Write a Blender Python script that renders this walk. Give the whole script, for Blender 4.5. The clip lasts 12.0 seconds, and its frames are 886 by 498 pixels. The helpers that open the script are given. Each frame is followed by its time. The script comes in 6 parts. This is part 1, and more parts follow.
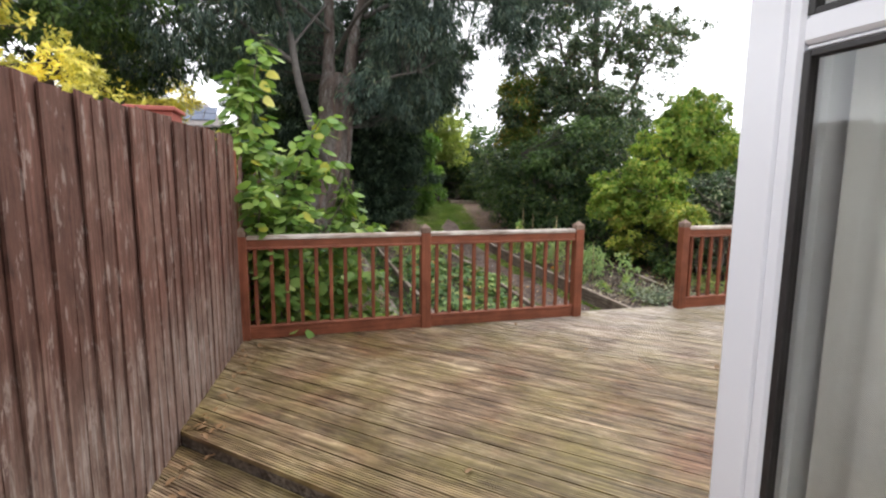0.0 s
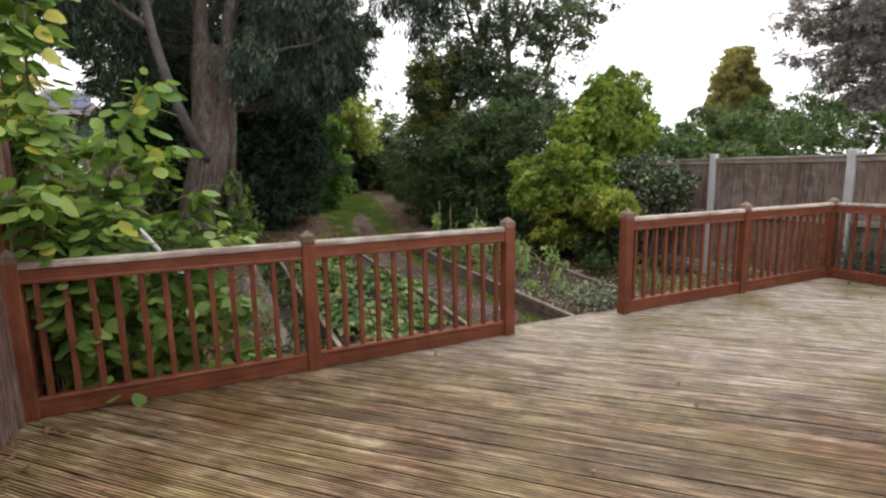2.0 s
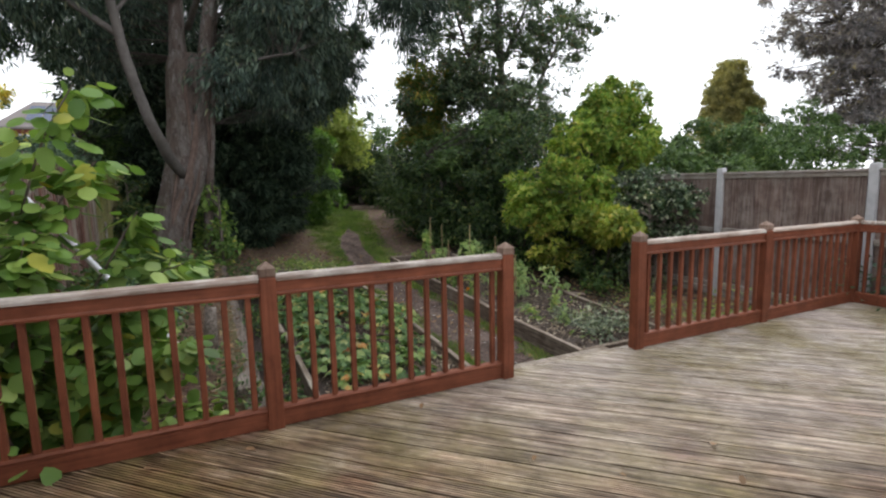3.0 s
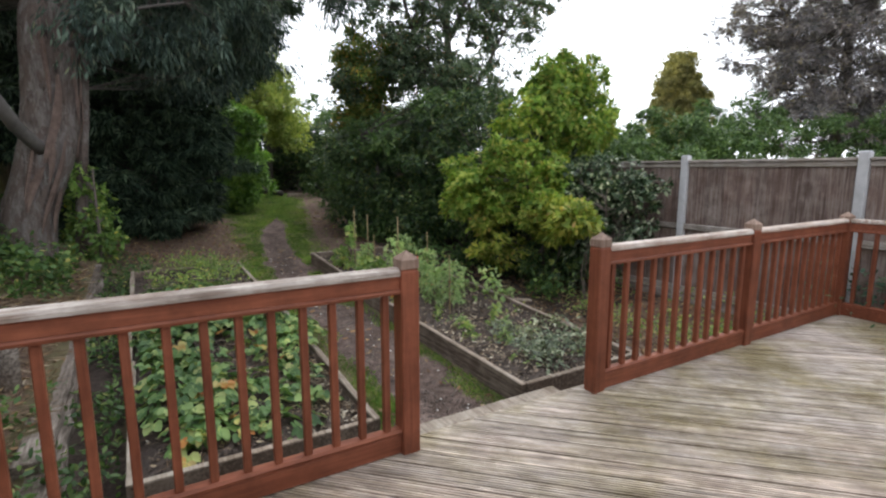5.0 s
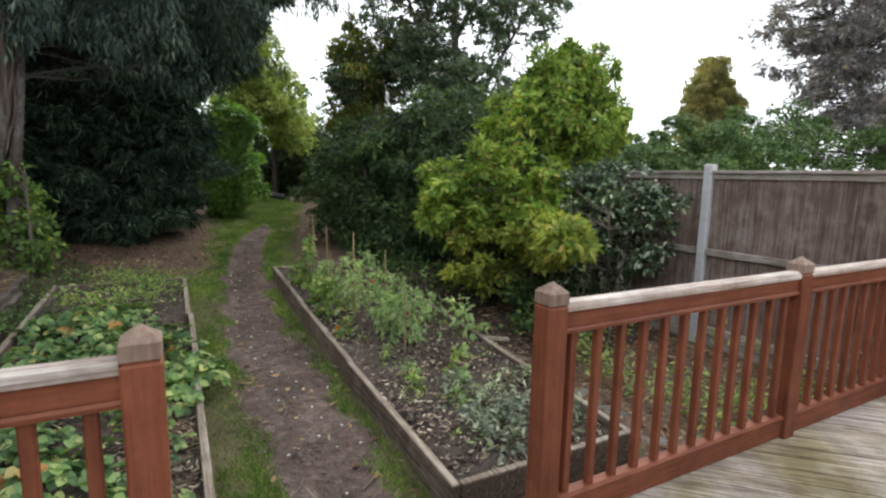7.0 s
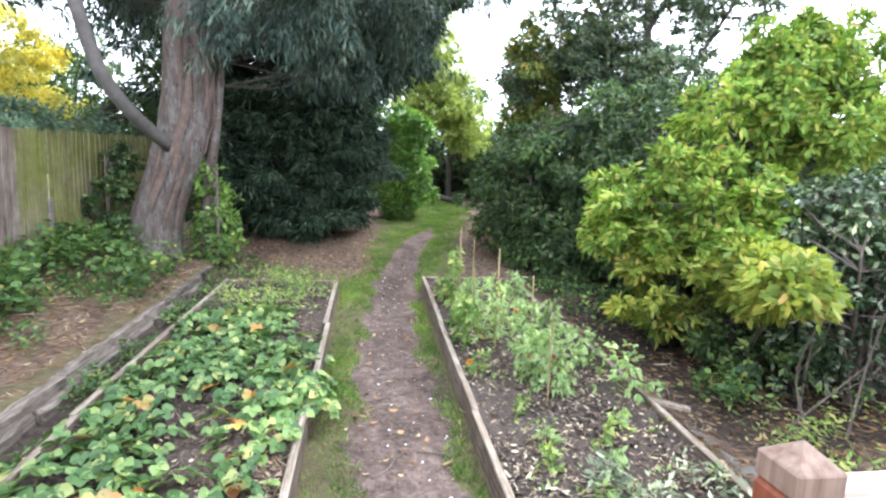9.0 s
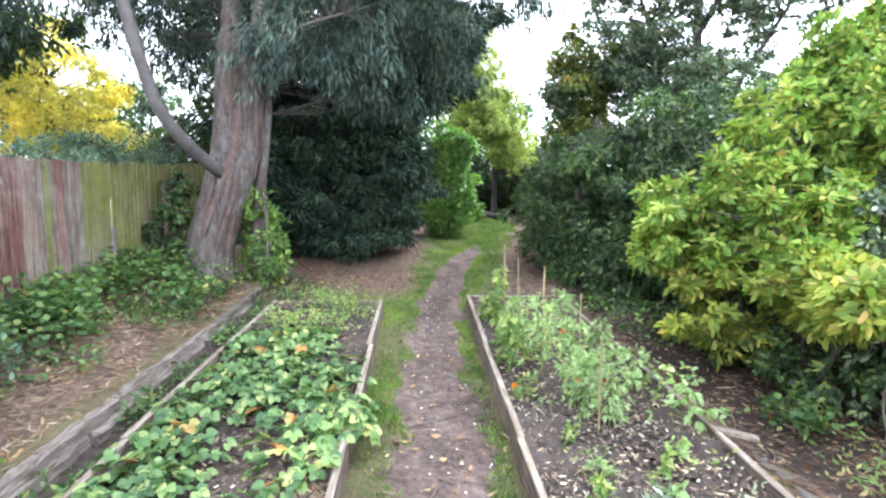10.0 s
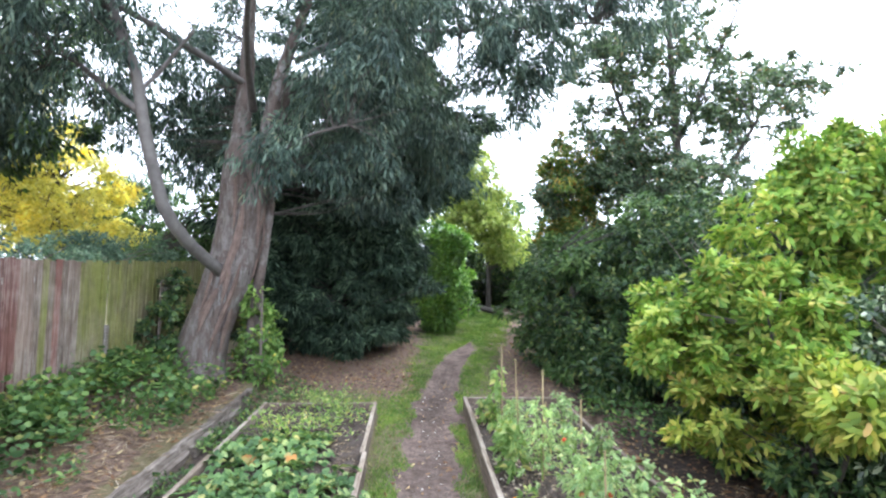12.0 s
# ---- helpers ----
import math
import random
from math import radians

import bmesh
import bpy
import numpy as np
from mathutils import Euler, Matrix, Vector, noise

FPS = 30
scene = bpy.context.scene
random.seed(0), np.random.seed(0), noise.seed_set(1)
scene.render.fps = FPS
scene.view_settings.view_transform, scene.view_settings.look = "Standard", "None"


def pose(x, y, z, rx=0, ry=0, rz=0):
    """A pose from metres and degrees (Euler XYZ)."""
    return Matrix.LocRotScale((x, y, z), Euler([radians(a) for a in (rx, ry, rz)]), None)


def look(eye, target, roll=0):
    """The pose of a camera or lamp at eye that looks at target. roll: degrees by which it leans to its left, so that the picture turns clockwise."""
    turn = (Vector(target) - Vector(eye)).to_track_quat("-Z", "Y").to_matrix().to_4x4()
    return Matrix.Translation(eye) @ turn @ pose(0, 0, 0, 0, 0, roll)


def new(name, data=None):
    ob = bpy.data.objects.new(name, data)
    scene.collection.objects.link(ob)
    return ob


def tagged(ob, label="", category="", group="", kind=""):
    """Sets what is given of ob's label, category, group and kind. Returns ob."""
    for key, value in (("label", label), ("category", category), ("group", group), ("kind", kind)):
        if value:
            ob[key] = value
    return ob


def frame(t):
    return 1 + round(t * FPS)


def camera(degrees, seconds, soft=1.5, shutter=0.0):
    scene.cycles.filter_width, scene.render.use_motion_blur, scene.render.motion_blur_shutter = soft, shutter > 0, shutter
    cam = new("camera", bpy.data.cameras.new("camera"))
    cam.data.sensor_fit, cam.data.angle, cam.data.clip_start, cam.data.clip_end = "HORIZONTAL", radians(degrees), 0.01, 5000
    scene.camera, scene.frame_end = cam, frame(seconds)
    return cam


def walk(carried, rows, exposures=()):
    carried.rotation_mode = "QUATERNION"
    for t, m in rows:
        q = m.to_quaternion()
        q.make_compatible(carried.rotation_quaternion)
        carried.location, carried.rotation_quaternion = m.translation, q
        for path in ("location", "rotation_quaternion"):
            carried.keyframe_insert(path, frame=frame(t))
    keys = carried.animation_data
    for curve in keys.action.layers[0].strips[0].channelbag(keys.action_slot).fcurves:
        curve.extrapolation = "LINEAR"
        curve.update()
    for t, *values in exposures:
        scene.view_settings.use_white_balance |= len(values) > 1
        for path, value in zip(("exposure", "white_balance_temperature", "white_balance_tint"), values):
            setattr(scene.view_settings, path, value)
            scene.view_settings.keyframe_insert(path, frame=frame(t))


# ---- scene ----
cam = camera(82.8, 12.0, soft=2.3)

PATH = [
    (0, (-4.081, -4.631, 1.418), (-3.546, -2.723, 1.146), 0.4),
    (0.5, (-4.016, -4.281, 1.419), (-3.328, -2.421, 1.16), -0.8),
    (1, (-3.866, -3.992, 1.404), (-3.133, -2.156, 1.099), -1.0),
    (1.5, (-3.713, -3.767, 1.41), (-3.04, -1.906, 1.119), -1.1),
    (2, (-3.563, -3.535, 1.407), (-2.73, -1.744, 1.093), -1.0),
    (2.5, (-3.456, -3.276, 1.441), (-2.558, -1.512, 1.154), -1.7),
    (3, (-3.28, -3.034, 1.441), (-2.42, -1.248, 1.177), -1.1),
    (3.2, (-3.202, -2.939, 1.447), (-2.368, -1.14, 1.19), -0.7),
    (4.8, (-2.483, -2.143, 1.385), (-1.511, -0.421, 1.084), -0.3),
    (5, (-2.373, -2.091, 1.378), (-1.356, -0.397, 1.068), -0.0),
    (5.5, (-2.072, -1.923, 1.393), (-0.948, -0.289, 1.131), 0.2),
    (6, (-1.741, -1.798, 1.391), (-0.655, -0.142, 1.114), 0.6),
    (6.5, (-1.458, -1.672, 1.404), (-0.461, 0.032, 1.086), 2.1),
    (7, (-1.232, -1.423, 1.385), (-0.295, 0.321, 1.099), 1.2),
    (7.5, (-1.082, -1.224, 1.398), (-0.316, 0.594, 1.067), -0.1),
    (9.3, (-0.693, -0.658, 1.43), (-0.463, 1.309, 1.151), 1.9),
    (9.5, (-0.669, -0.642, 1.427), (-0.478, 1.331, 1.156), 1.0),
    (10, (-0.679, -0.617, 1.439), (-0.575, 1.367, 1.211), 0.6),
    (10.5, (-0.675, -0.609, 1.476), (-0.594, 1.388, 1.402), 0.8),
    (11, (-0.695, -0.63, 1.503), (-0.603, 1.367, 1.519), 0.8),
    (11.5, (-0.704, -0.63, 1.526), (-0.591, 1.365, 1.603), 0.9),
    (12, (-0.712, -0.672, 1.536), (-0.589, 1.32, 1.672), 0.8),
]
walk(cam, [(t, look(eye, target, roll)) for t, eye, target, roll in PATH],
     exposures=[(0.0, 1.02, 6500, 10), (0.5, 0.9, 6600, 11), (1.0, 0.74, 7150, 13), (1.5, 0.58, 7100, 13), (2.0, 0.54, 6800, 12), (2.5, 0.47, 6500, 10), (3.0, 0.42, 6400, 10), (5.0, 0.58, 6250, 10), (6.0, 0.62, 6150, 10), (7.5, 0.78, 6350, 7),
                (9.3, 2.27, 5720, 10), (10.5, 2.3, 5650, 10), (11.5, 2.2, 5680, 10), (12.0, 2.05, 5680, 9)])

# ---- world and sun: a bright overcast day ----
world = bpy.data.worlds.new("overcast_sky")
scene.world = world
world.use_nodes = True
wn = world.node_tree
wn.nodes.clear()
sky = wn.nodes.new("ShaderNodeTexSky")
sky.sky_type, sky.sun_disc = "NISHITA", False
sky.sun_elevation, sky.sun_rotation = radians(48), radians(40)
grey = wn.nodes.new("ShaderNodeHueSaturation")
grey.inputs["Saturation"].default_value = 0.12
cloud = wn.nodes.new("ShaderNodeMix")
cloud.data_type = "RGBA"
cloud.inputs[0].default_value = 0.72
cloud.inputs[7].default_value = (10.5, 10.7, 11.2, 1)
back = wn.nodes.new("ShaderNodeBackground")
back.inputs["Strength"].default_value = 0.13
out = wn.nodes.new("ShaderNodeOutputWorld")
wn.links.new(sky.outputs[0], grey.inputs["Color"])
wn.links.new(grey.outputs[0], cloud.inputs[6])
wn.links.new(cloud.outputs[2], back.inputs[0])
wn.links.new(back.outputs[0], out.inputs[0])
sun = new("sun", bpy.data.lights.new("sun", "SUN"))
sun.data.energy, sun.data.angle, sun.data.color = 0.9, radians(25), (1.0, 0.96, 0.9)
sun.matrix_world = look((12, 14, 22), (0, 0, 0))


# ---- materials ----
def material(name):
    m = bpy.data.materials.new(name)
    m.use_nodes = True
    return m, m.node_tree, m.node_tree.nodes["Principled BSDF"]


def node(tree, kind, **values):
    n = tree.nodes.new("ShaderNode" + kind)
    for key, value in values.items():
        n.inputs[key.replace("_", " ")].default_value = value
    return n


def ramp(tree, source, stops, ease=False):
    r = tree.nodes.new("ShaderNodeValToRGB")
    while len(r.color_ramp.elements) < len(stops):
        r.color_ramp.elements.new(0.5)
    for e, (p, c) in zip(r.color_ramp.elements, stops):
        e.position, e.color = p, (*c, 1)
    if ease:
        r.color_ramp.interpolation = "EASE"
    tree.links.new(source, r.inputs[0])
    return r.outputs[0]


def mixed(tree, factor, a, b, how="MIX"):
    n = tree.nodes.new("ShaderNodeMix")
    n.data_type, n.blend_type = "RGBA", how
    for socket, value in ((n.inputs[0], factor), (n.inputs[6], a), (n.inputs[7], b)):
        if isinstance(value, (tuple, float, int)):
            socket.default_value = value if not isinstance(value, tuple) else (*value[:3], 1)
        else:
            tree.links.new(value, socket)
    return n.outputs[2]


def coords(tree, scale, which="Object", turn=(0, 0, 0)):
    c = tree.nodes.new("ShaderNodeTexCoord")
    m = tree.nodes.new("ShaderNodeMapping")
    m.inputs["Scale"].default_value = scale
    if any(turn):
        r = tree.nodes.new("ShaderNodeMapping")
        r.inputs["Rotation"].default_value = turn
        tree.links.new(r.outputs[0], m.inputs[0])
        end = r.inputs[0]
    else:
        end = m.inputs[0]
    if which == "World":
        g = tree.nodes.new("ShaderNodeNewGeometry")
        tree.links.new(g.outputs["Position"], end)
    else:
        tree.links.new(c.outputs[which], end)
    return m.outputs[0]


def noisy(tree, vector, scale, detail=5.0, rough=0.6):
    n = node(tree, "TexNoise", Scale=scale, Detail=detail, Roughness=rough)
    tree.links.new(vector, n.inputs["Vector"])
    return n.outputs["Fac"]


def bumped(tree, shader, height, strength, distance=0.01):
    b = node(tree, "Bump", Strength=strength, Distance=distance)
    tree.links.new(height, b.inputs["Height"])
    tree.links.new(b.outputs[0], shader.inputs["Normal"])


def wood(name, dark, light, along, worn=None, moss=None, rough=0.75, bump=0.5, piece=0.35, turn=(0, 0, 0), worn_from=0.52, moss_from=0.5, outer_tone=None, stain=None, splash=None):
    """Sawn timber: grain stretched along one axis, wear and algae in patches, each piece a little different."""
    m, t, s = material(name)
    stretch = {"x": (1.2, 22, 22), "y": (22, 1.2, 22), "z": (22, 22, 1.0)}[along]
    v = coords(t, stretch, "World", turn)
    grain = noisy(t, v, 2.2, 8.0, 0.65)
    fine = noisy(t, v, 9.0, 4.0, 0.7)
    info = t.nodes.new("ShaderNodeObjectInfo")
    colour = ramp(t, grain, [(0.3, dark), (0.68, light)])
    tone = ramp(t, info.outputs["Random"], [(0.0, (1 - piece,) * 3), (1.0, (1 + piece * 0.6,) * 3)])
    colour = mixed(t, 1.0, colour, tone, "MULTIPLY")
    blot = noisy(t, coords(t, (1.6, 1.6, 1.6), "World"), 1.3, 6.0, 0.62)
    if worn:
        k = ramp(t, mixed(t, 0.5, grain, blot), [(worn_from - 0.06, (0, 0, 0)), (worn_from + 0.1, (1, 1, 1))])
        colour = mixed(t, k, colour, worn)
    if stain:
        k = ramp(t, noisy(t, coords(t, (1, 1, 1), "World", turn), 1.15, 5.0, 0.6), [(0.5, (0, 0, 0)), (0.62, (0.7, 0.7, 0.7))])
        colour = mixed(t, k, colour, mixed(t, 1.0, colour, stain, "MULTIPLY"))
        k = ramp(t, noisy(t, coords(t, (4, 9, 4), "World", turn), 1.6, 6.0, 0.7), [(0.46, (0, 0, 0)), (0.66, (0.55, 0.55, 0.55))])
        colour = mixed(t, k, colour, mixed(t, 1.0, colour, (0.5, 0.46, 0.44), "MULTIPLY"))
        line = noisy(t, coords(t, (0.5, 34, 34), "World", turn), 2.0, 4.0, 0.6)
        colour = mixed(t, 0.75, colour, ramp(t, line, [(0.34, (0.5, 0.47, 0.45)), (0.5, (1.0, 1.0, 1.0)), (0.66, (1.32, 1.3, 1.28))]), "MULTIPLY")
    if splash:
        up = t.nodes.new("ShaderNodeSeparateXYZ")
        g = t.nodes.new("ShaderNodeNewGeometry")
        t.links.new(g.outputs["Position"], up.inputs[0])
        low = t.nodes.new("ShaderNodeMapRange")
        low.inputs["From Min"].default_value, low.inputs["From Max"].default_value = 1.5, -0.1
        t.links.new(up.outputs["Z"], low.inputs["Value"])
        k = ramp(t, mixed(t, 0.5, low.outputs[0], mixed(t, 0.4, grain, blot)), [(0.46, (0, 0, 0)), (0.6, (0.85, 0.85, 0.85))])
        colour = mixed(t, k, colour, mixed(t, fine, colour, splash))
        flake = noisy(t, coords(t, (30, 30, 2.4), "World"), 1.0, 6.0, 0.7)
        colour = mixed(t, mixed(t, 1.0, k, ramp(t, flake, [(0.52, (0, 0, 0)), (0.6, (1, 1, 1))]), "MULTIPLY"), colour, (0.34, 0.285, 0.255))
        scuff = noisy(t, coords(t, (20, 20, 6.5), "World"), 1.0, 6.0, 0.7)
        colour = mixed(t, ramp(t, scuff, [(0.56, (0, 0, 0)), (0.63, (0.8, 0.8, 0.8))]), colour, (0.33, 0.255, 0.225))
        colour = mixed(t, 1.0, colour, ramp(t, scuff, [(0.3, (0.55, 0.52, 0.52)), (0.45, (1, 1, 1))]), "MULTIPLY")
    # Paler tone growing towards the deck's outer corner, broken up by grain and blotches.
    if outer_tone:
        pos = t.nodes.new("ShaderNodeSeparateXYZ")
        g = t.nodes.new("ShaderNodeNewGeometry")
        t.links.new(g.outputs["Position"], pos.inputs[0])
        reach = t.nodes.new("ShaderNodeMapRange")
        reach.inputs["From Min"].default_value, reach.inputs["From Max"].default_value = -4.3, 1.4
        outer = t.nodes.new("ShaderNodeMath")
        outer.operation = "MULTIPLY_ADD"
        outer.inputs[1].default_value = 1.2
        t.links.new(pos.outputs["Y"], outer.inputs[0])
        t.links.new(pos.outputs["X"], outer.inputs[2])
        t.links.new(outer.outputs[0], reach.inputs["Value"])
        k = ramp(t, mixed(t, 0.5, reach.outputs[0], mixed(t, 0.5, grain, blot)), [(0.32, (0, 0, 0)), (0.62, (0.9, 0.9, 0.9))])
        colour = mixed(t, k, colour, mixed(t, 0.5, colour, outer_tone))
        colour = mixed(t, mixed(t, 1.0, k, fine, "MULTIPLY"), colour, outer_tone)
    if moss:
        blot2 = noisy(t, coords(t, (0.9, 0.9, 0.5), "World"), 1.1, 7.0, 0.7)
        k = ramp(t, blot2, [(moss_from, (0, 0, 0)), (moss_from + 0.2, (0.8, 0.8, 0.8))])
        colour = mixed(t, k, colour, moss)
    if stain:
        streak = noisy(t, coords(t, (0.9, 17, 17), "World", turn), 2.0, 5.0, 0.6)
        colour = mixed(t, 0.85, colour, ramp(t, streak, [(0.34, (0.42, 0.39, 0.36)), (0.46, (0.9, 0.88, 0.86)), (0.54, (1.08, 1.08, 1.08)), (0.66, (1.65, 1.66, 1.68))]), "MULTIPLY")
        wet = noisy(t, coords(t, (1.6, 12, 12), "World", turn), 1.0, 8.0, 0.75)
        colour = mixed(t, 1.0, colour, ramp(t, wet, [(0.34, (0.5, 0.45, 0.41)), (0.48, (0.98, 0.97, 0.95)), (0.66, (1.25, 1.25, 1.25))]), "MULTIPLY")
    dirt = ramp(t, noisy(t, coords(t, (3, 3, 3), "World"), 2.0, 6.0, 0.7), [(0.3, (0.62, 0.6, 0.58)), (0.6, (1, 1, 1))])
    colour = mixed(t, 1.0, colour, dirt, "MULTIPLY")
    t.links.new(colour, s.inputs["Base Color"])
    s.inputs["Roughness"].default_value = rough
    s.inputs["Specular IOR Level"].default_value = 0.3
    bumped(t, s, mixed(t, 0.4, grain, fine), bump, 0.004)
    return m


def foliage(name, colours, gloss=0.45, through_light=0.35, spec=0.35):
    """Leaves: each leaf its own tone, matt or glossy, with light passing through."""
    m, t, s = material(name)
    g = t.nodes.new("ShaderNodeNewGeometry")
    colour = ramp(t, g.outputs["Random Per Island"], [(p, c) for p, c in colours])
    patch = ramp(t, noisy(t, coords(t, (1, 1, 1), "World"), 1.4, 3.0), [(0.3, (0.58, 0.62, 0.62)), (0.5, (0.95, 0.95, 0.9)), (0.7, (1.4, 1.32, 1.1))])
    colour = mixed(t, 1.0, colour, patch, "MULTIPLY")
    t.links.new(colour, s.inputs["Base Color"])
    s.inputs["Roughness"].default_value = gloss
    s.inputs["Specular IOR Level"].default_value = spec
    tl = t.nodes.new("ShaderNodeBsdfTranslucent")
    t.links.new(mixed(t, 1.0, colour, (1.15, 1.2, 0.75), "MULTIPLY"), tl.inputs["Color"])
    mx = t.nodes.new("ShaderNodeMixShader")
    mx.inputs[0].default_value = through_light
    t.links.new(s.outputs[0], mx.inputs[1])
    t.links.new(tl.outputs[0], mx.inputs[2])
    t.links.new(mx.outputs[0], t.nodes["Material Output"].inputs["Surface"])
    return m


def plain(name, a, b, scale=8.0, rough=0.7, bump=0.3, metal=0.0, distance=0.004):
    m, t, s = material(name)
    v = coords(t, (1, 1, 1), "World")
    f = noisy(t, v, scale, 8.0, 0.65)
    big = noisy(t, v, scale * 0.13, 3.0)
    colour = ramp(t, mixed(t, 0.45, f, big), [(0.32, a), (0.66, b)])
    t.links.new(colour, s.inputs["Base Color"])
    s.inputs["Roughness"].default_value, s.inputs["Metallic"].default_value = rough, metal
    bumped(t, s, f, bump, distance)
    return m


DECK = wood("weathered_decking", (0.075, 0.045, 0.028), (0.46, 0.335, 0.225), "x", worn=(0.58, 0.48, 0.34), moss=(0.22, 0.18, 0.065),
            rough=0.48, bump=0.6, piece=0.42, turn=(0, 0, radians(45)), worn_from=0.55, moss_from=0.44, stain=(0.66, 0.42, 0.34), outer_tone=(0.64, 0.595, 0.56))
STAIN = wood("red_brown_stain", (0.16, 0.046, 0.023), (0.285, 0.095, 0.05), "z", rough=0.55, bump=0.15, piece=0.16)
STAIN_X = wood("red_brown_stain_rail", (0.16, 0.046, 0.023), (0.285, 0.095, 0.05), "x", rough=0.55, bump=0.15, piece=0.12)
HANDRAIL = wood("weathered_handrail", (0.30, 0.20, 0.15), (0.56, 0.48, 0.42), "x", worn=(0.62, 0.57, 0.52), rough=0.7, bump=0.35)
CAP = wood("weathered_post_cap", (0.2, 0.12, 0.09), (0.38, 0.28, 0.22), "z", rough=0.75, bump=0.4)
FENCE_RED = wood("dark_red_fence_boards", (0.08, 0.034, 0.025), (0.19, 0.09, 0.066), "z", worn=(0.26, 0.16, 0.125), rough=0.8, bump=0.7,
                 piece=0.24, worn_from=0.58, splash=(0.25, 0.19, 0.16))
FENCE_GREY = wood("grey_fence_boards", (0.13, 0.085, 0.065), (0.30, 0.235, 0.19), "z", worn=(0.36, 0.31, 0.27), moss=(0.2, 0.2, 0.07),
                  rough=0.85, bump=0.7, piece=0.35, moss_from=0.56)
FENCE_GREEN = wood("algae_fence_boards", (0.13, 0.12, 0.05), (0.28, 0.25, 0.12), "z", worn=(0.33, 0.29, 0.2), moss=(0.2, 0.22, 0.05),
                   rough=0.85, bump=0.7, piece=0.3, moss_from=0.42)
FENCE_FADED = wood("faded_red_fence_boards", (0.15, 0.062, 0.048), (0.29, 0.155, 0.125), "z", worn=(0.35, 0.28, 0.25), rough=0.85, bump=0.7,
                   piece=0.35)
PANEL = wood("brown_fence_panel", (0.115, 0.075, 0.062), (0.24, 0.175, 0.15), "z", worn=(0.3, 0.25, 0.225), rough=0.85, bump=0.6, piece=0.3)
PANEL_RAIL = wood("grey_fence_rail", (0.2, 0.165, 0.14), (0.36, 0.32, 0.28), "y", worn=(0.42, 0.39, 0.36), rough=0.85, bump=0.5)
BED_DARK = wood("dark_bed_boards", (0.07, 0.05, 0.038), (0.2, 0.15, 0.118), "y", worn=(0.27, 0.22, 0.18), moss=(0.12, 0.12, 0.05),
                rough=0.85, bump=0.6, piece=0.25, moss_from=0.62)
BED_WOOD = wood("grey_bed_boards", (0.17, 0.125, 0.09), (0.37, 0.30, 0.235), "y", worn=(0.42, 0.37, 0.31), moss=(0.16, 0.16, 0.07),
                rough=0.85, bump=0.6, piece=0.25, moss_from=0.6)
SLEEPER = wood("rotten_sleeper", (0.06, 0.045, 0.036), (0.28, 0.235, 0.2), "y", worn=(0.36, 0.32, 0.28), rough=0.9, bump=1.0, piece=0.35, worn_from=0.57)
CANE = wood("bamboo_cane", (0.3, 0.22, 0.11), (0.5, 0.4, 0.23), "z", rough=0.55, bump=0.2)
TWIG = plain("twig_bark", (0.07, 0.055, 0.045), (0.2, 0.165, 0.14), 22.0, 0.85, 0.5)
LIMB = plain("dark_limb_bark", (0.035, 0.03, 0.026), (0.105, 0.09, 0.078), 16.0, 0.9, 0.6)
PVC = plain("white_pvc", (0.74, 0.75, 0.80), (0.80, 0.80, 0.84), 3.0, 0.32, 0.02)
GASKET = plain("black_gasket", (0.012, 0.01, 0.01), (0.03, 0.026, 0.026), 30.0, 0.5, 0.1)
STEEL = plain("brushed_steel", (0.5, 0.5, 0.5), (0.65, 0.65, 0.65), 40.0, 0.3, 0.05, 1.0)
CONCRETE = plain("concrete", (0.36, 0.36, 0.37), (0.52, 0.52, 0.53), 14.0, 0.85, 0.4)
STONE = plain("grey_paving_stone", (0.1, 0.09, 0.08), (0.22, 0.2, 0.18), 12.0, 0.9, 0.8)
PEBBLE = plain("pale_pebble", (0.5, 0.48, 0.44), (0.78, 0.76, 0.72), 20.0, 0.7, 0.2)
PLASTER = plain("white_render", (0.7, 0.7, 0.69), (0.8, 0.8, 0.79), 2.0, 0.8, 0.1)
ROOF = plain("grey_roof_tiles", (0.14, 0.125, 0.12), (0.25, 0.22, 0.21), 6.0, 0.8, 0.4)
SOLAR = plain("solar_panel_blue", (0.03, 0.045, 0.09), (0.06, 0.085, 0.15), 3.0, 0.15, 0.02)
DARK_GLASS = plain("dark_window_pane", (0.03, 0.035, 0.04), (0.06, 0.065, 0.07), 2.0, 0.08, 0.0)
BRICK = plain("red_brick", (0.2, 0.06, 0.04), (0.36, 0.13, 0.09), 9.0, 0.85, 0.4)
RED_PAINT = plain("faded_red_paint", (0.3, 0.07, 0.05), (0.42, 0.12, 0.09), 8.0, 0.7, 0.2)
CURTAIN = plain("cream_net_curtain", (0.62, 0.6, 0.55), (0.74, 0.72, 0.67), 60.0, 0.9, 0.2)
FRUIT = plain("red_tomato", (0.45, 0.03, 0.015), (0.6, 0.08, 0.02), 5.0, 0.3, 0.05)
PETAL = plain("orange_petals", (0.75, 0.22, 0.01), (0.85, 0.42, 0.02), 40.0, 0.6, 0.2)
BROWN_LEAF = foliage("fallen_leaves", [(0.0, (0.1, 0.05, 0.028)), (0.45, (0.22, 0.12, 0.065)), (0.85, (0.34, 0.22, 0.12)), (1.0, (0.5, 0.4, 0.24))], 0.7, 0.15)
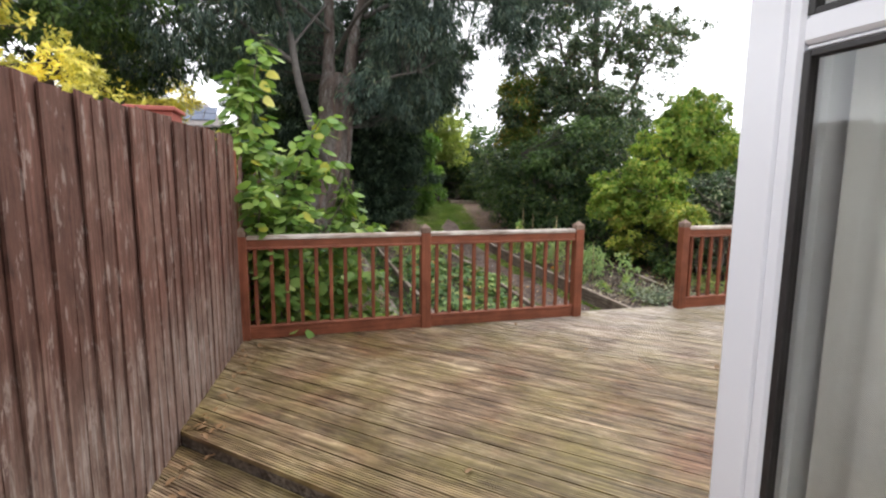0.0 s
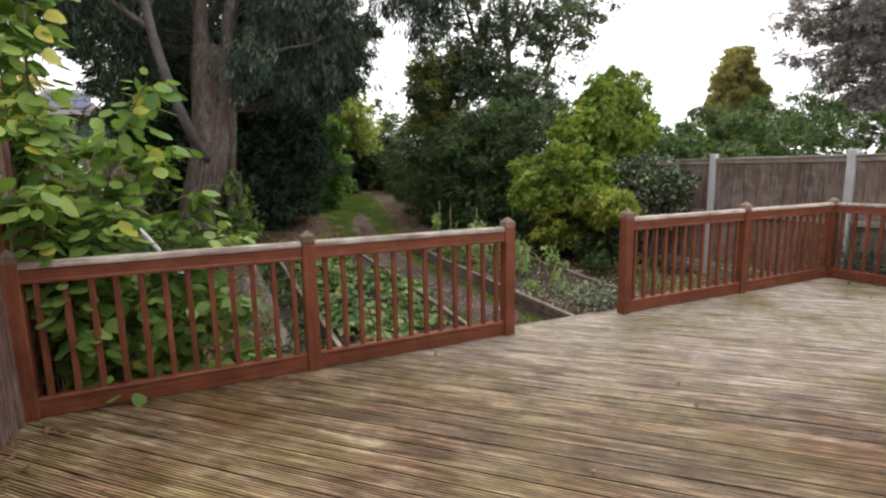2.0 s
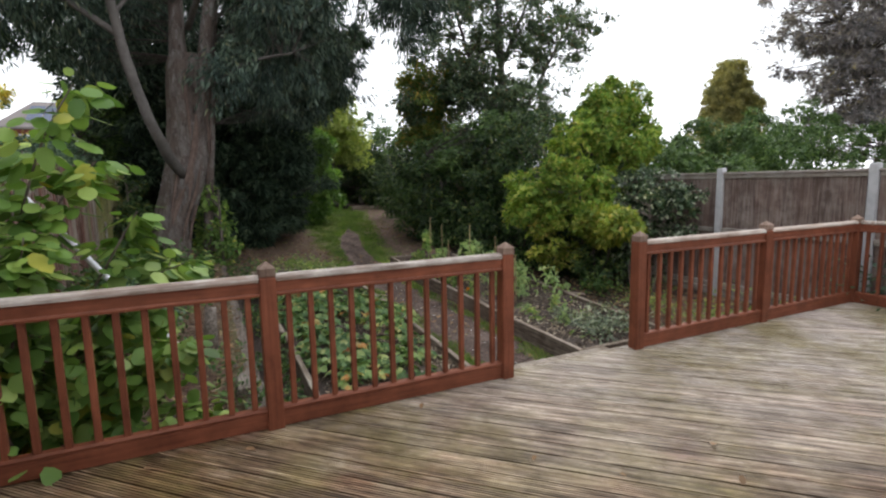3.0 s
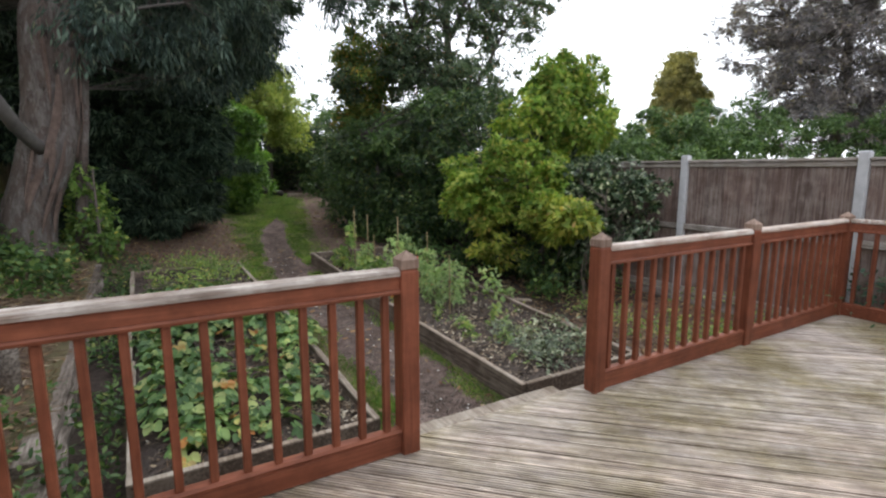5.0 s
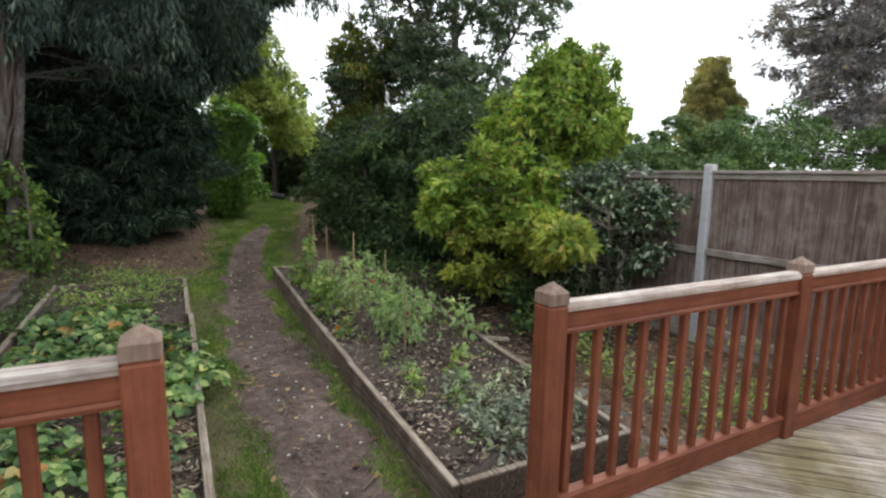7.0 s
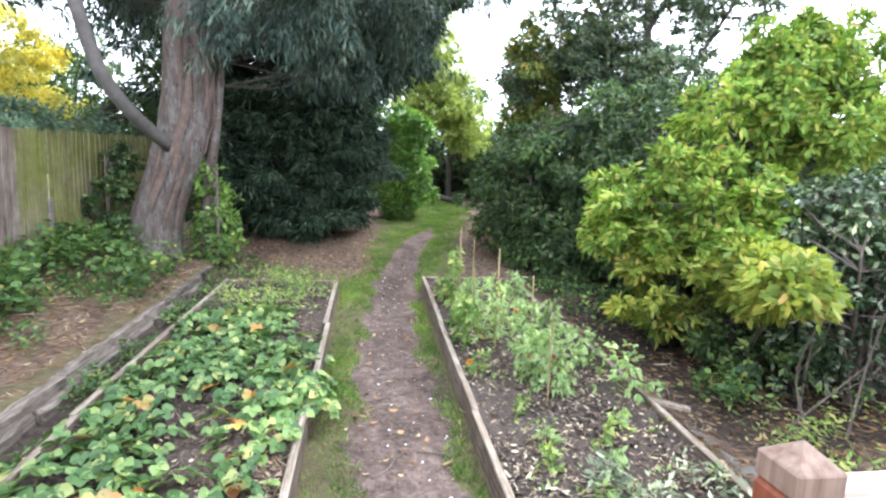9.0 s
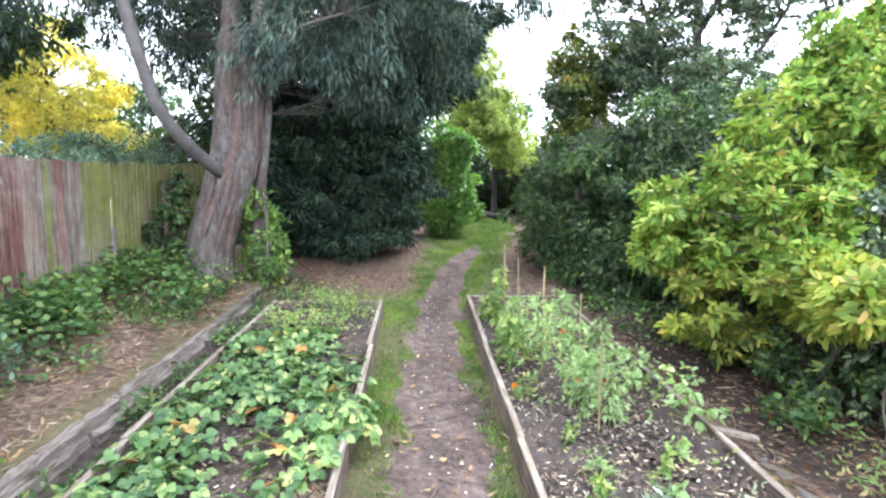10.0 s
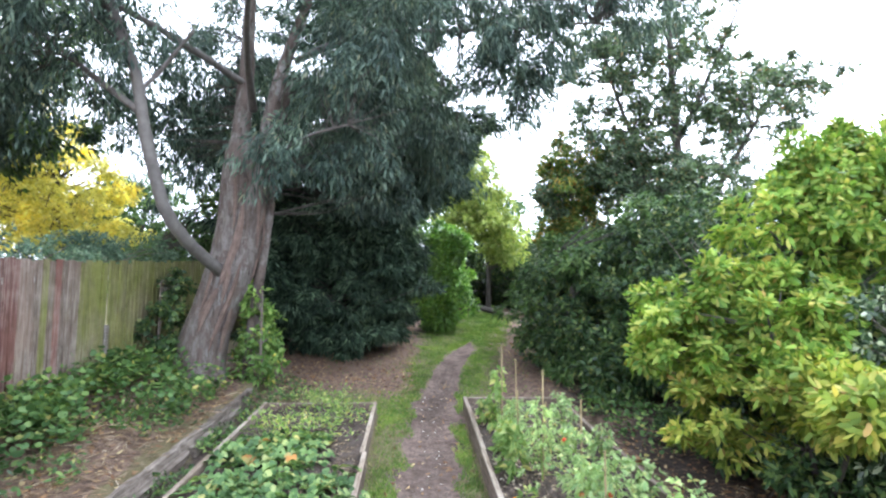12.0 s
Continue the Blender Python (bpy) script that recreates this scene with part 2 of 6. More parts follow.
STRAW = foliage("dry_straw", [(0.0, (0.1, 0.062, 0.042)), (0.6, (0.24, 0.17, 0.12)), (0.92, (0.36, 0.28, 0.2)), (1.0, (0.6, 0.52, 0.42))], 0.8, 0.1)
FEATHER = foliage("feathery_pale_leaves", [(0.0, (0.22, 0.35, 0.15)), (0.5, (0.38, 0.52, 0.24)), (0.9, (0.52, 0.62, 0.34)), (1.0, (0.66, 0.6, 0.26))], 0.5, 0.4)
CHIP = foliage("wood_chips", [(0.0, (0.1, 0.07, 0.05)), (0.5, (0.27, 0.2, 0.15)), (0.85, (0.45, 0.37, 0.28)), (1.0, (0.66, 0.6, 0.5))], 0.8, 0.05)
CRUMB = plain("earth_crumbs", (0.05, 0.038, 0.032), (0.2, 0.155, 0.13), 35.0, 0.95, 0.3)
DARK_CRUMB = plain("dark_soil_crumbs", (0.014, 0.01, 0.008), (0.12, 0.09, 0.074), 30.0, 0.95, 0.3)
GRASS = foliage("lawn_grass", [(0.0, (0.075, 0.14, 0.025)), (0.5, (0.145, 0.255, 0.05)), (0.85, (0.23, 0.33, 0.075)), (1.0, (0.42, 0.36, 0.17))], 0.6, 0.32)
EUC = foliage("eucalyptus_leaves", [(0.0, (0.024, 0.043, 0.036)), (0.5, (0.066, 0.104, 0.088)), (0.9, (0.15, 0.21, 0.18)), (1.0, (0.2, 0.21, 0.145))], 0.55, 0.25, 0.25)
YEW = foliage("dark_conifer_needles", [(0.0, (0.011, 0.024, 0.016)), (0.5, (0.033, 0.06, 0.04)), (0.85, (0.095, 0.145, 0.092)), (1.0, (0.17, 0.23, 0.15))], 0.7, 0.12, 0.2)
LAUREL = foliage("laurel_leaves", [(0.0, (0.08, 0.18, 0.03)), (0.5, (0.17, 0.33, 0.06)), (1.0, (0.33, 0.5, 0.13))], 0.3, 0.3, 0.5)
DARK_SHRUB = foliage("dark_shrub_leaves", [(0.0, (0.014, 0.034, 0.014)), (0.55, (0.044, 0.09, 0.032)), (0.9, (0.115, 0.175, 0.057)), (1.0, (0.24, 0.25, 0.08))], 0.45, 0.22, 0.35)
LIME = foliage("yellow_green_leaves", [(0.0, (0.085, 0.17, 0.028)), (0.4, (0.185, 0.31, 0.05)), (0.8, (0.32, 0.4, 0.08)), (0.98, (0.45, 0.43, 0.11)), (1.0, (0.28, 0.17, 0.06))], 0.5, 0.38, 0.25)
LEMON = foliage("lemon_leaves", [(0.0, (0.12, 0.19, 0.032)), (0.4, (0.24, 0.32, 0.055)), (0.8, (0.38, 0.4, 0.085)), (0.96, (0.48, 0.42, 0.11)), (1.0, (0.3, 0.18, 0.07))], 0.5, 0.4, 0.25)
HOLLY = foliage("mixed_tree_leaves", [(0.0, (0.036, 0.06, 0.038)), (0.5, (0.09, 0.14, 0.08)), (0.93, (0.17, 0.235, 0.125)), (1.0, (0.3, 0.16, 0.09))], 0.4, 0.28)
HORN = foliage("turning_leaves", [(0.0, (0.07, 0.13, 0.03)), (0.6, (0.14, 0.21, 0.045)), (0.85, (0.28, 0.24, 0.05)), (1.0, (0.4, 0.2, 0.04))], 0.5, 0.35)
PALE = foliage("pale_green_leaves", [(0.0, (0.22, 0.31, 0.06)), (0.6, (0.4, 0.48, 0.12)), (1.0, (0.55, 0.56, 0.19))], 0.5, 0.4)
YELLOW = foliage("autumn_yellow_leaves", [(0.0, (0.55, 0.5, 0.1)), (0.5, (0.85, 0.76, 0.2)), (0.9, (0.92, 0.84, 0.34)), (1.0, (0.5, 0.52, 0.16))], 0.5, 0.5)
HAZEL = foliage("hazel_leaves", [(0.0, (0.08, 0.16, 0.035)), (0.5, (0.18, 0.31, 0.075)), (0.97, (0.34, 0.45, 0.14)), (1.0, (0.6, 0.5, 0.065))], 0.5, 0.36)
BERRY = foliage("strawberry_leaves", [(0.0, (0.045, 0.1, 0.035)), (0.45, (0.125, 0.225, 0.08)), (0.8, (0.23, 0.335, 0.12)), (0.95, (0.37, 0.43, 0.17)), (1.0, (0.5, 0.46, 0.18))], 0.5, 0.28)
TURNED = foliage("turned_strawberry_leaves", [(0.0, (0.42, 0.14, 0.06)), (0.4, (0.46, 0.24, 0.08)), (0.75, (0.45, 0.4, 0.13)), (1.0, (0.3, 0.22, 0.13))], 0.55, 0.3)
WEED = foliage("bramble_leaves", [(0.0, (0.04, 0.085, 0.028)), (0.6, (0.095, 0.18, 0.055)), (0.93, (0.2, 0.29, 0.09)), (1.0, (0.4, 0.36, 0.12))], 0.5, 0.3)
FRESH = foliage("fresh_green_leaves", [(0.0, (0.13, 0.23, 0.06)), (0.6, (0.26, 0.38, 0.12)), (0.9, (0.42, 0.48, 0.17)), (1.0, (0.56, 0.5, 0.18))], 0.5, 0.4)
SAGE = foliage("grey_green_leaves", [(0.0, (0.08, 0.1, 0.068)), (0.6, (0.23, 0.28, 0.19)), (0.88, (0.42, 0.47, 0.34)), (1.0, (0.62, 0.62, 0.48))], 0.6, 0.25)
CAMELLIA = foliage("camellia_leaves", [(0.0, (0.025, 0.05, 0.022)), (0.66, (0.05, 0.095, 0.04)), (0.82, (0.22, 0.28, 0.17)), (1.0, (0.5, 0.54, 0.42))], 0.28, 0.2, 0.5)
BLUEGREEN = foliage("blue_green_leaves", [(0.0, (0.05, 0.095, 0.065)), (0.6, (0.115, 0.19, 0.13)), (1.0, (0.23, 0.31, 0.22))], 0.5, 0.25)
PURPLE = foliage("purple_grey_twigs", [(0.0, (0.11, 0.1, 0.11)), (0.6, (0.25, 0.23, 0.25)), (0.93, (0.36, 0.33, 0.34)), (1.0, (0.34, 0.28, 0.12))], 0.8, 0.2)
BRONZE = foliage("bronze_conifer", [(0.0, (0.24, 0.23, 0.1)), (0.6, (0.4, 0.37, 0.16)), (1.0, (0.52, 0.47, 0.22))], 0.7, 0.4)
HEDGE = foliage("hedge_leaves", [(0.0, (0.035, 0.07, 0.024)), (0.6, (0.08, 0.15, 0.045)), (1.0, (0.17, 0.25, 0.085))], 0.5, 0.3)


def bark_material():
    m, t, s = material("peeling_eucalyptus_bark")
    strip = noisy(t, coords(t, (3.4, 3.4, 1.0), "World"), 1.3, 8.0, 0.65)
    flake = noisy(t, coords(t, (4.5, 4.5, 2.2), "World"), 1.5, 9.0, 0.74)
    crack = noisy(t, coords(t, (10, 10, 2.6), "World"), 1.5, 8.0, 0.75)
    colour = ramp(t, strip, [(0.32, (0.055, 0.042, 0.037)), (0.43, (0.115, 0.094, 0.084)), (0.5, (0.2, 0.178, 0.167)), (0.57, (0.135, 0.113, 0.102)), (0.64, (0.25, 0.236, 0.228)), (0.74, (0.165, 0.16, 0.157))])
    colour = mixed(t, ramp(t, flake, [(0.5, (0, 0, 0)), (0.52, (0.95, 0.95, 0.95))]), colour, mixed(t, crack, (0.075, 0.055, 0.047), (0.175, 0.138, 0.12)))
    colour = mixed(t, 1.0, colour, ramp(t, crack, [(0.34, (0.35, 0.31, 0.29)), (0.41, (0.88, 0.87, 0.86)), (0.6, (1.08, 1.08, 1.08))]), "MULTIPLY")
    t.links.new(colour, s.inputs["Base Color"])
    s.inputs["Roughness"].default_value = 0.88
    s.inputs["Specular IOR Level"].default_value = 0.2
    bumped(t, s, mixed(t, 0.5, crack, flake), 1.0, 0.05)
    return m


BARK = bark_material()
STRIP = plain("loose_brown_bark", (0.07, 0.045, 0.036), (0.2, 0.14, 0.115), 14.0, 0.9, 0.6)
GREY_BARK = plain("smooth_grey_limb", (0.06, 0.053, 0.048), (0.155, 0.14, 0.13), 9.0, 0.8, 0.5)


def glass_material():
    m, t, s = material("window_glass")
    s.inputs["Base Color"].default_value = (0.95, 0.97, 0.96, 1)
    s.inputs["Roughness"].default_value, s.inputs["IOR"].default_value = 0.01, 1.5
    s.inputs["Transmission Weight"].default_value = 1.0
    return m


GLASS = glass_material()


def ground_material():
    """Bare earth on the trodden path and in the beds, thin grass, leaf litter under the trees; the three masks are laid on the mesh."""
    m, t, s = material("garden_ground")
    v = coords(t, (1, 1, 1), "World")
    coarse, fine, grit = noisy(t, v, 1.7, 6.0, 0.65), noisy(t, v, 14.0, 8.0, 0.7), noisy(t, v, 60.0, 4.0, 0.7)
    earth = ramp(t, mixed(t, 0.5, fine, coarse), [(0.37, (0.045, 0.032, 0.027)), (0.5, (0.135, 0.098, 0.083)), (0.63, (0.26, 0.195, 0.168))])
    turf = ramp(t, mixed(t, 0.5, fine, coarse), [(0.36, (0.09, 0.07, 0.045)), (0.6, (0.165, 0.145, 0.075))])
    litter = ramp(t, fine, [(0.35, (0.065, 0.045, 0.036)), (0.5, (0.15, 0.1, 0.076)), (0.66, (0.27, 0.195, 0.15))])
    soil = ramp(t, fine, [(0.34, (0.03, 0.023, 0.02)), (0.6, (0.085, 0.065, 0.055))])
    colour = earth
    for name, other in (("turf", turf), ("litter", litter), ("soil", soil)):
        a = t.nodes.new("ShaderNodeAttribute")
        a.attribute_name = name
        mask = t.nodes.new("ShaderNodeMath")
        mask.operation = "MULTIPLY_ADD"
        mask.inputs[1].default_value = 1.0
        t.links.new(a.outputs["Fac"], mask.inputs[0])
        wob = t.nodes.new("ShaderNodeMath")
        wob.operation = "MULTIPLY_ADD"
        wob.inputs[1].default_value, wob.inputs[2].default_value = 2.4, -1.2
        t.links.new(coarse, wob.inputs[0])
        t.links.new(wob.outputs[0], mask.inputs[2])
        colour = mixed(t, ramp(t, mask.outputs[0], [(0.4, (0, 0, 0)), (0.6, (1, 1, 1))]), colour, other)
    t.links.new(colour, s.inputs["Base Color"])
    s.inputs["Roughness"].default_value = 0.95
    s.inputs["Specular IOR Level"].default_value = 0.15
    bumped(t, s, mixed(t, 0.4, fine, grit), 1.0, 0.035)
    return m


GROUND = ground_material()
SOIL = plain("dark_bed_soil", (0.02, 0.014, 0.011), (0.1, 0.075, 0.062), 22.0, 0.95, 1.0, distance=0.03)


# ---- mesh helpers ----
def thing(name, label, category, group="", kind="", at=(0, 0, 0)):
    ob = new(name)
    ob.location = at
    ob.empty_display_size = 0.1
    return tagged(ob, label, category, group, kind)


def under(ob, parent):
    """Parents ob, whose mesh is in world places, to a thing or to a part of one."""
    if parent is not None:
        ob.parent = parent
        ob.matrix_parent_inverse = Matrix.Translation(-parent.location) if parent.parent is None else Matrix.Identity(4)
    return ob


def mesh_of(name, verts, faces, mat, smooth=False):
    me = bpy.data.meshes.new(name)
    me.from_pydata([tuple(v) for v in verts], [], [tuple(f) for f in faces])
    me.materials.append(mat)
    if smooth:
        me.polygons.foreach_set("use_smooth", [True] * len(me.polygons))
    me.update()
    return me


def part(name, shape, mat, parent, label="", smooth=False):
    """Links a bmesh, a mesh or (verts, faces) as one mesh object under a thing or under a part."""
    if isinstance(shape, bmesh.types.BMesh):
        me = bpy.data.meshes.new(name)
        shape.to_mesh(me)
        shape.free()
        me.materials.append(mat)
        if smooth:
            me.polygons.foreach_set("use_smooth", [True] * len(me.polygons))
    elif isinstance(shape, tuple):
        me = mesh_of(name, shape[0], shape[1], mat, smooth)
    else:
        me = shape
    ob = new(name, me)
    under(ob, parent)
    return tagged(ob, label)


def slab(bm, x0, x1, y0, y1, z0, z1, bevel=0.0, m=None):
    """A box with its edges eased, added to a bmesh."""
    made = bmesh.ops.create_cube(bm, size=1.0)
    vs = made["verts"]
    for v in vs:
        v.co = Vector(((x0 + x1) / 2 + v.co.x * (x1 - x0), (y0 + y1) / 2 + v.co.y * (y1 - y0), (z0 + z1) / 2 + v.co.z * (z1 - z0)))
    if bevel:
        es = list({e for v in vs for e in v.link_edges})
        got = bmesh.ops.bevel(bm, geom=es, offset=bevel, segments=1, affect="EDGES", profile=0.6)
        vs = list({v for f in got["faces"] for v in f.verts} | {v for v in vs if v.is_valid})
    if m is not None:
        bmesh.ops.transform(bm, matrix=m, verts=vs)
    return bm


def box(x0, x1, y0, y1, z0, z1, bevel=0.004, m=None):
    return slab(bmesh.new(), x0, x1, y0, y1, z0, z1, bevel, m)


def tube(points, radii, sides=8, seed=0, rough=0.0):
    """A tapered limb along a line of points: (verts, faces)."""
    rng = np.random.default_rng(seed)
    p = np.array(points, float)
    r = np.array(radii, float)
    verts, faces = [], []
    for i in range(len(p)):
        d = p[min(i + 1, len(p) - 1)] - p[max(i - 1, 0)]
        d /= np.linalg.norm(d) + 1e-9
        a = np.cross(d, (0.3, 1, 0.1)); a /= np.linalg.norm(a) + 1e-9
        b = np.cross(d, a)
        for k in range(sides):
            w = 2 * math.pi * k / sides
            s = r[i] * (1 + rough * rng.uniform(-1, 1))
            verts.append(p[i] + s * (math.cos(w) * a + math.sin(w) * b))
    for i in range(len(p) - 1):
        for k in range(sides):
            n = (k + 1) % sides
            faces.append((i * sides + k, i * sides + n, (i + 1) * sides + n, (i + 1) * sides + k))
    faces.append(tuple(range(sides))[::-1])
    faces.append(tuple((len(p) - 1) * sides + k for k in range(sides)))
    return verts, faces


def joined(pieces):
    verts, faces = [], []
    for v, f in pieces:
        o = len(verts)
        verts.extend(v)
        faces.extend(tuple(i + o for i in q) for q in f)
    return verts, faces


def smooth_line(points, n=12):
    """A curve through a few points."""
    p = np.array(points, float)
    t = np.linspace(0, len(p) - 1, n)
    out = []
    for s in t:
        i = min(int(s), len(p) - 2)
        u = s - i
        a, b, c, d = p[max(i - 1, 0)], p[i], p[i + 1], p[min(i + 2, len(p) - 1)]
        out.append(0.5 * (2 * b + (c - a) * u + (2 * a - 5 * b + 4 * c - d) * u * u + (3 * b - a - 3 * c + d) * u ** 3))
    return out


def unit(a):
    return a / (np.linalg.norm(a, axis=-1, keepdims=True) + 1e-9)


LEAF = {  # outline of a leaf as (along, across) and how far its sides fold up
    "blade": ([(0, 0), (0.45, 0.5), (1, 0), (0.45, -0.5)], [(0, 1, 2), (0, 2, 3)]),
    "oval": ([(0, 0), (0.28, 0.42), (0.66, 0.44), (1, 0), (0.66, -0.44), (0.28, -0.42)], [(0, 1, 2), (0, 2, 3), (0, 3, 4), (0, 4, 5)]),
    "round": ([(0, 0), (0.12, 0.4), (0.5, 0.54), (0.84, 0.34), (1.04, 0), (0.84, -0.34), (0.5, -0.54), (0.12, -0.4)],
              [(0, 1, 2), (0, 2, 3), (0, 3, 4), (0, 4, 5), (0, 5, 6), (0, 6, 7)]),
    "grass": ([(0, 0.5), (0, -0.5), (1, 0)], [(0, 1, 2)]),
}


def leaf_mesh(name, mat, base, way, side, length, width, shape="blade", fold=0.18, curl=0.15):
    """One mesh of many separate leaves."""
    outline, tris = LEAF[shape]
    n, k = len(base), len(outline)
    normal = unit(np.cross(way, side))
    length = np.broadcast_to(length, (n,))[:, None]
    width = np.broadcast_to(width, (n,))[:, None]
    co = np.empty((n, k, 3))
    for j, (a, c) in enumerate(outline):
        co[:, j] = base + way * length * a + side * width * c + normal * (width * fold * abs(c) * 2) - np.array((0, 0, 1.0)) * length * curl * a * a
    ft = (np.arange(n)[:, None, None] * k + np.array(tris)[None]).reshape(-1, 3)
    me = bpy.data.meshes.new(name)
    me.vertices.add(n * k)
    me.vertices.foreach_set("co", co.reshape(-1).astype(np.float32))
    me.loops.add(ft.size)
    me.loops.foreach_set("vertex_index", ft.reshape(-1).astype(np.int32))
    me.polygons.add(len(ft))
    me.polygons.foreach_set("loop_start", np.arange(0, ft.size, 3, dtype=np.int32))
    me.polygons.foreach_set("loop_total", np.full(len(ft), 3, dtype=np.int32))
    me.update(calc_edges=True)
    me.materials.append(mat)
    return me


def rosettes(rng, tips, axes, k, spread, droop):
    """k leaves round each twig tip: bases, directions, sides."""
    n = len(tips)
    axes = unit(np.repeat(axes, k, 0))
    r = unit(np.cross(axes, rng.normal(size=(n * k, 3))))
    s = np.clip(rng.normal(spread, 0.25, (n * k, 1)), 0.05, 1.6)
    way = unit(axes * np.cos(s) + r * np.sin(s) - np.array((0, 0, 1.0)) * droop)
    side = unit(np.cross(way, axes + rng.normal(0, 0.35, (n * k, 3))))
    return np.repeat(tips, k, 0), way, side


def clumps(rng, shells, size, inner=0.45):
    """Centres and radii of clumps of foliage spread through ellipsoids (x, y, z, rx, ry, rz, count)."""
    out = []
    for x, y, z, rx, ry, rz, count in shells:
        d = unit(rng.normal(size=(count, 3)))
        f = inner + (1 - inner) * rng.random((count, 1)) ** 0.6
        turn = rng.uniform(0, 6.28, 4)
        lump = np.sin(d[:, 0] * 5 + turn[0]) + np.sin(d[:, 1] * 5.5 + turn[1]) + np.sin(d[:, 2] * 6 + turn[2]) + np.sin((d[:, 0] - d[:, 2]) * 9 + turn[3])
        f = f * (1 + 0.1 * lump[:, None]) * np.where(rng.random((count, 1)) < 0.1, 1.2, 1.0)
        c = np.array((x, y, z)) + d * f * np.array((rx, ry, rz))
        out.append(np.hstack([c, size * (0.45 + 1.05 * rng.random((count, 1)) ** 1.4), d]))
    return np.vstack(out)


def sprigs(rng, cl, per, flat=0.65, up=0.3, hollow=0.5):
    """Twig tips and their directions in the clumps."""
    n = len(cl)
    c, r, o = np.repeat(cl[:, :3], per, 0), np.repeat(cl[:, 3:4], per, 0), np.repeat(cl[:, 4:7], per, 0)
    d = unit(rng.normal(size=(n * per, 3)) + o * 0.5)
    f = hollow + (1 - hollow) * rng.random((n * per, 1))
    tips = c + d * f * r * np.array((1, 1, flat))
    return tips, unit(d + o * 0.4 + np.array((0, 0, up)))


def twigs_to(rng, cl, axis, radius=0.012, share=1.0, drop=0.3):
    """Thin branches from a stem line to the clumps."""
    a = np.array(axis, float)
    made = []
    for row in cl:
        if rng.random() > share:
            continue
        d = np.linalg.norm(a - row[:3] + np.array((0, 0, drop * row[3])), axis=1) + np.abs(a[:, 2] - row[2] + 0.6) * 0.4
        s = a[int(np.argmin(d))]
        mid = (s + row[:3]) / 2 + rng.normal(0, 0.08, 3) * np.linalg.norm(row[:3] - s)
        made.append(tube([s, mid, row[:3]], [radius * 1.8, radius, radius * 0.4], 4))
    return joined(made) if made else None


def rise(x, y):
    """The height of the ground: it climbs gently away from the house, and a bank stands behind the sleepers."""
    x, y = np.asarray(x, float), np.asarray(y, float)
    z = -0.47 + 0.043 * np.clip(y, -2, 40)
    u = np.clip((-2.98 - x) / 1.6, 0, 1)
    bank = np.where(x < -2.98, 0.2 + 0.22 * u * u * (3 - 2 * u), 0.0) * np.clip((y - 0.9) / 0.8, 0, 1) * np.clip((9.5 - y) / 2.5, 0, 1)
    return z + bank + 0.012 * np.sin(3.1 * x + 1.3 * y) + 0.01 * np.sin(2.2 * y - 1.7 * x)


def path_x(y):
    return np.interp(y, [0, 4, 6, 9, 12.5, 17, 21], [-0.5, -0.5, -0.42, 0.02, 0.9, 1.95, 2.5])


# ---- ground: one sheet to the horizon ----
def spread_axis(lo, hi, step, far):
    inner = list(np.arange(lo, hi + step / 2, step))
    grow, left, right = step, [], []
    while (right or inner)[-1] < far:
        grow *= 1.35
        right.append((right or inner)[-1] + grow)
    grow = step
    while (left[-1] if left else inner[0]) > -far:
        grow *= 1.35
        left.append((left[-1] if left else inner[0]) - grow)
    return np.array(left[::-1] + inner + right)


def band(v, lo, hi, soft):
    return np.clip((v - lo) / soft + 0.5, 0, 1) * np.clip((hi - v) / soft + 0.5, 0, 1)


def cover(x, y):
    """How much turf, leaf litter and dark soil lies at a place; under the bushes the soil mask also paints in shade."""
    off = np.abs(x - path_x(y)) + (0.07 * np.sin(y * 2.9 + 4 * x) * np.sin(y * 1.3) + 0.05 * np.sin(y * 7.3 + x * 9)) * np.clip((9 - y) / 3, 0, 1)
    turf = np.clip((off - np.interp(y, [0, 6, 11, 14], [0.27, 0.26, 0.22, -0.3])) / 0.16, 0, 1) * np.clip((y + 0.5) / 0.5, 0, 1)
    litter = band(x, -4.6, -0.75 + 0.06 * (y - 7), 0.5) * band(y, 7.0, 18, 1.2)
    litter = np.maximum(litter, band(x, 1.55, 3.8, 0.5) * band(y, 0.2, 7, 0.8))
    litter = np.maximum(litter, np.clip((x - 0.6 - path_x(y)) / 0.4, 0, 1) * band(y, 6.6, 30, 0.6))
    litter = np.maximum(litter, np.clip((-3.0 - x) / 0.3, 0, 1) * band(y, 0.4, 9, 0.8))
    soil = np.clip((-x - 2.45) / 0.2, 0, 1) * np.clip((x + 3.05) / 0.2, 0, 1) * band(y, 0.5, 6.5, 0.6)
    # Ground under the bushes darkened through the soil mask, in place of shade.
    soil = np.maximum(soil, band(x, 1.7, 3.9, 0.3) * band(y, 2.0, 10, 0.6) * 0.8)
    return turf, litter * 0.95, soil * 0.9


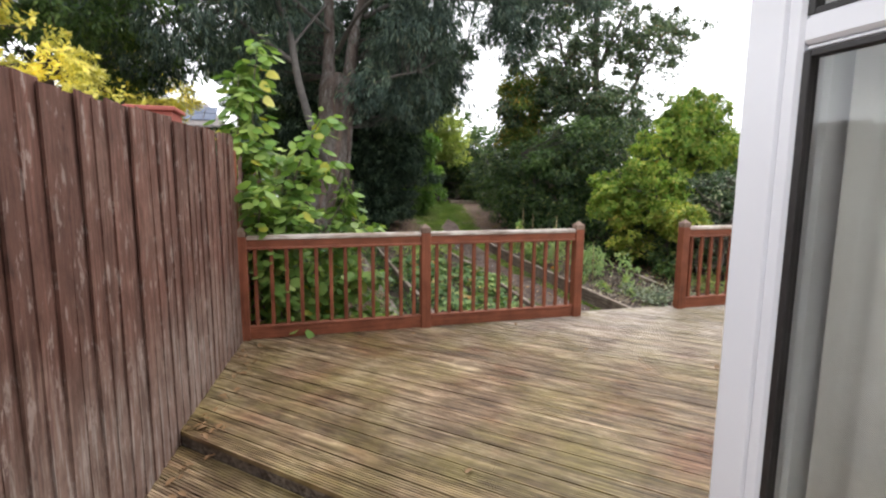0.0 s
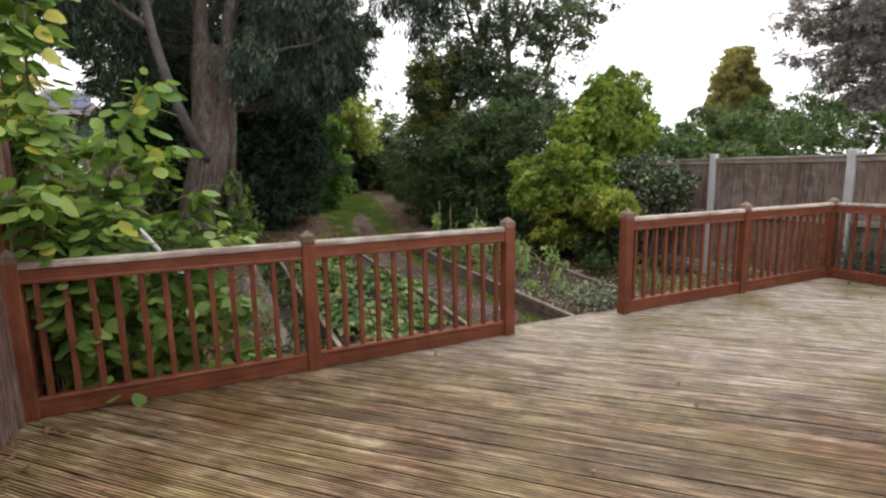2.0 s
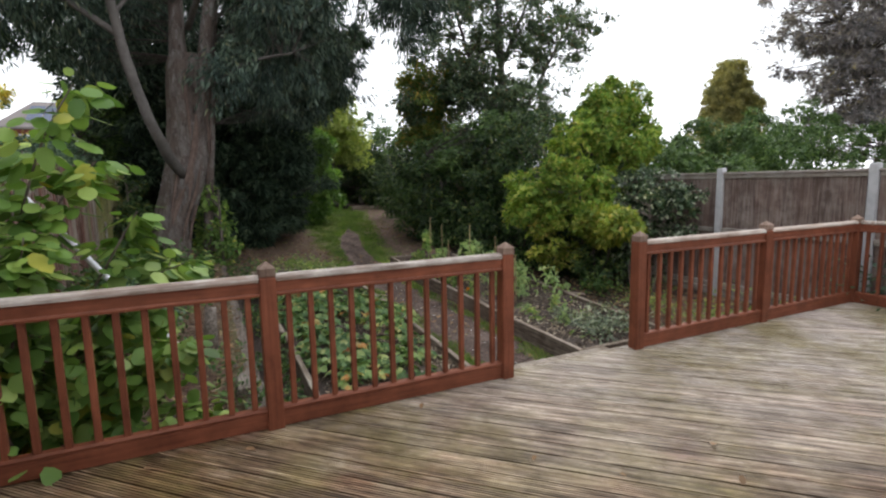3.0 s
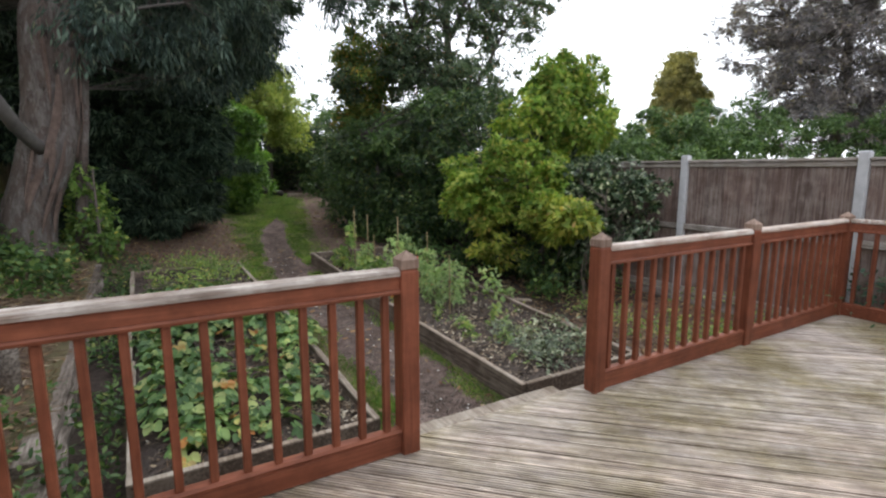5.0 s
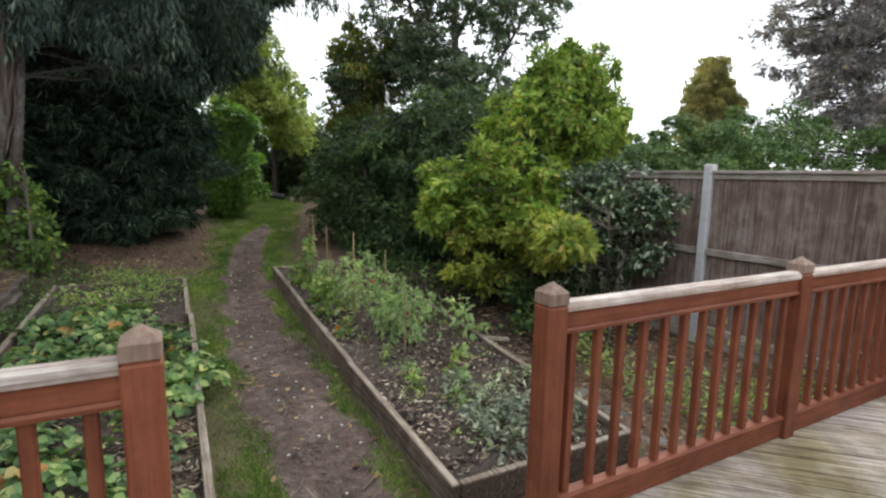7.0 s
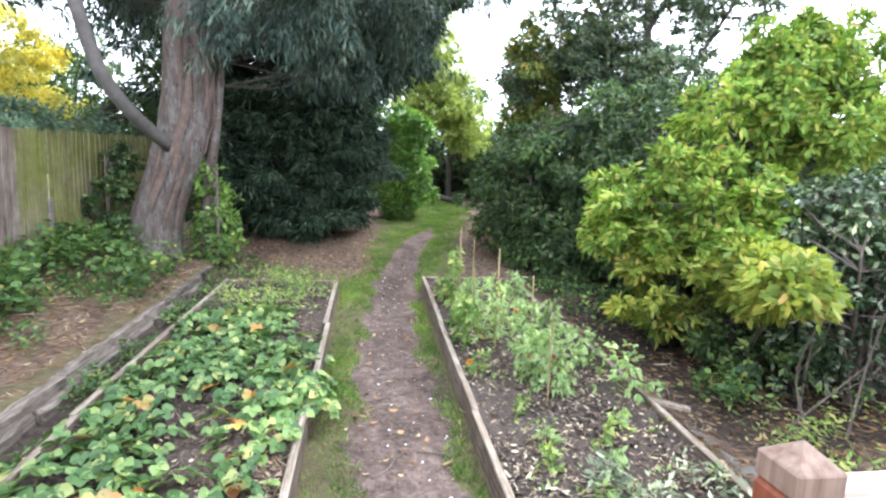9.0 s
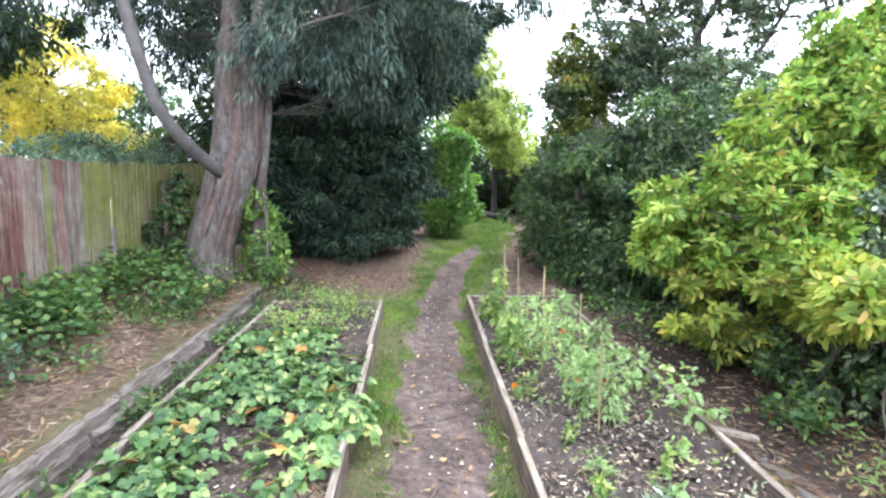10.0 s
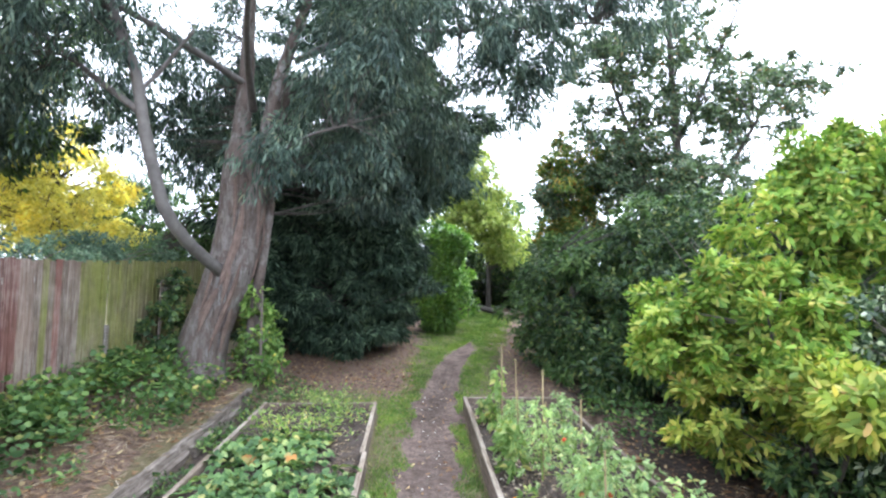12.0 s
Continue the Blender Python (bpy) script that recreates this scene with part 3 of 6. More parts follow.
def build_ground():
    gx, gy = spread_axis(-6.5, 6.5, 0.12, 700), spread_axis(-1.5, 22, 0.12, 700)
    X, Y = np.meshgrid(gx, gy)
    Z = rise(X, Y)
    near = (np.abs(X) < 7) & (Y > -1) & (Y < 22)
    rng = np.random.default_rng(3)
    Z = Z + np.where(near, rng.normal(0, 0.006, X.shape), 0)
    dip = np.exp(-((X - path_x(Y)) / 0.3) ** 2) * 0.03
    Z = Z - np.where(near, dip, 0)
    nx, ny = len(gx), len(gy)
    idx = np.arange(nx * ny).reshape(ny, nx)
    quads = np.stack([idx[:-1, :-1], idx[:-1, 1:], idx[1:, 1:], idx[1:, :-1]], -1).reshape(-1, 4)
    me = bpy.data.meshes.new("ground")
    me.vertices.add(nx * ny)
    me.vertices.foreach_set("co", np.stack([X, Y, Z], -1).reshape(-1).astype(np.float32))
    me.loops.add(quads.size)
    me.loops.foreach_set("vertex_index", quads.reshape(-1).astype(np.int32))
    me.polygons.add(len(quads))
    me.polygons.foreach_set("loop_start", np.arange(0, quads.size, 4, dtype=np.int32))
    me.polygons.foreach_set("loop_total", np.full(len(quads), 4, dtype=np.int32))
    me.polygons.foreach_set("use_smooth", [True] * len(quads))
    me.update(calc_edges=True)
    me.materials.append(GROUND)
    for name, values in zip(("turf", "litter", "soil"), cover(X, Y)):
        me.attributes.new(name, "FLOAT", "POINT").data.foreach_set("value", values.reshape(-1).astype(np.float32))
    tagged(new("ground", me), "garden ground with a trodden earth path and thin grass", "ground", kind="structure")


build_ground()


# ---- railings of the deck ----
POST_X = [-4.6, -2.96, -1.322, 0.0, 1.694, 3.335]


def post(parent, x, y, top=1.0, w=0.047):
    body = box(x - w, x + w, y - w, y + w, -0.02, top - 0.085, 0.006)
    p = part("post", body, STAIN, parent)
    bm = bmesh.new()
    slab(bm, x - w, x + w, y - w, y + w, top - 0.079, top - 0.03, 0.004)
    ring = [bm.verts.new((x + a * (w - 0.002), y + b * (w - 0.002), top - 0.031)) for a, b in ((-1, -1), (1, -1), (1, 1), (-1, 1))]
    apex = bm.verts.new((x, y, top + 0.008))
    for i in range(4):
        bm.faces.new((ring[i], ring[(i + 1) % 4], apex))
    part("post_cap", bm, CAP, p, "weathered pyramid post cap")
    slab_ring = box(x - w + 0.006, x + w - 0.006, y - w + 0.006, y + w - 0.006, top - 0.09, top - 0.075, 0.0)
    part("groove", slab_ring, STAIN, p)


def run_profile(points, a, b, turned=None):
    """A rail: a cross-section (across, height) drawn along x from a to b."""
    n = len(points)
    verts = [(x, y, z) for x in (a, b) for y, z in points]
    faces = [(i, (i + 1) % n, n + (i + 1) % n, n + i) for i in range(n)] + [tuple(range(n))[::-1], tuple(range(n, 2 * n))]
    if turned is not None:
        verts = [tuple(turned @ Vector(v)) for v in verts]
    return verts, faces


def railing_panel(parent, a, b, count, m=None, seed=0):
    """One panel between two posts: loaf-shaped handrail, moulded top rail, bottom rail and balusters. Runs along x at y = 0, or by m."""
    rng = random.Random(seed)
    loaf = [(-0.036, 0.892), (-0.038, 0.906), (-0.03, 0.922), (-0.012, 0.931), (0.012, 0.931), (0.03, 0.922), (0.038, 0.906), (0.036, 0.892)]
    part("handrail", run_profile(loaf, a, b, m), HANDRAIL, parent, "handrail weathered pale grey")
    top = [(-0.024, 0.828), (-0.024, 0.884), (-0.03, 0.892), (0.03, 0.892), (0.024, 0.884), (0.024, 0.828)]
    part("top_rail", run_profile(top, a, b, m), STAIN_X, parent)
    lip = [(-0.034, 0.806), (-0.036, 0.818), (-0.03, 0.827), (0.03, 0.827), (0.036, 0.818), (0.034, 0.806)]
    part("rail_lip", run_profile(lip, a, b, m), STAIN_X, parent)
    low = [(-0.026, 0.006), (-0.028, 0.095), (-0.02, 0.102), (0.02, 0.102), (0.028, 0.095), (0.026, 0.006)]
    part("bottom_rail", run_profile(low, a, b, m), STAIN_X, parent)
    bead = [(-0.03, 0.102), (-0.033, 0.116), (-0.022, 0.127), (0.022, 0.127), (0.033, 0.116), (0.03, 0.102)]
    part("bottom_bead", run_profile(bead, a, b, m), STAIN_X, parent)
    for i in range(count):
        x = a + (b - a) * (i + 0.5) / count + rng.uniform(-0.004, 0.004)
        r = 0.0165
        bm = box(x - r, x + r, -r, r, 0.124, 0.81, 0.004, m)
        part("baluster", bm, STAIN, parent)


def build_railings():
    w = 0.047
    left = thing("deck_railing", "red-brown stained timber railing beside the hazel", "railing", "railings of the deck", at=(-2.9, 0, 0))
    for x in POST_X[:3]:
        post(left, x, 0.0)
    railing_panel(left, POST_X[0] + w, POST_X[1] - w, 12, seed=1)
    railing_panel(left, POST_X[1] + w, POST_X[2] - w, 12, seed=2)
    right = thing("deck_railing", "red-brown stained timber railing turning the deck's corner", "railing", "railings of the deck", at=(1.7, 0, 0))
    for x in POST_X[3:]:
        post(right, x, 0.0, 1.0 if x < 3 else 0.985)
    railing_panel(right, POST_X[3] + w, POST_X[4] - w, 12, seed=3)
    railing_panel(right, POST_X[4] + w, POST_X[5] - w, 12, seed=4)
    for k, y in enumerate((-1.7, -3.4)):
        post(right, POST_X[5], y)
        turn = Matrix.Translation((POST_X[5], y, 0)) @ Matrix.Rotation(radians(90), 4, "Z")
        railing_panel(right, w, 1.7 - w, 12, turn, seed=5 + k)


build_railings()


# ---- fences ----
def board_mesh(name, width, height, mat, seed, thick=0.016, thin=0.006):
    """A feather-edged board with a slightly uneven outline; its foot at the origin, its face towards +x, running along y."""
    rng = random.Random(seed)
    rows = 5
    verts, faces = [], []
    for i in range(rows):
        z = height * i / (rows - 1)
        j = rng.uniform(-0.004, 0.004)
        if i == rows - 1:
            z += rng.uniform(-0.012, 0.008)
        verts += [(0.0, 0 + j, z), (thick + rng.uniform(-0.002, 0.002), 0.0 + j, z), (thin, width + j, z + rng.uniform(-0.004, 0.004) * (i == rows - 1)), (0.0, width + j, z)]
    for i in range(rows - 1):
        o = i * 4
        for a, b in ((0, 1), (1, 2), (2, 3), (3, 0)):
            faces.append((o + a, o + b, o + 4 + b, o + 4 + a))
    faces += [(3, 2, 1, 0), tuple((rows - 1) * 4 + k for k in range(4))]
    return mesh_of(name, verts, faces, mat)


def boards_along(parent, start, end, base, top, pitch, choose, seed, lean=3.0, thick=0.016):
    """Feather-edged boards from one plan point to another, facing right of the way they run in plan when the fence faces +x."""
    rng = random.Random(seed)
    a, b = Vector((*start, 0)), Vector((*end, 0))
    length = (b - a).length
    turn = math.degrees(math.atan2(b.y - a.y, b.x - a.x)) - 90
    stock = {}
    n = int(length / pitch)
    for i in range(n):
        f = (i + 0.5) / n
        p = a + (b - a) * (i / n)
        z0, z1 = base(f), top(f)
        mat = choose(f, rng)
        key = (mat.name, rng.randrange(3))
        if key not in stock:
            stock[key] = board_mesh("fence_board", pitch * 1.34, 1.0, mat, len(stock) + seed, thick, thick * 0.38)
        ob = new("fence_board", stock[key])
        under(ob, parent)
        ob.matrix_basis = pose(p.x, p.y, z0, 0, rng.uniform(-0.35, 0.35), turn + lean) @ Matrix.Diagonal((1, 1, z1 - z0 + rng.uniform(-0.012, 0.012), 1))


def build_left_fences():
    near = thing("wall_fence_near", "dark red-brown feather-edged board fence beside the deck", "fence", kind="structure", at=(-4.75, -2, 0))
    a, b = (-5.14, -5.0), (-4.62, -0.02)
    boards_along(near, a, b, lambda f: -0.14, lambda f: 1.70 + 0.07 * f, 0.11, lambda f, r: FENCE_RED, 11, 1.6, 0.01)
    turn = math.degrees(math.atan2(b[1] - a[1], b[0] - a[0])) - 90
    for z in (0.3, 0.95, 1.5):
        part("rail", box(-0.07, -0.012, 0, 5.0, z, z + 0.07, 0.005, pose(a[0], a[1], 0, 0, 0, turn)), PANEL_RAIL, near)
    for d in (0.0, 2.5, 4.9):
        part("fence_post", box(-0.16, -0.07, d, d + 0.09, -0.5, 1.6, 0.005, pose(a[0], a[1], 0, 0, 0, turn)), PANEL_RAIL, near)
    tall = thing("fence_post", "tall red-brown fence post at the railing's end", "post", at=(-4.66, 0.05, -0.1))
    part("shaft", box(-4.71, -4.62, 0.05, 0.14, -0.5, 1.66, 0.006), STAIN, tall)

    def tint(f, r):
        y = 0.15 + f * 15.0
        if y < 4.75:
            return r.choice((FENCE_FADED, FENCE_FADED, FENCE_GREY))
        if y < 5.7:
            return r.choice((FENCE_GREY, FENCE_GREY, FENCE_GREY, FENCE_FADED, FENCE_GREEN))
        return FENCE_GREEN

    far = thing("wall_fence_far", "old grey board fence stained red and green with algae", "fence", kind="structure", at=(-4.6, 6, 0))
    boards_along(far, (-4.62, 0.16), (-4.6, 6.0), lambda f: -0.2 + 0.25 * f, lambda f: 1.60 + 0.15 * f, 0.1, lambda f, r: tint(f * 0.39, r), 21)
    boards_along(far, (-4.6, 6.07), (-4.6, 15.0), lambda f: 0.05 + 0.36 * f, lambda f: 1.75 + 0.4 * f, 0.1, lambda f, r: tint(0.39 + 0.61 * f, r), 22)
    for y0, y1 in ((0.16, 6.0), (6.07, 15.0)):
        for h in (0.5, 1.45):
            slope = 0.03
            m = pose(-4.6, y0, h - 0.12 + 0.03 * y0, math.degrees(math.atan(slope)), 0, 0)
            part("rail", box(-0.075, -0.006, 0, y1 - y0, 0, 0.07, 0.005, m), PANEL_RAIL, far)
    for y in (3.0, 6.0, 9.0, 12.0):
        part("fence_post", box(-4.76, -4.67, y - 0.045, y + 0.045, -0.3, 1.5 + 0.03 * y, 0.006), CONCRETE, far, "concrete fence post")
    bm = box(-4.59, -4.565, 5.99, 6.08, 0.1, 0.95, 0.012)
    part("patch", bm, PANEL_RAIL, far, "grey patch over a broken board")


def build_right_fence():
    fence = thing("wall_fence_side", "brown close-boarded panel fence between grey concrete posts", "fence", kind="structure", at=(3.85, 3, 0))
    bay, first = 1.93, 2.03 - 1.93 * 5
    top = 1.5
    stock = [board_mesh("panel_board", 0.135, 1.0, PANEL, 60 + k) for k in range(4)]
    rng = random.Random(9)
    for k in range(11):
        y = first + bay * k
        g = float(rise(3.85, y))
        part("concrete_post", box(3.80, 3.90, y - 0.05, y + 0.05, -0.8, top + 0.07, 0.012), CONCRETE, fence, "grey concrete post")
        y0, y1 = y + 0.052, y + bay - 0.052
        part("gravel_board", box(3.83, 3.875, y0, y1, -0.55, -0.26, 0.006), PANEL_RAIL, fence)
        part("cap_rail", box(3.80, 3.905, y0, y1, top - 0.028, top + 0.005, 0.008), PANEL_RAIL, fence)
        part("top_rail", box(3.825, 3.85, y0, y1, top - 0.085, top - 0.03, 0.005), PANEL_RAIL, fence)
        for z in (0.6, -0.24):
            part("rail", box(3.805, 3.845, y0, y1, z, z + 0.075, 0.01), PANEL_RAIL, fence)
        n = 15
        for i in range(n):
            ob = new("panel_board", rng.choice(stock))
            under(ob, fence)
            ob.matrix_basis = pose(3.866, y0 + (i + 1) * (y1 - y0) / n, -0.25, 0, rng.uniform(-0.2, 0.2), 180 - 2) @ Matrix.Diagonal((1, 1, top + 0.22, 1))


build_left_fences()
build_right_fence()


# ---- the house beside the deck ----
def build_house():
    """A bay of white windows by the deck; the camera starts beside it."""
    bay = thing("window_1", "white plastic bay window with net curtain inside", "window", kind="structure", at=(-2.9, -3.5, 0))
    m = pose(-3.075, -3.64, 0, 0, 0, -87)  # x runs back along the pane, y towards the room
    low, high, rail = 0.08, 2.35, 1.70

    def bar(name, x0, x1, y0, y1, z0, z1, mat=PVC, parent=bay, bevel=0.008, label=""):
        return part(name, box(x0, x1, y0, y1, z0, z1, bevel, m), mat, parent, label)

    bar("corner_post", 0.0, 0.1, 0.0, 0.075, -0.1, high)
    bar("sash_stile", 0.103, 0.141, -0.006, 0.06, low + 0.075, high - 0.06)
    bar("transom", 0.141, 1.6, -0.006, 0.06, rail, rail + 0.057)
    bar("transom_shade", 0.141, 1.6, 0.004, 0.05, rail - 0.012, rail, PVC)
    bar("bottom_sill", 0.1, 1.75, -0.03, 0.075, low - 0.06, low + 0.07, label="white window sill")
    bar("head", 0.0, 1.75, 0.0, 0.075, high - 0.06, high + 0.02)
    bar("back_stile", 1.6, 1.68, -0.004, 0.065, low, high)
    for z0, z1 in ((low + 0.07, rail - 0.012), (rail + 0.057, high - 0.06)):
        bar("gasket", 0.141, 0.158, 0.0, 0.03, z0, z1, GASKET, bevel=0.002, label="black rubber gasket")
        bar("gasket", 0.158, 1.6, 0.0, 0.03, z1 - 0.014, z1, GASKET, bevel=0.002)
        bar("gasket", 0.158, 1.6, 0.0, 0.03, z0, z0 + 0.014, GASKET, bevel=0.002)
        pane = bar("pane", 0.156, 1.602, 0.014, 0.018, z0, z1, GLASS, bevel=0.0)
        pane.visible_shadow = False
    bar("hinge", 0.094, 0.106, -0.012, 0.0, 0.5, 0.62, PVC, bevel=0.003)
    handle = bar("handle", 0.6, 0.625, 0.045, 0.09, 0.62, 0.72, PVC, bevel=0.006, label="white window handle")

    curtain = thing("curtain", "cream net curtain hanging in soft folds inside the window", "curtain", at=(-3.1, -4.2, 0.1))
    verts, faces = [], []
    n = 70
    for i in range(n):
        x = 0.175 + i * 1.4 / n
        y = 0.11 + 0.022 * math.sin(i * 0.9) + 0.012 * math.sin(i * 0.37)
        for z in (0.12, 1.2, 2.3):
            verts.append(tuple(m @ Vector((x, y, z))))
        for z in (2.3, 1.2, 0.12):
            verts.append(tuple(m @ Vector((x, y + 0.004, z))))
    for i in range(n - 1):
        o, p = i * 6, i * 6 + 6
        for k in range(6):
            faces.append((o + k, p + k, p + (k + 1) % 6, o + (k + 1) % 6))
    part("cloth", (verts, faces), CURTAIN, curtain, smooth=True)
    part("curtain_rod", box(0.12, 1.6, 0.09, 0.115, 2.27, 2.289, 0.006, m), STEEL, curtain)

    walls = thing("wall_house", "white rendered house wall behind the deck", "wall", kind="structure", at=(0, -5.3, 0))
    part("wall_left", box(-5.3, -4.7, -5.55, -5.3, -0.6, 2.7, 0.01), PLASTER, walls)
    part("wall_lintel", box(-4.7, -3.4, -5.55, -5.3, 2.2, 2.7, 0.01), PLASTER, walls)
    part("wall_room", box(-4.9, -3.3, -7.3, -7.15, -0.6, 2.7, 0.01), PLASTER, walls)
    part("wall_right", box(-3.4, 3.9, -5.55, -5.3, -0.6, 2.7, 0.01), PLASTER, walls)
    part("bay_front", box(-2.99, 1.2, -3.78, -3.64, -0.6, 2.7, 0.01), PLASTER, walls)
    part("bay_end", box(1.05, 1.2, -5.3, -3.78, -0.6, 2.7, 0.01), PLASTER, walls)
    tagged(part("ceiling", box(-3.6, 1.3, -5.4, -3.6, 2.38, 2.5, 0.01), PLASTER, None), "flat white bay ceiling", "ceiling", kind="structure")


build_house()


# ---- beds, sleepers, path furniture ----
def build_beds():
    for name, x0, x1, y0, y1, label in (("raised_bed", -2.57, -1.12, 0.8, 6.05, "grey timber raised bed full of strawberry plants"),
                                        ("raised_bed", 0.0, 1.38, 0.68, 6.2, "grey timber raised bed of dark soil and tomato plants")):
        bed = thing(name, label, "raised bed", "raised beds beside the path", at=((x0 + x1) / 2, (y0 + y1) / 2, -0.4))
        t = 0.045
        cuts = np.linspace(y0, y1, 4)
        for x in (x0, x1 - t):
            for k in range(3):
                a, b = cuts[k] + 0.003, cuts[k + 1] - 0.003
                za, zb = float(rise(x, a)) + 0.2, float(rise(x, b)) + 0.2
                j = 0.012 * ((k * 7 + int(x * 10)) % 3 - 1)
                m = pose(x + j, a, za, math.degrees(math.atan2(zb - za, b - a)), 0, 0)
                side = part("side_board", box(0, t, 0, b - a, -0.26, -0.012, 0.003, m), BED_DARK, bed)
                # Paler strip: sky light on the top edge, put into the colour.
                part("top_edge", box(-0.001, t + 0.001, 0, b - a, -0.012, 0, 0.005, m), BED_WOOD, side, "top edge coloured paler for the sky light on it")
        for y in (y0, y1 - t):
            z = float(rise(x0, y)) + 0.195
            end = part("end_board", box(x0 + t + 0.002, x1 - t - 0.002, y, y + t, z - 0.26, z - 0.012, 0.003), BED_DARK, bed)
            # Same paler colour along the end board's top, painted as sky light.
            part("top_edge", box(x0 + t + 0.002, x1 - t - 0.002, y - 0.001, y + t + 0.001, z - 0.012, z, 0.005), BED_WOOD, end, "top edge coloured paler for the sky light on it")
        n, k = 24, 70
        rng = np.random.default_rng(int(x0 * 10) + 40)
        xs, ys = np.linspace(x0 + t, x1 - t, n), np.linspace(y0 + t, y1 - t, k)
        X, Y = np.meshgrid(xs, ys)
        Z = rise(X, Y) + 0.12 + rng.normal(0, 0.02, X.shape) + 0.03 * np.sin(X * 5 + 1) * np.sin(Y * 3)
        verts = np.stack([X, Y, Z], -1).reshape(-1, 3)
        idx = np.arange(n * k).reshape(k, n)
        faces = np.stack([idx[:-1, :-1], idx[:-1, 1:], idx[1:, 1:], idx[1:, :-1]], -1).reshape(-1, 4)
        part("soil", (verts.tolist(), faces.tolist()), SOIL, bed, "dark crumbly soil", smooth=True)
    plank = thing("loose_board", "short grey board lying out from the bed", "board", at=(1.5, 2.6, -0.2))
    part("plank", box(0, 0.3, -0.03, 0.03, 0, 0.03, 0.004, pose(1.36, 2.62, -0.19, 0, 4, -28)), BED_WOOD, plank)
    sl = thing("sleeper_edging", "rotten split railway sleepers holding back the bank", "sleeper wall", at=(-2.98, 4, -0.2))
    rng = random.Random(8)
    for row, (off, h) in enumerate(((0.02, 0.1), (-0.05, 0.19))):
        for k in range(3):
            a, b = 0.9 + 1.9 * k + 0.4 * row, 0.9 + 1.9 * (k + 1) - 0.02 + 0.4 * row
            if b > 6.9:
                b = 6.75
            bm = bmesh.new()
            slab(bm, 0, 0.17, 0, b - a, -0.13, 0, 0.012)
            bmesh.ops.subdivide_edges(bm, edges=[e for e in bm.edges if abs(e.verts[0].co.y - e.verts[1].co.y) > 0.5], cuts=14)
            for v in bm.verts:
                v.co.x += rng.uniform(-0.014, 0.014)
                v.co.z += rng.uniform(-0.016, 0.01) if v.co.z > -0.05 else 0
            z = float(rise(-2.9, a)) + h
            zb = float(rise(-2.9, b)) + h
            bmesh.ops.transform(bm, matrix=pose(-3.06 + off + rng.uniform(-0.02, 0.02), a, z, math.degrees(math.atan2(zb - z, b - a)), rng.uniform(-5, 5), rng.uniform(-1.2, 1.2)), verts=bm.verts)
            part("sleeper", bm, SLEEPER, sl)
    pole = thing("leaning_pole", "white flaking pole leaning through the hazel", "pole", at=(-3.5, 2.4, -0.3))
    part("shaft", tube(smooth_line([(-4.62, 1.9, 1.55), (-4.35, 2.02, 1.15), (-3.95, 2.2, 0.5), (-3.5, 2.4, -0.2)], 9), [0.022] * 4 + [0.026] * 5, 8, 3, 0.08), PVC, pole, smooth=True)
    log = thing("tree_stump", "grey weathered upright log post", "stump", at=(-3.25, 2.4, -0.3))
    part("log", tube([(-3.28, 2.4, -0.35), (-3.27, 2.4, 0.0), (-3.25, 2.41, 0.24)], [0.075, 0.06, 0.055], 9, 5, 0.1), SLEEPER, log, smooth=True)
    board = thing("grey_plank", "thin grey plank leaning under the hazel", "board", at=(-3.6, 1.5, -0.3))
    part("plank", box(-0.03, 0.03, 0, 0.9, -0.01, 0.01, 0.003, pose(-4.1, 1.3, 0.15, -28, 0, -55)), SLEEPER, board)
    far = thing("fallen_log", "dark log lying across the end of the path", "log", at=(2.2, 20, 0.3))
    part("log", tube([(1.75, 21.2, 0.66), (2.1, 20.2, 0.56), (2.5, 18.6, 0.47)], [0.11, 0.12, 0.11], 8, 1, 0.1), LIMB, far, smooth=True)
    pale = thing("pale_plank", "pale plank lying across the lawn's far end", "board", at=(3, 18.5, 0.3))
    part("plank", box(2.7, 4.2, 18.3, 18.5, 0.3, 0.46, 0.01), BED_WOOD, pale)
    slabs = thing("edging_stones", "row of sunken grey edging stones", "stones", at=(1.75, 1.6, -0.4))
    for k in range(5):
        y = 0.9 + 0.38 * k
        part("stone", box(-0.09, 0.09, -0.16, 0.16, -0.05, 0.02, 0.012, pose(1.72 + 0.02 * (k % 2), y, float(rise(1.7, y)) - 0.02, 0, 2, 4 * (k % 3 - 1))), STONE, slabs)


build_beds()


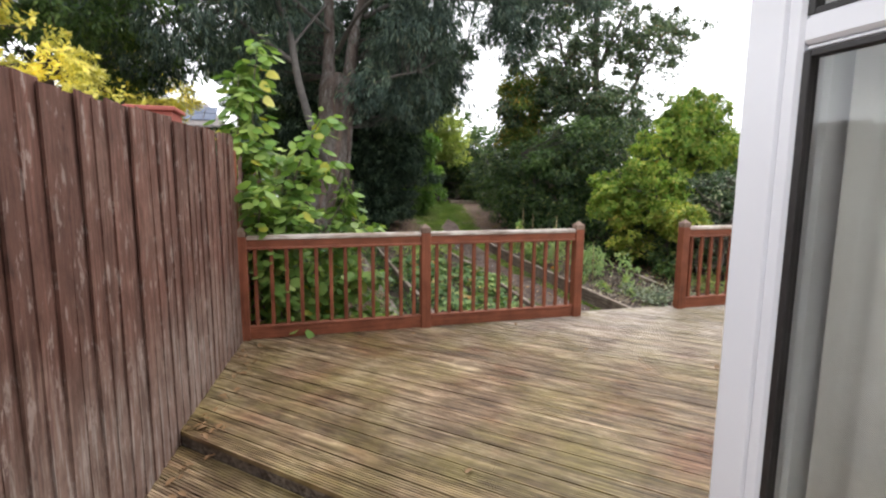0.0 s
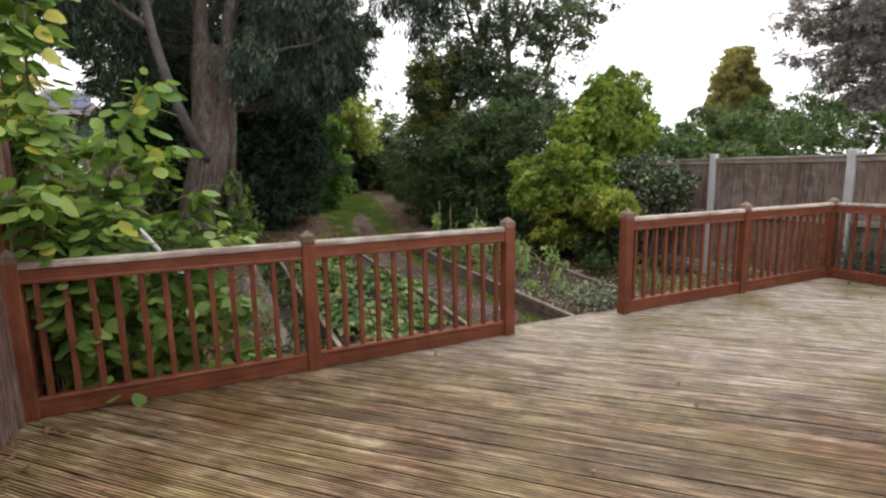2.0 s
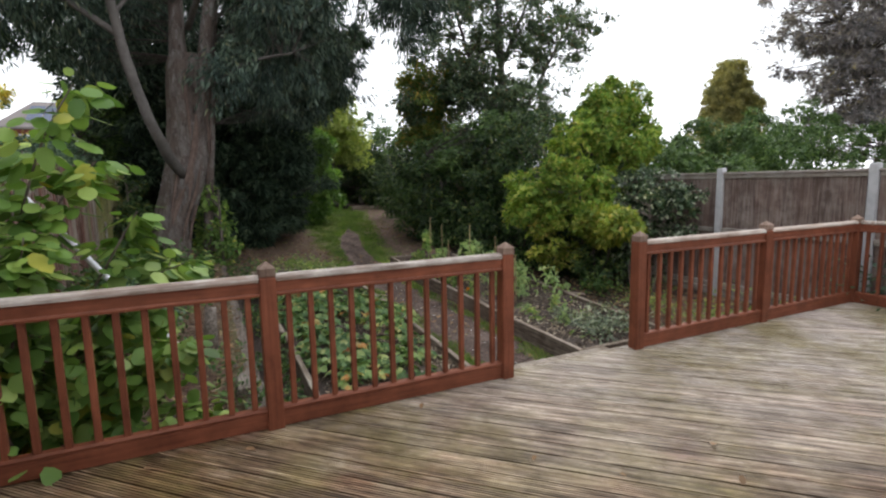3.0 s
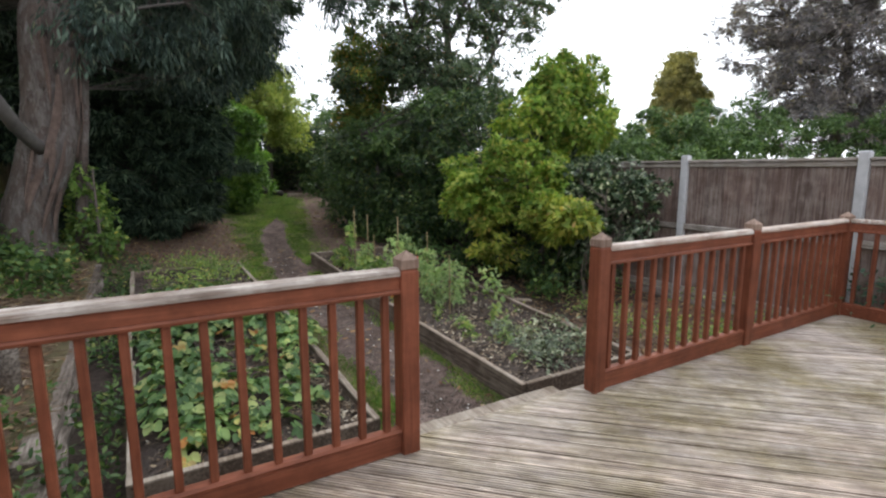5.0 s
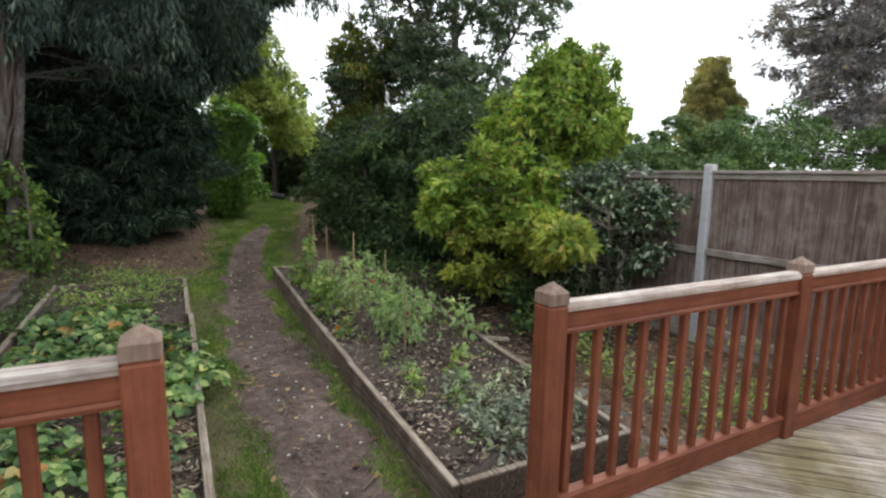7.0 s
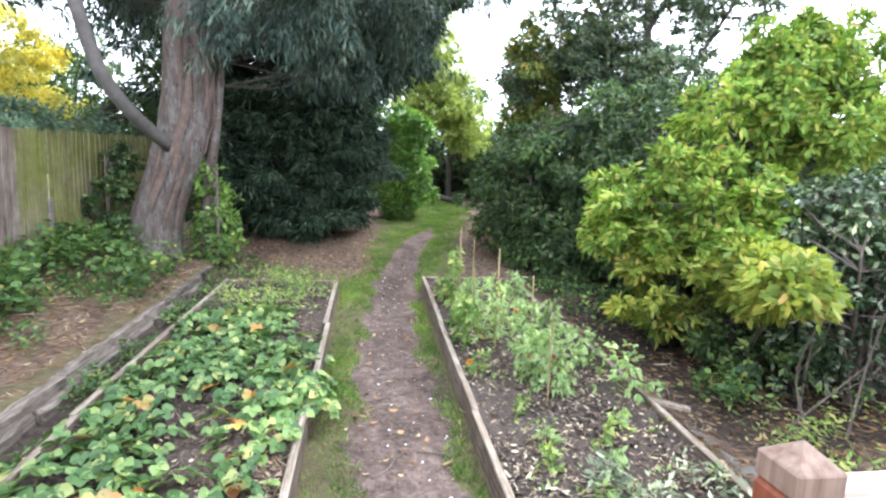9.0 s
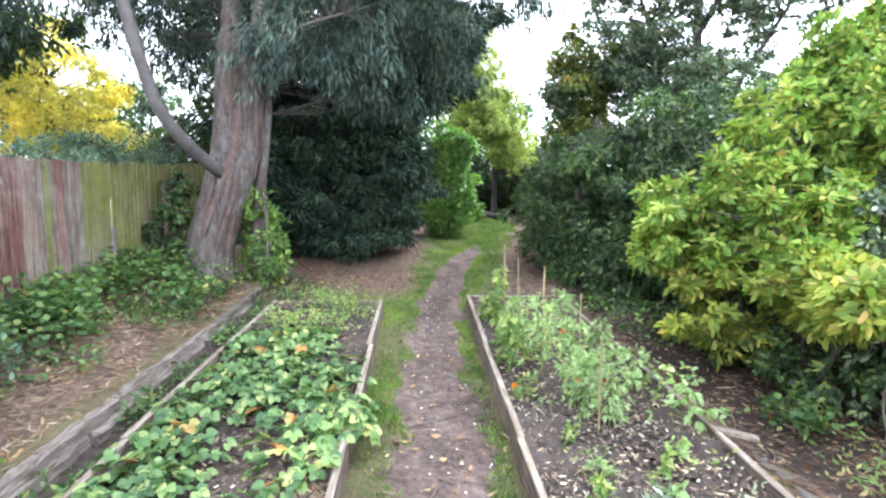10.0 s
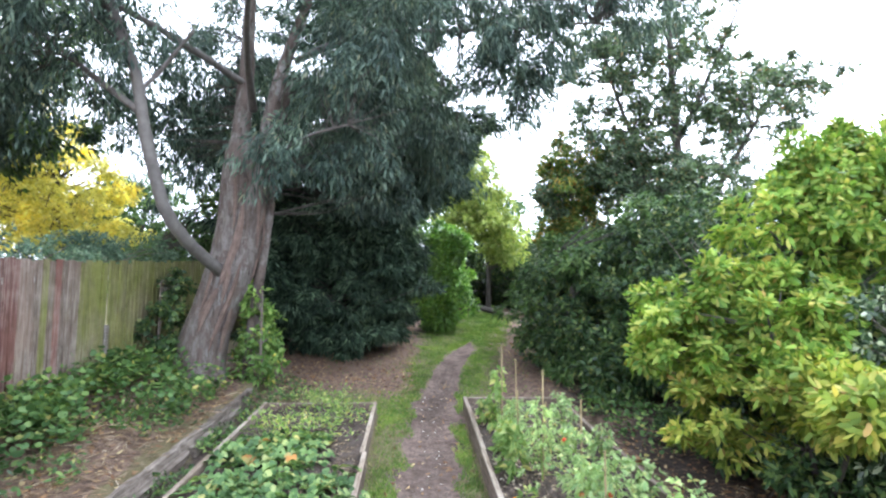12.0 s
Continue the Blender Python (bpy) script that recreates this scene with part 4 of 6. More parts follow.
# ---- trees and shrubs ----
def tree(name, label, category, at, stems, shells, size, per, k, leaf, mat, bark, seed, shape="blade", spread=0.8, droop=0.1, flat=0.65, up=0.2,
         inner=0.45, hollow=0.4, share=1.0, twig=0.012, group="", curl=0.15, fold=0.18, extra=None):
    """A tree or shrub: tapered trunk and limbs, branches out to clumps, and a crown of separate leaves."""
    rng = np.random.default_rng(seed)
    ob = thing(name, label, category, group, at=at)
    lines = []
    pieces = []
    for points, r0, r1, sides in stems:
        line = smooth_line(points, 4 * len(points))
        lines += list(line)
        pieces.append(tube(line, np.linspace(r0, r1, len(line)), sides, seed, 0.06))
    for p in pieces:
        part("trunk", p, bark, ob, smooth=True)
    cl = clumps(rng, shells, size, inner)
    crowns = [("crown", cl, mat)]
    if extra:
        crowns.append((extra[0], clumps(rng, extra[2], size, inner), extra[1]))
        cl = np.vstack([c for _, c, _ in crowns])
    if lines and share > 0:
        tw = twigs_to(rng, cl, lines, twig, share)
        if tw:
            tagged(part("branching", tw, LIMB if bark is BARK else bark, ob), kind="stuff")
    for title, cl, tint in crowns:
        tips, axes = sprigs(rng, cl, per, flat, up, hollow)
        base, way, side = rosettes(rng, tips, axes, k, spread, droop)
        n = len(base)
        base = base + way * rng.uniform(-0.3, 0.6, (n, 1)) * leaf[0]
        ln = leaf[0] * rng.uniform(0.65, 1.25, n)
        part(title, leaf_mesh(title, tint, base, way, side, ln, ln * leaf[1] / leaf[0], shape, fold, curl), tint, ob, "" if title == "crown" else "yellower foliage low on the bush")
    return ob


def ridged(line, radii, sides):
    """A trunk with a flared, lobed foot and long uneven ridges."""
    verts, faces = [], []
    for i, (c, r) in enumerate(zip(line, radii)):
        h = c[2] - line[0][2]
        for k in range(sides):
            w = 2 * math.pi * k / sides
            x, y = math.cos(w), math.sin(w)
            ridge = 0.1 * noise.noise(Vector((x * 1.4, y * 1.4, h * 0.6 + 3))) + 0.05 * noise.noise(Vector((x * 3.2, y * 3.2, h * 0.9 + 9))) + 0.035 * noise.noise(Vector((x * 7, y * 7, h * 3.4)))
            foot = 0.22 * math.exp(-h / 0.3) * (0.5 + 0.5 * math.sin(5 * w + 1.3))
            s = r * (1 + ridge + foot)
            verts.append((c[0] + s * x, c[1] + s * y, c[2]))
    n = len(line)
    for i in range(n - 1):
        for k in range(sides):
            q = (k + 1) % sides
            faces.append((i * sides + k, i * sides + q, (i + 1) * sides + q, (i + 1) * sides + k))
    faces.append(tuple((n - 1) * sides + k for k in range(sides)))
    return verts, faces


def build_eucalyptus():
    rng = np.random.default_rng(77)
    ob = thing("eucalyptus_tree", "large eucalyptus with peeling pinkish-grey bark and drooping grey-green leaves", "tree", at=(-3.57, 6.8, 0))
    main = smooth_line([(-3.88, 7.05, -0.05), (-3.76, 7.08, 0.7), (-3.52, 7.12, 1.5), (-3.39, 7.2, 2.2), (-3.34, 7.25, 3.2), (-3.3, 7.27, 3.75)], 80)
    radii = np.interp(np.linspace(0, 1, 80), [0, 0.1, 0.3, 0.65, 0.9, 1], [0.42, 0.36, 0.33, 0.345, 0.32, 0.26])
    part("trunk", ridged(main, radii, 64), BARK, ob, smooth=True)
    for k in range(11):
        a = radians(rng.uniform(-75, 15)) if k < 8 else radians(rng.uniform(-150, -80))
        z0, high = rng.uniform(0.5, 2.5), rng.uniform(0.5, 1.3)
        wide, verts, faces = rng.uniform(0.025, 0.06), [], []
        for i in range(9):
            f = i / 8
            c = main[int(np.clip((z0 + high * f) / 3.8 * 79, 0, 79))]
            lift = 0.365 + 0.05 * abs(f - 0.4) * rng.uniform(0.6, 1.4)
            for da, dr in ((-1, 0.0), (0, 0.014), (1, 0.0), (0, -0.012)):
                w = a + da * wide * (1 - 0.7 * abs(2 * f - 1) ** 2) / 0.34 + 0.1 * math.sin(3 * f + k)
                verts.append((c[0] + math.cos(w) * (lift + dr), c[1] + math.sin(w) * (lift + dr), c[2] + rng.uniform(-0.01, 0.01)))
        for i in range(8):
            for q in range(4):
                faces.append((4 * i + q, 4 * i + (q + 1) % 4, 4 * i + 4 + (q + 1) % 4, 4 * i + 4 + q))
        part("bark_strip", (verts, faces), STRIP, ob, "loose peeling strip of brown bark")
    limbs = [
        ([(-3.42, 7.20, 2.7), (-3.42, 7.25, 3.8), (-3.38, 7.30, 5.2), (-3.43, 7.40, 7.5)], 0.19, 0.06),
        ([(-3.2, 7.15, 2.5), (-3.02, 7.15, 3.6), (-2.82, 7.20, 4.8), (-2.43, 7.30, 6.2), (-2.13, 7.40, 8)], 0.15, 0.05),
        ([(-3.45, 6.95, 1.6), (-3.66, 6.5, 1.9), (-3.73, 6.1, 2.12), (-3.86, 5.85, 2.45), (-4.04, 5.8, 3.12), (-4.13, 5.75, 3.6), (-4.2, 5.68, 4.12), (-4.34, 5.6, 4.5), (-4.6, 5.6, 5.2)], 0.09, 0.06),
        ([(-3.2, 7.3, 0.1), (-3.1, 7.3, 1.3), (-2.98, 7.35, 2.4), (-2.89, 7.40, 3.6), (-2.73, 7.40, 4.8)], 0.09, 0.05),
        ([(-4.13, 5.75, 3.62), (-4.93, 5.90, 4.2), (-6.03, 5.90, 5.1)], 0.05, 0.025),
        ([(-4.17, 5.72, 3.9), (-4.0, 5.80, 4.15), (-3.53, 5.70, 4.7)], 0.035, 0.018),
        ([(-4.5, 5.6, 4.9), (-5.73, 5.50, 5.3), (-6.93, 5.30, 5.2)], 0.05, 0.02),
        ([(-2.63, 7.20, 5), (-1.53, 7.20, 5.5), (0.27, 7.10, 5.6), (2.07, 6.90, 5.7)], 0.06, 0.02),
        ([(-3.33, 7.30, 4.6), (-4.43, 5.90, 5), (-5.53, 4.50, 5)], 0.06, 0.02),
        ([(-3.23, 7.20, 4.2), (-2.93, 5.90, 4.6), (-2.53, 4.70, 4.8)], 0.06, 0.02),
        ([(-3.23, 7.20, 3), (-2.43, 6.50, 3.5), (-1.63, 6.20, 3.7)], 0.035, 0.015),
    ]
    allpts = []
    for k, (p, r0, r1) in enumerate(limbs):
        line = smooth_line(p, 14)
        allpts += line[4:]
        part("limb", tube(line, np.linspace(r0, r1, 14), 10, k, 0.05), BARK if k in (0, 1, 3) else GREY_BARK, ob, smooth=True)
    shells = [  # x, y, z, radii, number of clumps
        (-1.9, 8.4, 4.3, 0.9, 0.6, 1.0, 44), (-0.7, 8.6, 4.6, 0.8, 0.6, 0.9, 40), (-0.1, 9.2, 4.0, 0.55, 0.6, 0.75, 28), (-1.4, 8.9, 3.3, 0.8, 0.5, 0.5, 22),
        (-1.7, 6.9, 4.4, 1.05, 0.9, 1.3, 72), (-4.6, 8.3, 4.0, 0.7, 0.6, 0.6, 20), (-6.9, 7.2, 3.9, 0.7, 0.6, 0.6, 22), (-5.7, 8.6, 4.6, 0.8, 0.6, 0.45, 16), (-1.2, 6.5, 5.6, 1.6, 1.4, 1.4, 75), (0.6, 6.8, 5.6, 1.2, 1.0, 1.0, 40), (2.3, 6.8, 6.3, 1.5, 1.0, 0.8, 36),
        (-4.0, 8.2, 5.4, 1.3, 1.1, 1.3, 45), (-5.2, 6.0, 4.9, 1.3, 1.3, 1.1, 52), (-6.4, 5.6, 4.5, 1.3, 1.2, 1.1, 46), (-4.6, 4.8, 5.4, 1.4, 1.2, 1.0, 40),
        (-3.0, 6.6, 7.3, 2.3, 1.8, 1.5, 60), (-0.6, 7.0, 7.6, 2.0, 1.4, 1.4, 40), (-2.6, 4.9, 6.2, 1.2, 1.0, 0.8, 26), (-2.75, 6.5, 3.35, 0.35, 0.4, 0.3, 7),
        (-7.6, 6.5, 5.4, 1.6, 1.5, 1.4, 45), (-5.6, 8.2, 4.6, 1.5, 1.2, 1.6, 30), (-3.9, 8.2, 5.2, 1.2, 1.0, 2.0, 26), (0.7, 7.2, 4.8, 0.8, 0.7, 0.8, 32), (1.3, 7.2, 5.6, 1.0, 0.7, 0.6, 26), (1.6, 7.4, 7.6, 2.0, 1.4, 1.2, 50),
        # Last two shells: unseen high crown, added to shade the trunk and ground.
        (3.9, 7.0, 7.4, 1.5, 1.0, 0.9, 34), (-3.2, 7.4, 9.8, 3.0, 2.4, 1.6, 100), (-5.8, 7.2, 8.0, 2.2, 1.8, 1.4, 60),
    ]
    cl = clumps(rng, shells, 0.4, 0.2)
    tagged(part("branching", twigs_to(rng, cl, allpts, 0.006, 0.5), LIMB, ob), kind="stuff")
    tips, axes = sprigs(rng, cl, 15, 1.2, -0.6, 0.1)
    base, way, side = rosettes(rng, tips, axes, 8, 0.85, 0.95)
    n = len(base)
    base = base + rng.normal(0, 0.06, (n, 3))
    ln = rng.uniform(0.08, 0.17, n)
    part("crown", leaf_mesh("crown", EUC, base, way, side, ln, ln * 0.2, "blade", 0.1, 0.1), EUC, ob)


build_eucalyptus()

tree("conifer_tree", "dense dark conifer with drooping branches to the ground", "tree", (-2.2, 11.4, 0),
     [([(-2.2, 11.4, 0), (-2.1, 11.5, 3), (-2.0, 11.5, 7.5)], 0.2, 0.05, 8)],
     [(-2.5, 11.3, 1.3, 1.75, 1.6, 1.1, 90), (-2.6, 10.9, 0.45, 1.6, 1.2, 0.3, 34), (-1.9, 11.0, 2.5, 1.35, 1.5, 1.1, 80), (-2.8, 11.3, 3.6, 2.0, 1.6, 1.6, 105), (-0.4, 10.9, 3.8, 0.9, 0.8, 0.5, 24), (-0.1, 11.1, 4.7, 0.95, 0.9, 0.8, 40), (-0.95, 10.8, 2.2, 0.5, 0.7, 0.3, 10), (0.1, 11.2, 5.4, 0.8, 0.8, 0.5, 16), (-1.2, 11.4, 5.0, 1.6, 1.5, 1.5, 75),
      (-2.2, 11.5, 7.0, 2.2, 1.5, 1.8, 90), (-1.1, 11.0, 1.2, 0.55, 0.7, 0.6, 14), (-3.9, 10.6, 1.6, 1.0, 0.9, 1.4, 44), (-4.3, 11.2, 4.6, 1.4, 1.3, 1.8, 60), (-1.0, 11.6, 9.0, 1.8, 1.5, 1.5, 60)],
     0.5, 40, 10, (0.17, 0.03), YEW, LIMB, 5, spread=0.6, droop=0.4, flat=0.28, up=-0.1, inner=0.4, hollow=0.1, share=0.6, twig=0.014)
tree("conifer_tree", "dark conifer further along the boundary fence", "tree", (-4.6, 15, 0.2),
     [([(-4.6, 15, 0.1), (-4.6, 15, 8)], 0.2, 0.05, 8)],
     [(-4.6, 15, 2.2, 2.4, 1.8, 2.0, 80), (-4.6, 15, 5.5, 2.2, 1.8, 2.3, 80), (-2.6, 15.6, 4.2, 1.8, 1.5, 3.0, 70)], 0.7, 34, 8, (0.17, 0.055), YEW, LIMB, 6, spread=0.7, droop=0.4,
     flat=0.6, up=-0.1, inner=0.6, share=0.3)
tree("laurel_bush", "glossy bright green laurel beside the path", "bush", (0.5, 14.4, 0.15),
     [([(0.5, 14.4, 0.1), (0.5, 14.4, 1.4), (0.4, 14.3, 2.8)], 0.05, 0.02, 6)],
     [(0.45, 14.3, 1.3, 0.6, 0.65, 1.05, 50), (0.25, 14.3, 2.6, 0.5, 0.5, 0.8, 40), (0.05, 14.1, 0.9, 0.55, 0.55, 0.65, 30)], 0.28, 26, 7, (0.14, 0.056), LAUREL, LIMB, 7, "oval", 0.8, 0.15, 0.8, 0.4)
tree("pale_tree", "pale yellow-green tree beyond the conifers", "tree", (2.5, 20.4, 0.4),
     [([(2.6, 20.8, 0.3), (2.5, 20.6, 3), (1.8, 20.4, 6.5)], 0.14, 0.04, 7)],
     [(1.7, 20.2, 6.2, 1.0, 0.9, 1.5, 50), (2.4, 20.0, 4.4, 0.9, 0.8, 1.2, 44), (3.3, 20.2, 3.1, 0.9, 0.8, 0.9, 36), (1.2, 20.4, 4.4, 0.8, 0.8, 1.2, 30)], 0.5, 26, 7, (0.15, 0.06), PALE, LIMB, 8, "blade", 0.9, 0.4)
tree("background_shrub", "dark shrubs closing the far end of the path", "bush", (3.0, 23, 0.5),
     [([(3.0, 23, 0.3), (3.0, 23, 2)], 0.08, 0.03, 6)],
     [(2.6, 22.0, 1.2, 1.6, 0.9, 1.1, 80), (1.0, 22.4, 1.8, 1.6, 1.0, 1.7, 60), (4.6, 21.4, 1.7, 1.7, 1.2, 1.7, 70), (3.0, 22.6, 2.6, 2.2, 1.0, 1.0, 60), (4.4, 18.6, 1.2, 1.0, 1.2, 1.3, 46), (-2.4, 20, 2.2, 1.6, 1.4, 2.4, 50), (-0.6, 18.5, 1.4, 0.9, 1.2, 1.3, 40)], 0.5, 34, 7, (0.15, 0.065), DARK_SHRUB, LIMB, 9, "blade", 0.8, 0.2, inner=0.4)
tree("dark_shrub", "dense dark green shrub hanging over the path's edge", "bush", (2.4, 8.6, 0),
     [([(2.4, 8.6, -0.2), (2.3, 8.5, 1), (2.2, 8.5, 2)], 0.07, 0.03, 7), ([(2.8, 8.0, -0.2), (3.0, 7.9, 1), (3.2, 7.8, 2.2)], 0.07, 0.03, 7)],
     [(2.3, 8.9, 0.75, 0.75, 1.2, 0.75, 60), (2.2, 9.0, 1.7, 0.6, 0.8, 0.45, 26), (2.9, 7.5, 1.0, 0.8, 1.1, 0.75, 62), (3.1, 7.6, 1.9, 0.7, 0.7, 0.5, 30), (2.5, 6.7, 0.4, 0.6, 0.6, 0.5, 26), (3.6, 8.2, 2.2, 0.8, 0.9, 0.6, 30)],
     0.3, 26, 6, (0.1, 0.042), DARK_SHRUB, LIMB, 10, "blade", 0.9, 0.25, 0.7, 0.2, inner=0.3, hollow=0.2, share=0.8, twig=0.008)
tree("background_shrub", "shadowy shrubs crowding the path further on", "bush", (3.2, 13, 0.1),
     [([(3.2, 13, 0), (3.2, 13, 1.6)], 0.06, 0.03, 6)],
     [(3.2, 11.8, 1.3, 0.8, 1.3, 1.2, 46), (3.7, 14.5, 1.5, 0.8, 1.8, 1.4, 46), (4.4, 12.0, 1.6, 1.2, 1.0, 1.6, 46)], 0.4, 26, 6, (0.11, 0.045), DARK_SHRUB, LIMB, 36, "blade", 0.9, 0.2, inner=0.4, share=0.5)
tree("laurel_bush", "mid-green laurel shoots among the dark shrubs", "bush", (3.0, 9.8, 0),
     [([(3.0, 9.8, -0.1), (3.0, 9.8, 1.4), (3.0, 9.8, 3.0)], 0.05, 0.02, 6), ([(2.4, 9.6, -0.1), (2.2, 9.4, 1.4), (2.2, 9.2, 2.2)], 0.03, 0.012, 6)],
     [(2.7, 9.7, 2.35, 0.55, 0.6, 0.5, 24), (1.75, 9.9, 0.9, 0.45, 0.8, 0.7, 18), (3.5, 7.9, 2.7, 0.6, 0.6, 0.4, 16), (2.0, 7.9, 0.3, 0.3, 0.6, 0.4, 10), (2.3, 8.2, 1.9, 0.3, 0.4, 0.3, 8)], 0.26, 16, 6, (0.14, 0.045), HEDGE, LIMB, 27, "blade", 0.85, 0.3, twig=0.007)
tree("holly_bush", "dark green leafy bush behind the lime bush", "bush", (3.4, 6.6, 0),
     [([(3.4, 6.6, -0.2), (3.4, 6.6, 1.4), (3.3, 6.5, 2.6)], 0.04, 0.015, 6)],
     [(3.2, 6.5, 1.7, 0.6, 0.7, 0.7, 30), (3.5, 6.4, 2.6, 0.55, 0.6, 0.5, 22), (3.0, 6.3, 0.8, 0.5, 0.5, 0.6, 20)], 0.24, 18, 6, (0.09, 0.036), DARK_SHRUB, LIMB, 37, "blade", 0.9, 0.2, twig=0.007)
tree("hornbeam_tree", "young tree with leaves turning orange and green", "tree", (4.2, 12.2, 0.1),
     [([(4.2, 12.2, 0), (4.1, 12.2, 2.2), (4.0, 12.2, 5.0)], 0.09, 0.03, 7), ([(4.15, 12.2, 1.5), (3.5, 12.1, 3.0), (3.1, 12.1, 4.0)], 0.05, 0.02, 6)],
     [(3.2, 11.7, 3.8, 0.65, 0.7, 0.9, 56), (3.2, 11.6, 2.8, 0.7, 0.7, 0.6, 46), (2.95, 11.8, 4.7, 0.4, 0.5, 0.5, 18), (3.9, 11.8, 4.6, 0.5, 0.5, 0.6, 22)], 0.3, 24, 6, (0.1, 0.05), HORN, LIMB, 11, "blade", 0.9, 0.2)
tree("broadleaf_tree", "tall open evergreen tree with small dark leaves and bare twig ends", "tree", (6.2, 11.5, 0),
     [([(6.2, 11.5, 0), (6.1, 11.5, 3), (5.9, 11.5, 6), (5.8, 11.6, 9.5)], 0.17, 0.05, 9), ([(6.1, 11.5, 2.5), (7.2, 11.3, 4.5), (8.4, 11.2, 6.6)], 0.09, 0.03, 7),
      ([(6.0, 11.5, 3.4), (4.8, 11.4, 5.2), (4.0, 11.3, 7.2)], 0.08, 0.03, 7), ([(5.9, 11.5, 5.0), (7.0, 11.6, 7.2), (7.8, 11.6, 9.0)], 0.07, 0.02, 7)],
     [(5.6, 11.5, 7.4, 2.5, 1.6, 1.8, 50), (7.2, 11.4, 6.2, 2.1, 1.5, 1.7, 50), (4.6, 11.4, 5.6, 1.6, 1.4, 1.5, 52), (6.6, 11.4, 3.8, 2.2, 1.5, 1.4, 66), (5.6, 11.4, 2.4, 1.8, 1.5, 1.2, 52),
      (5.8, 11.5, 9.3, 1.9, 1.4, 1.0, 26), (8.7, 11.2, 6.4, 1.0, 1.0, 0.8, 18), (4.5, 11.2, 4.2, 0.9, 1.0, 1.2, 40), (2.6, 11.4, 3.6, 0.5, 0.6, 0.8, 12), (5.0, 9.4, 3.3, 1.0, 0.9, 1.1, 44), (4.0, 11.3, 7.2, 1.5, 1.3, 1.3, 30)],
     0.5, 36, 6, (0.095, 0.05), HOLLY, LIMB, 12, "blade", 0.95, 0.1, 0.6, 0.2, 0.15, 0.0, 1.0, 0.012)
tree("yellow_green_bush", "large lime and yellow leaved bush beside the raised bed", "bush", (2.7, 3.6, -0.3),
     [([(2.75, 3.5, -0.35), (2.6, 3.4, 0.4), (2.3, 3.4, 1.2)], 0.035, 0.015, 6), ([(2.85, 3.6, -0.35), (2.95, 3.7, 0.8), (3.2, 3.9, 2.2)], 0.035, 0.012, 6),
      ([(2.7, 3.4, -0.35), (2.55, 3.0, 0.2), (2.3, 2.6, 0.7), (2.1, 2.25, 0.8)], 0.025, 0.008, 6), ([(2.9, 3.5, -0.35), (3.1, 3.2, 0.3), (3.2, 3.0, 1.4)], 0.03, 0.012, 6)],
     [(1.95, 4.15, 1.05, 0.5, 0.5, 0.45, 44), (2.5, 3.8, 1.35, 0.6, 0.55, 0.45, 46),
      (3.05, 4.0, 2.1, 0.6, 0.5, 0.5, 48), (3.45, 4.1, 2.75, 0.52, 0.45, 0.42, 38), (3.98, 4.2, 2.75, 0.45, 0.45, 0.5, 32), (4.2, 4.1, 2.2, 0.42, 0.4, 0.42, 24), (3.6, 3.8, 2.05, 0.42, 0.45, 0.4, 24),
      (2.7, 3.5, 1.15, 0.4, 0.4, 0.35, 22), (2.5, 3.3, 1.0, 0.35, 0.35, 0.35, 24)],
     0.16, 17, 8, (0.088, 0.037), LIME, LIMB, 13, "oval", 1.0, 0.12, 0.8, 0.5, 0.55, 0.3, 0.3, 0.006,
     extra=("low_crown", LEMON, [(2.15, 3.85, 0.38, 0.4, 0.4, 0.36, 26), (2.34, 2.85, 0.7, 0.34, 0.36, 0.2, 22), (2.2, 2.55, 0.82, 0.26, 0.3, 0.14, 18), (2.06, 2.2, 0.82, 0.2, 0.16, 0.13, 14)]))
tree("camellia_bush", "dark bush with pale-edged leaves against the side fence", "bush", (3.35, 2.75, -0.3),
     [([(3.3, 2.8, -0.4), (3.35, 2.75, 0.4), (3.3, 2.7, 1.2)], 0.03, 0.012, 6), ([(3.4, 2.9, -0.4), (3.15, 2.7, 0.4), (3.0, 2.6, 1.0)], 0.025, 0.01, 6)],
     [(3.4, 2.6, 0.8, 0.34, 0.42, 0.5, 44), (3.15, 2.9, 0.35, 0.5, 0.5, 0.6, 40), (3.3, 2.8, 1.3, 0.34, 0.4, 0.3, 30), (3.1, 3.1, 1.1, 0.35, 0.35, 0.5, 30)], 0.16, 12, 5, (0.07, 0.034), CAMELLIA, TWIG, 14, "oval", 0.9, 0.15, share=0.9, twig=0.006)
tree("dark_shrub", "dark leafy undergrowth between the bush and the fence", "bush", (3.1, 4.9, -0.3),
     [([(3.1, 4.9, -0.35), (3.0, 4.8, 1.2)], 0.03, 0.012, 6), ([(3.3, 4.3, -0.35), (3.3, 4.2, 1.4)], 0.03, 0.012, 6)],
     [(3.0, 5.0, 0.9, 0.75, 0.8, 1.1, 55), (3.3, 4.2, 0.8, 0.45, 0.6, 1.0, 46), (3.3, 3.5, 0.7, 0.4, 0.5, 0.8, 44), (2.7, 4.0, 0.3, 0.5, 0.5, 0.5, 30), (3.55, 4.3, 1.7, 0.4, 0.5, 0.7, 36), (2.75, 3.3, 0.0, 0.4, 0.4, 0.35, 24), (3.2, 5.5, 2.0, 0.7, 0.8, 0.8, 34), (2.5, 4.6, 0.1, 0.5, 0.5, 0.4, 18)], 0.25, 22, 6, (0.08, 0.036), DARK_SHRUB, TWIG, 15, "blade", 0.9, 0.2, share=0.6, twig=0.008)
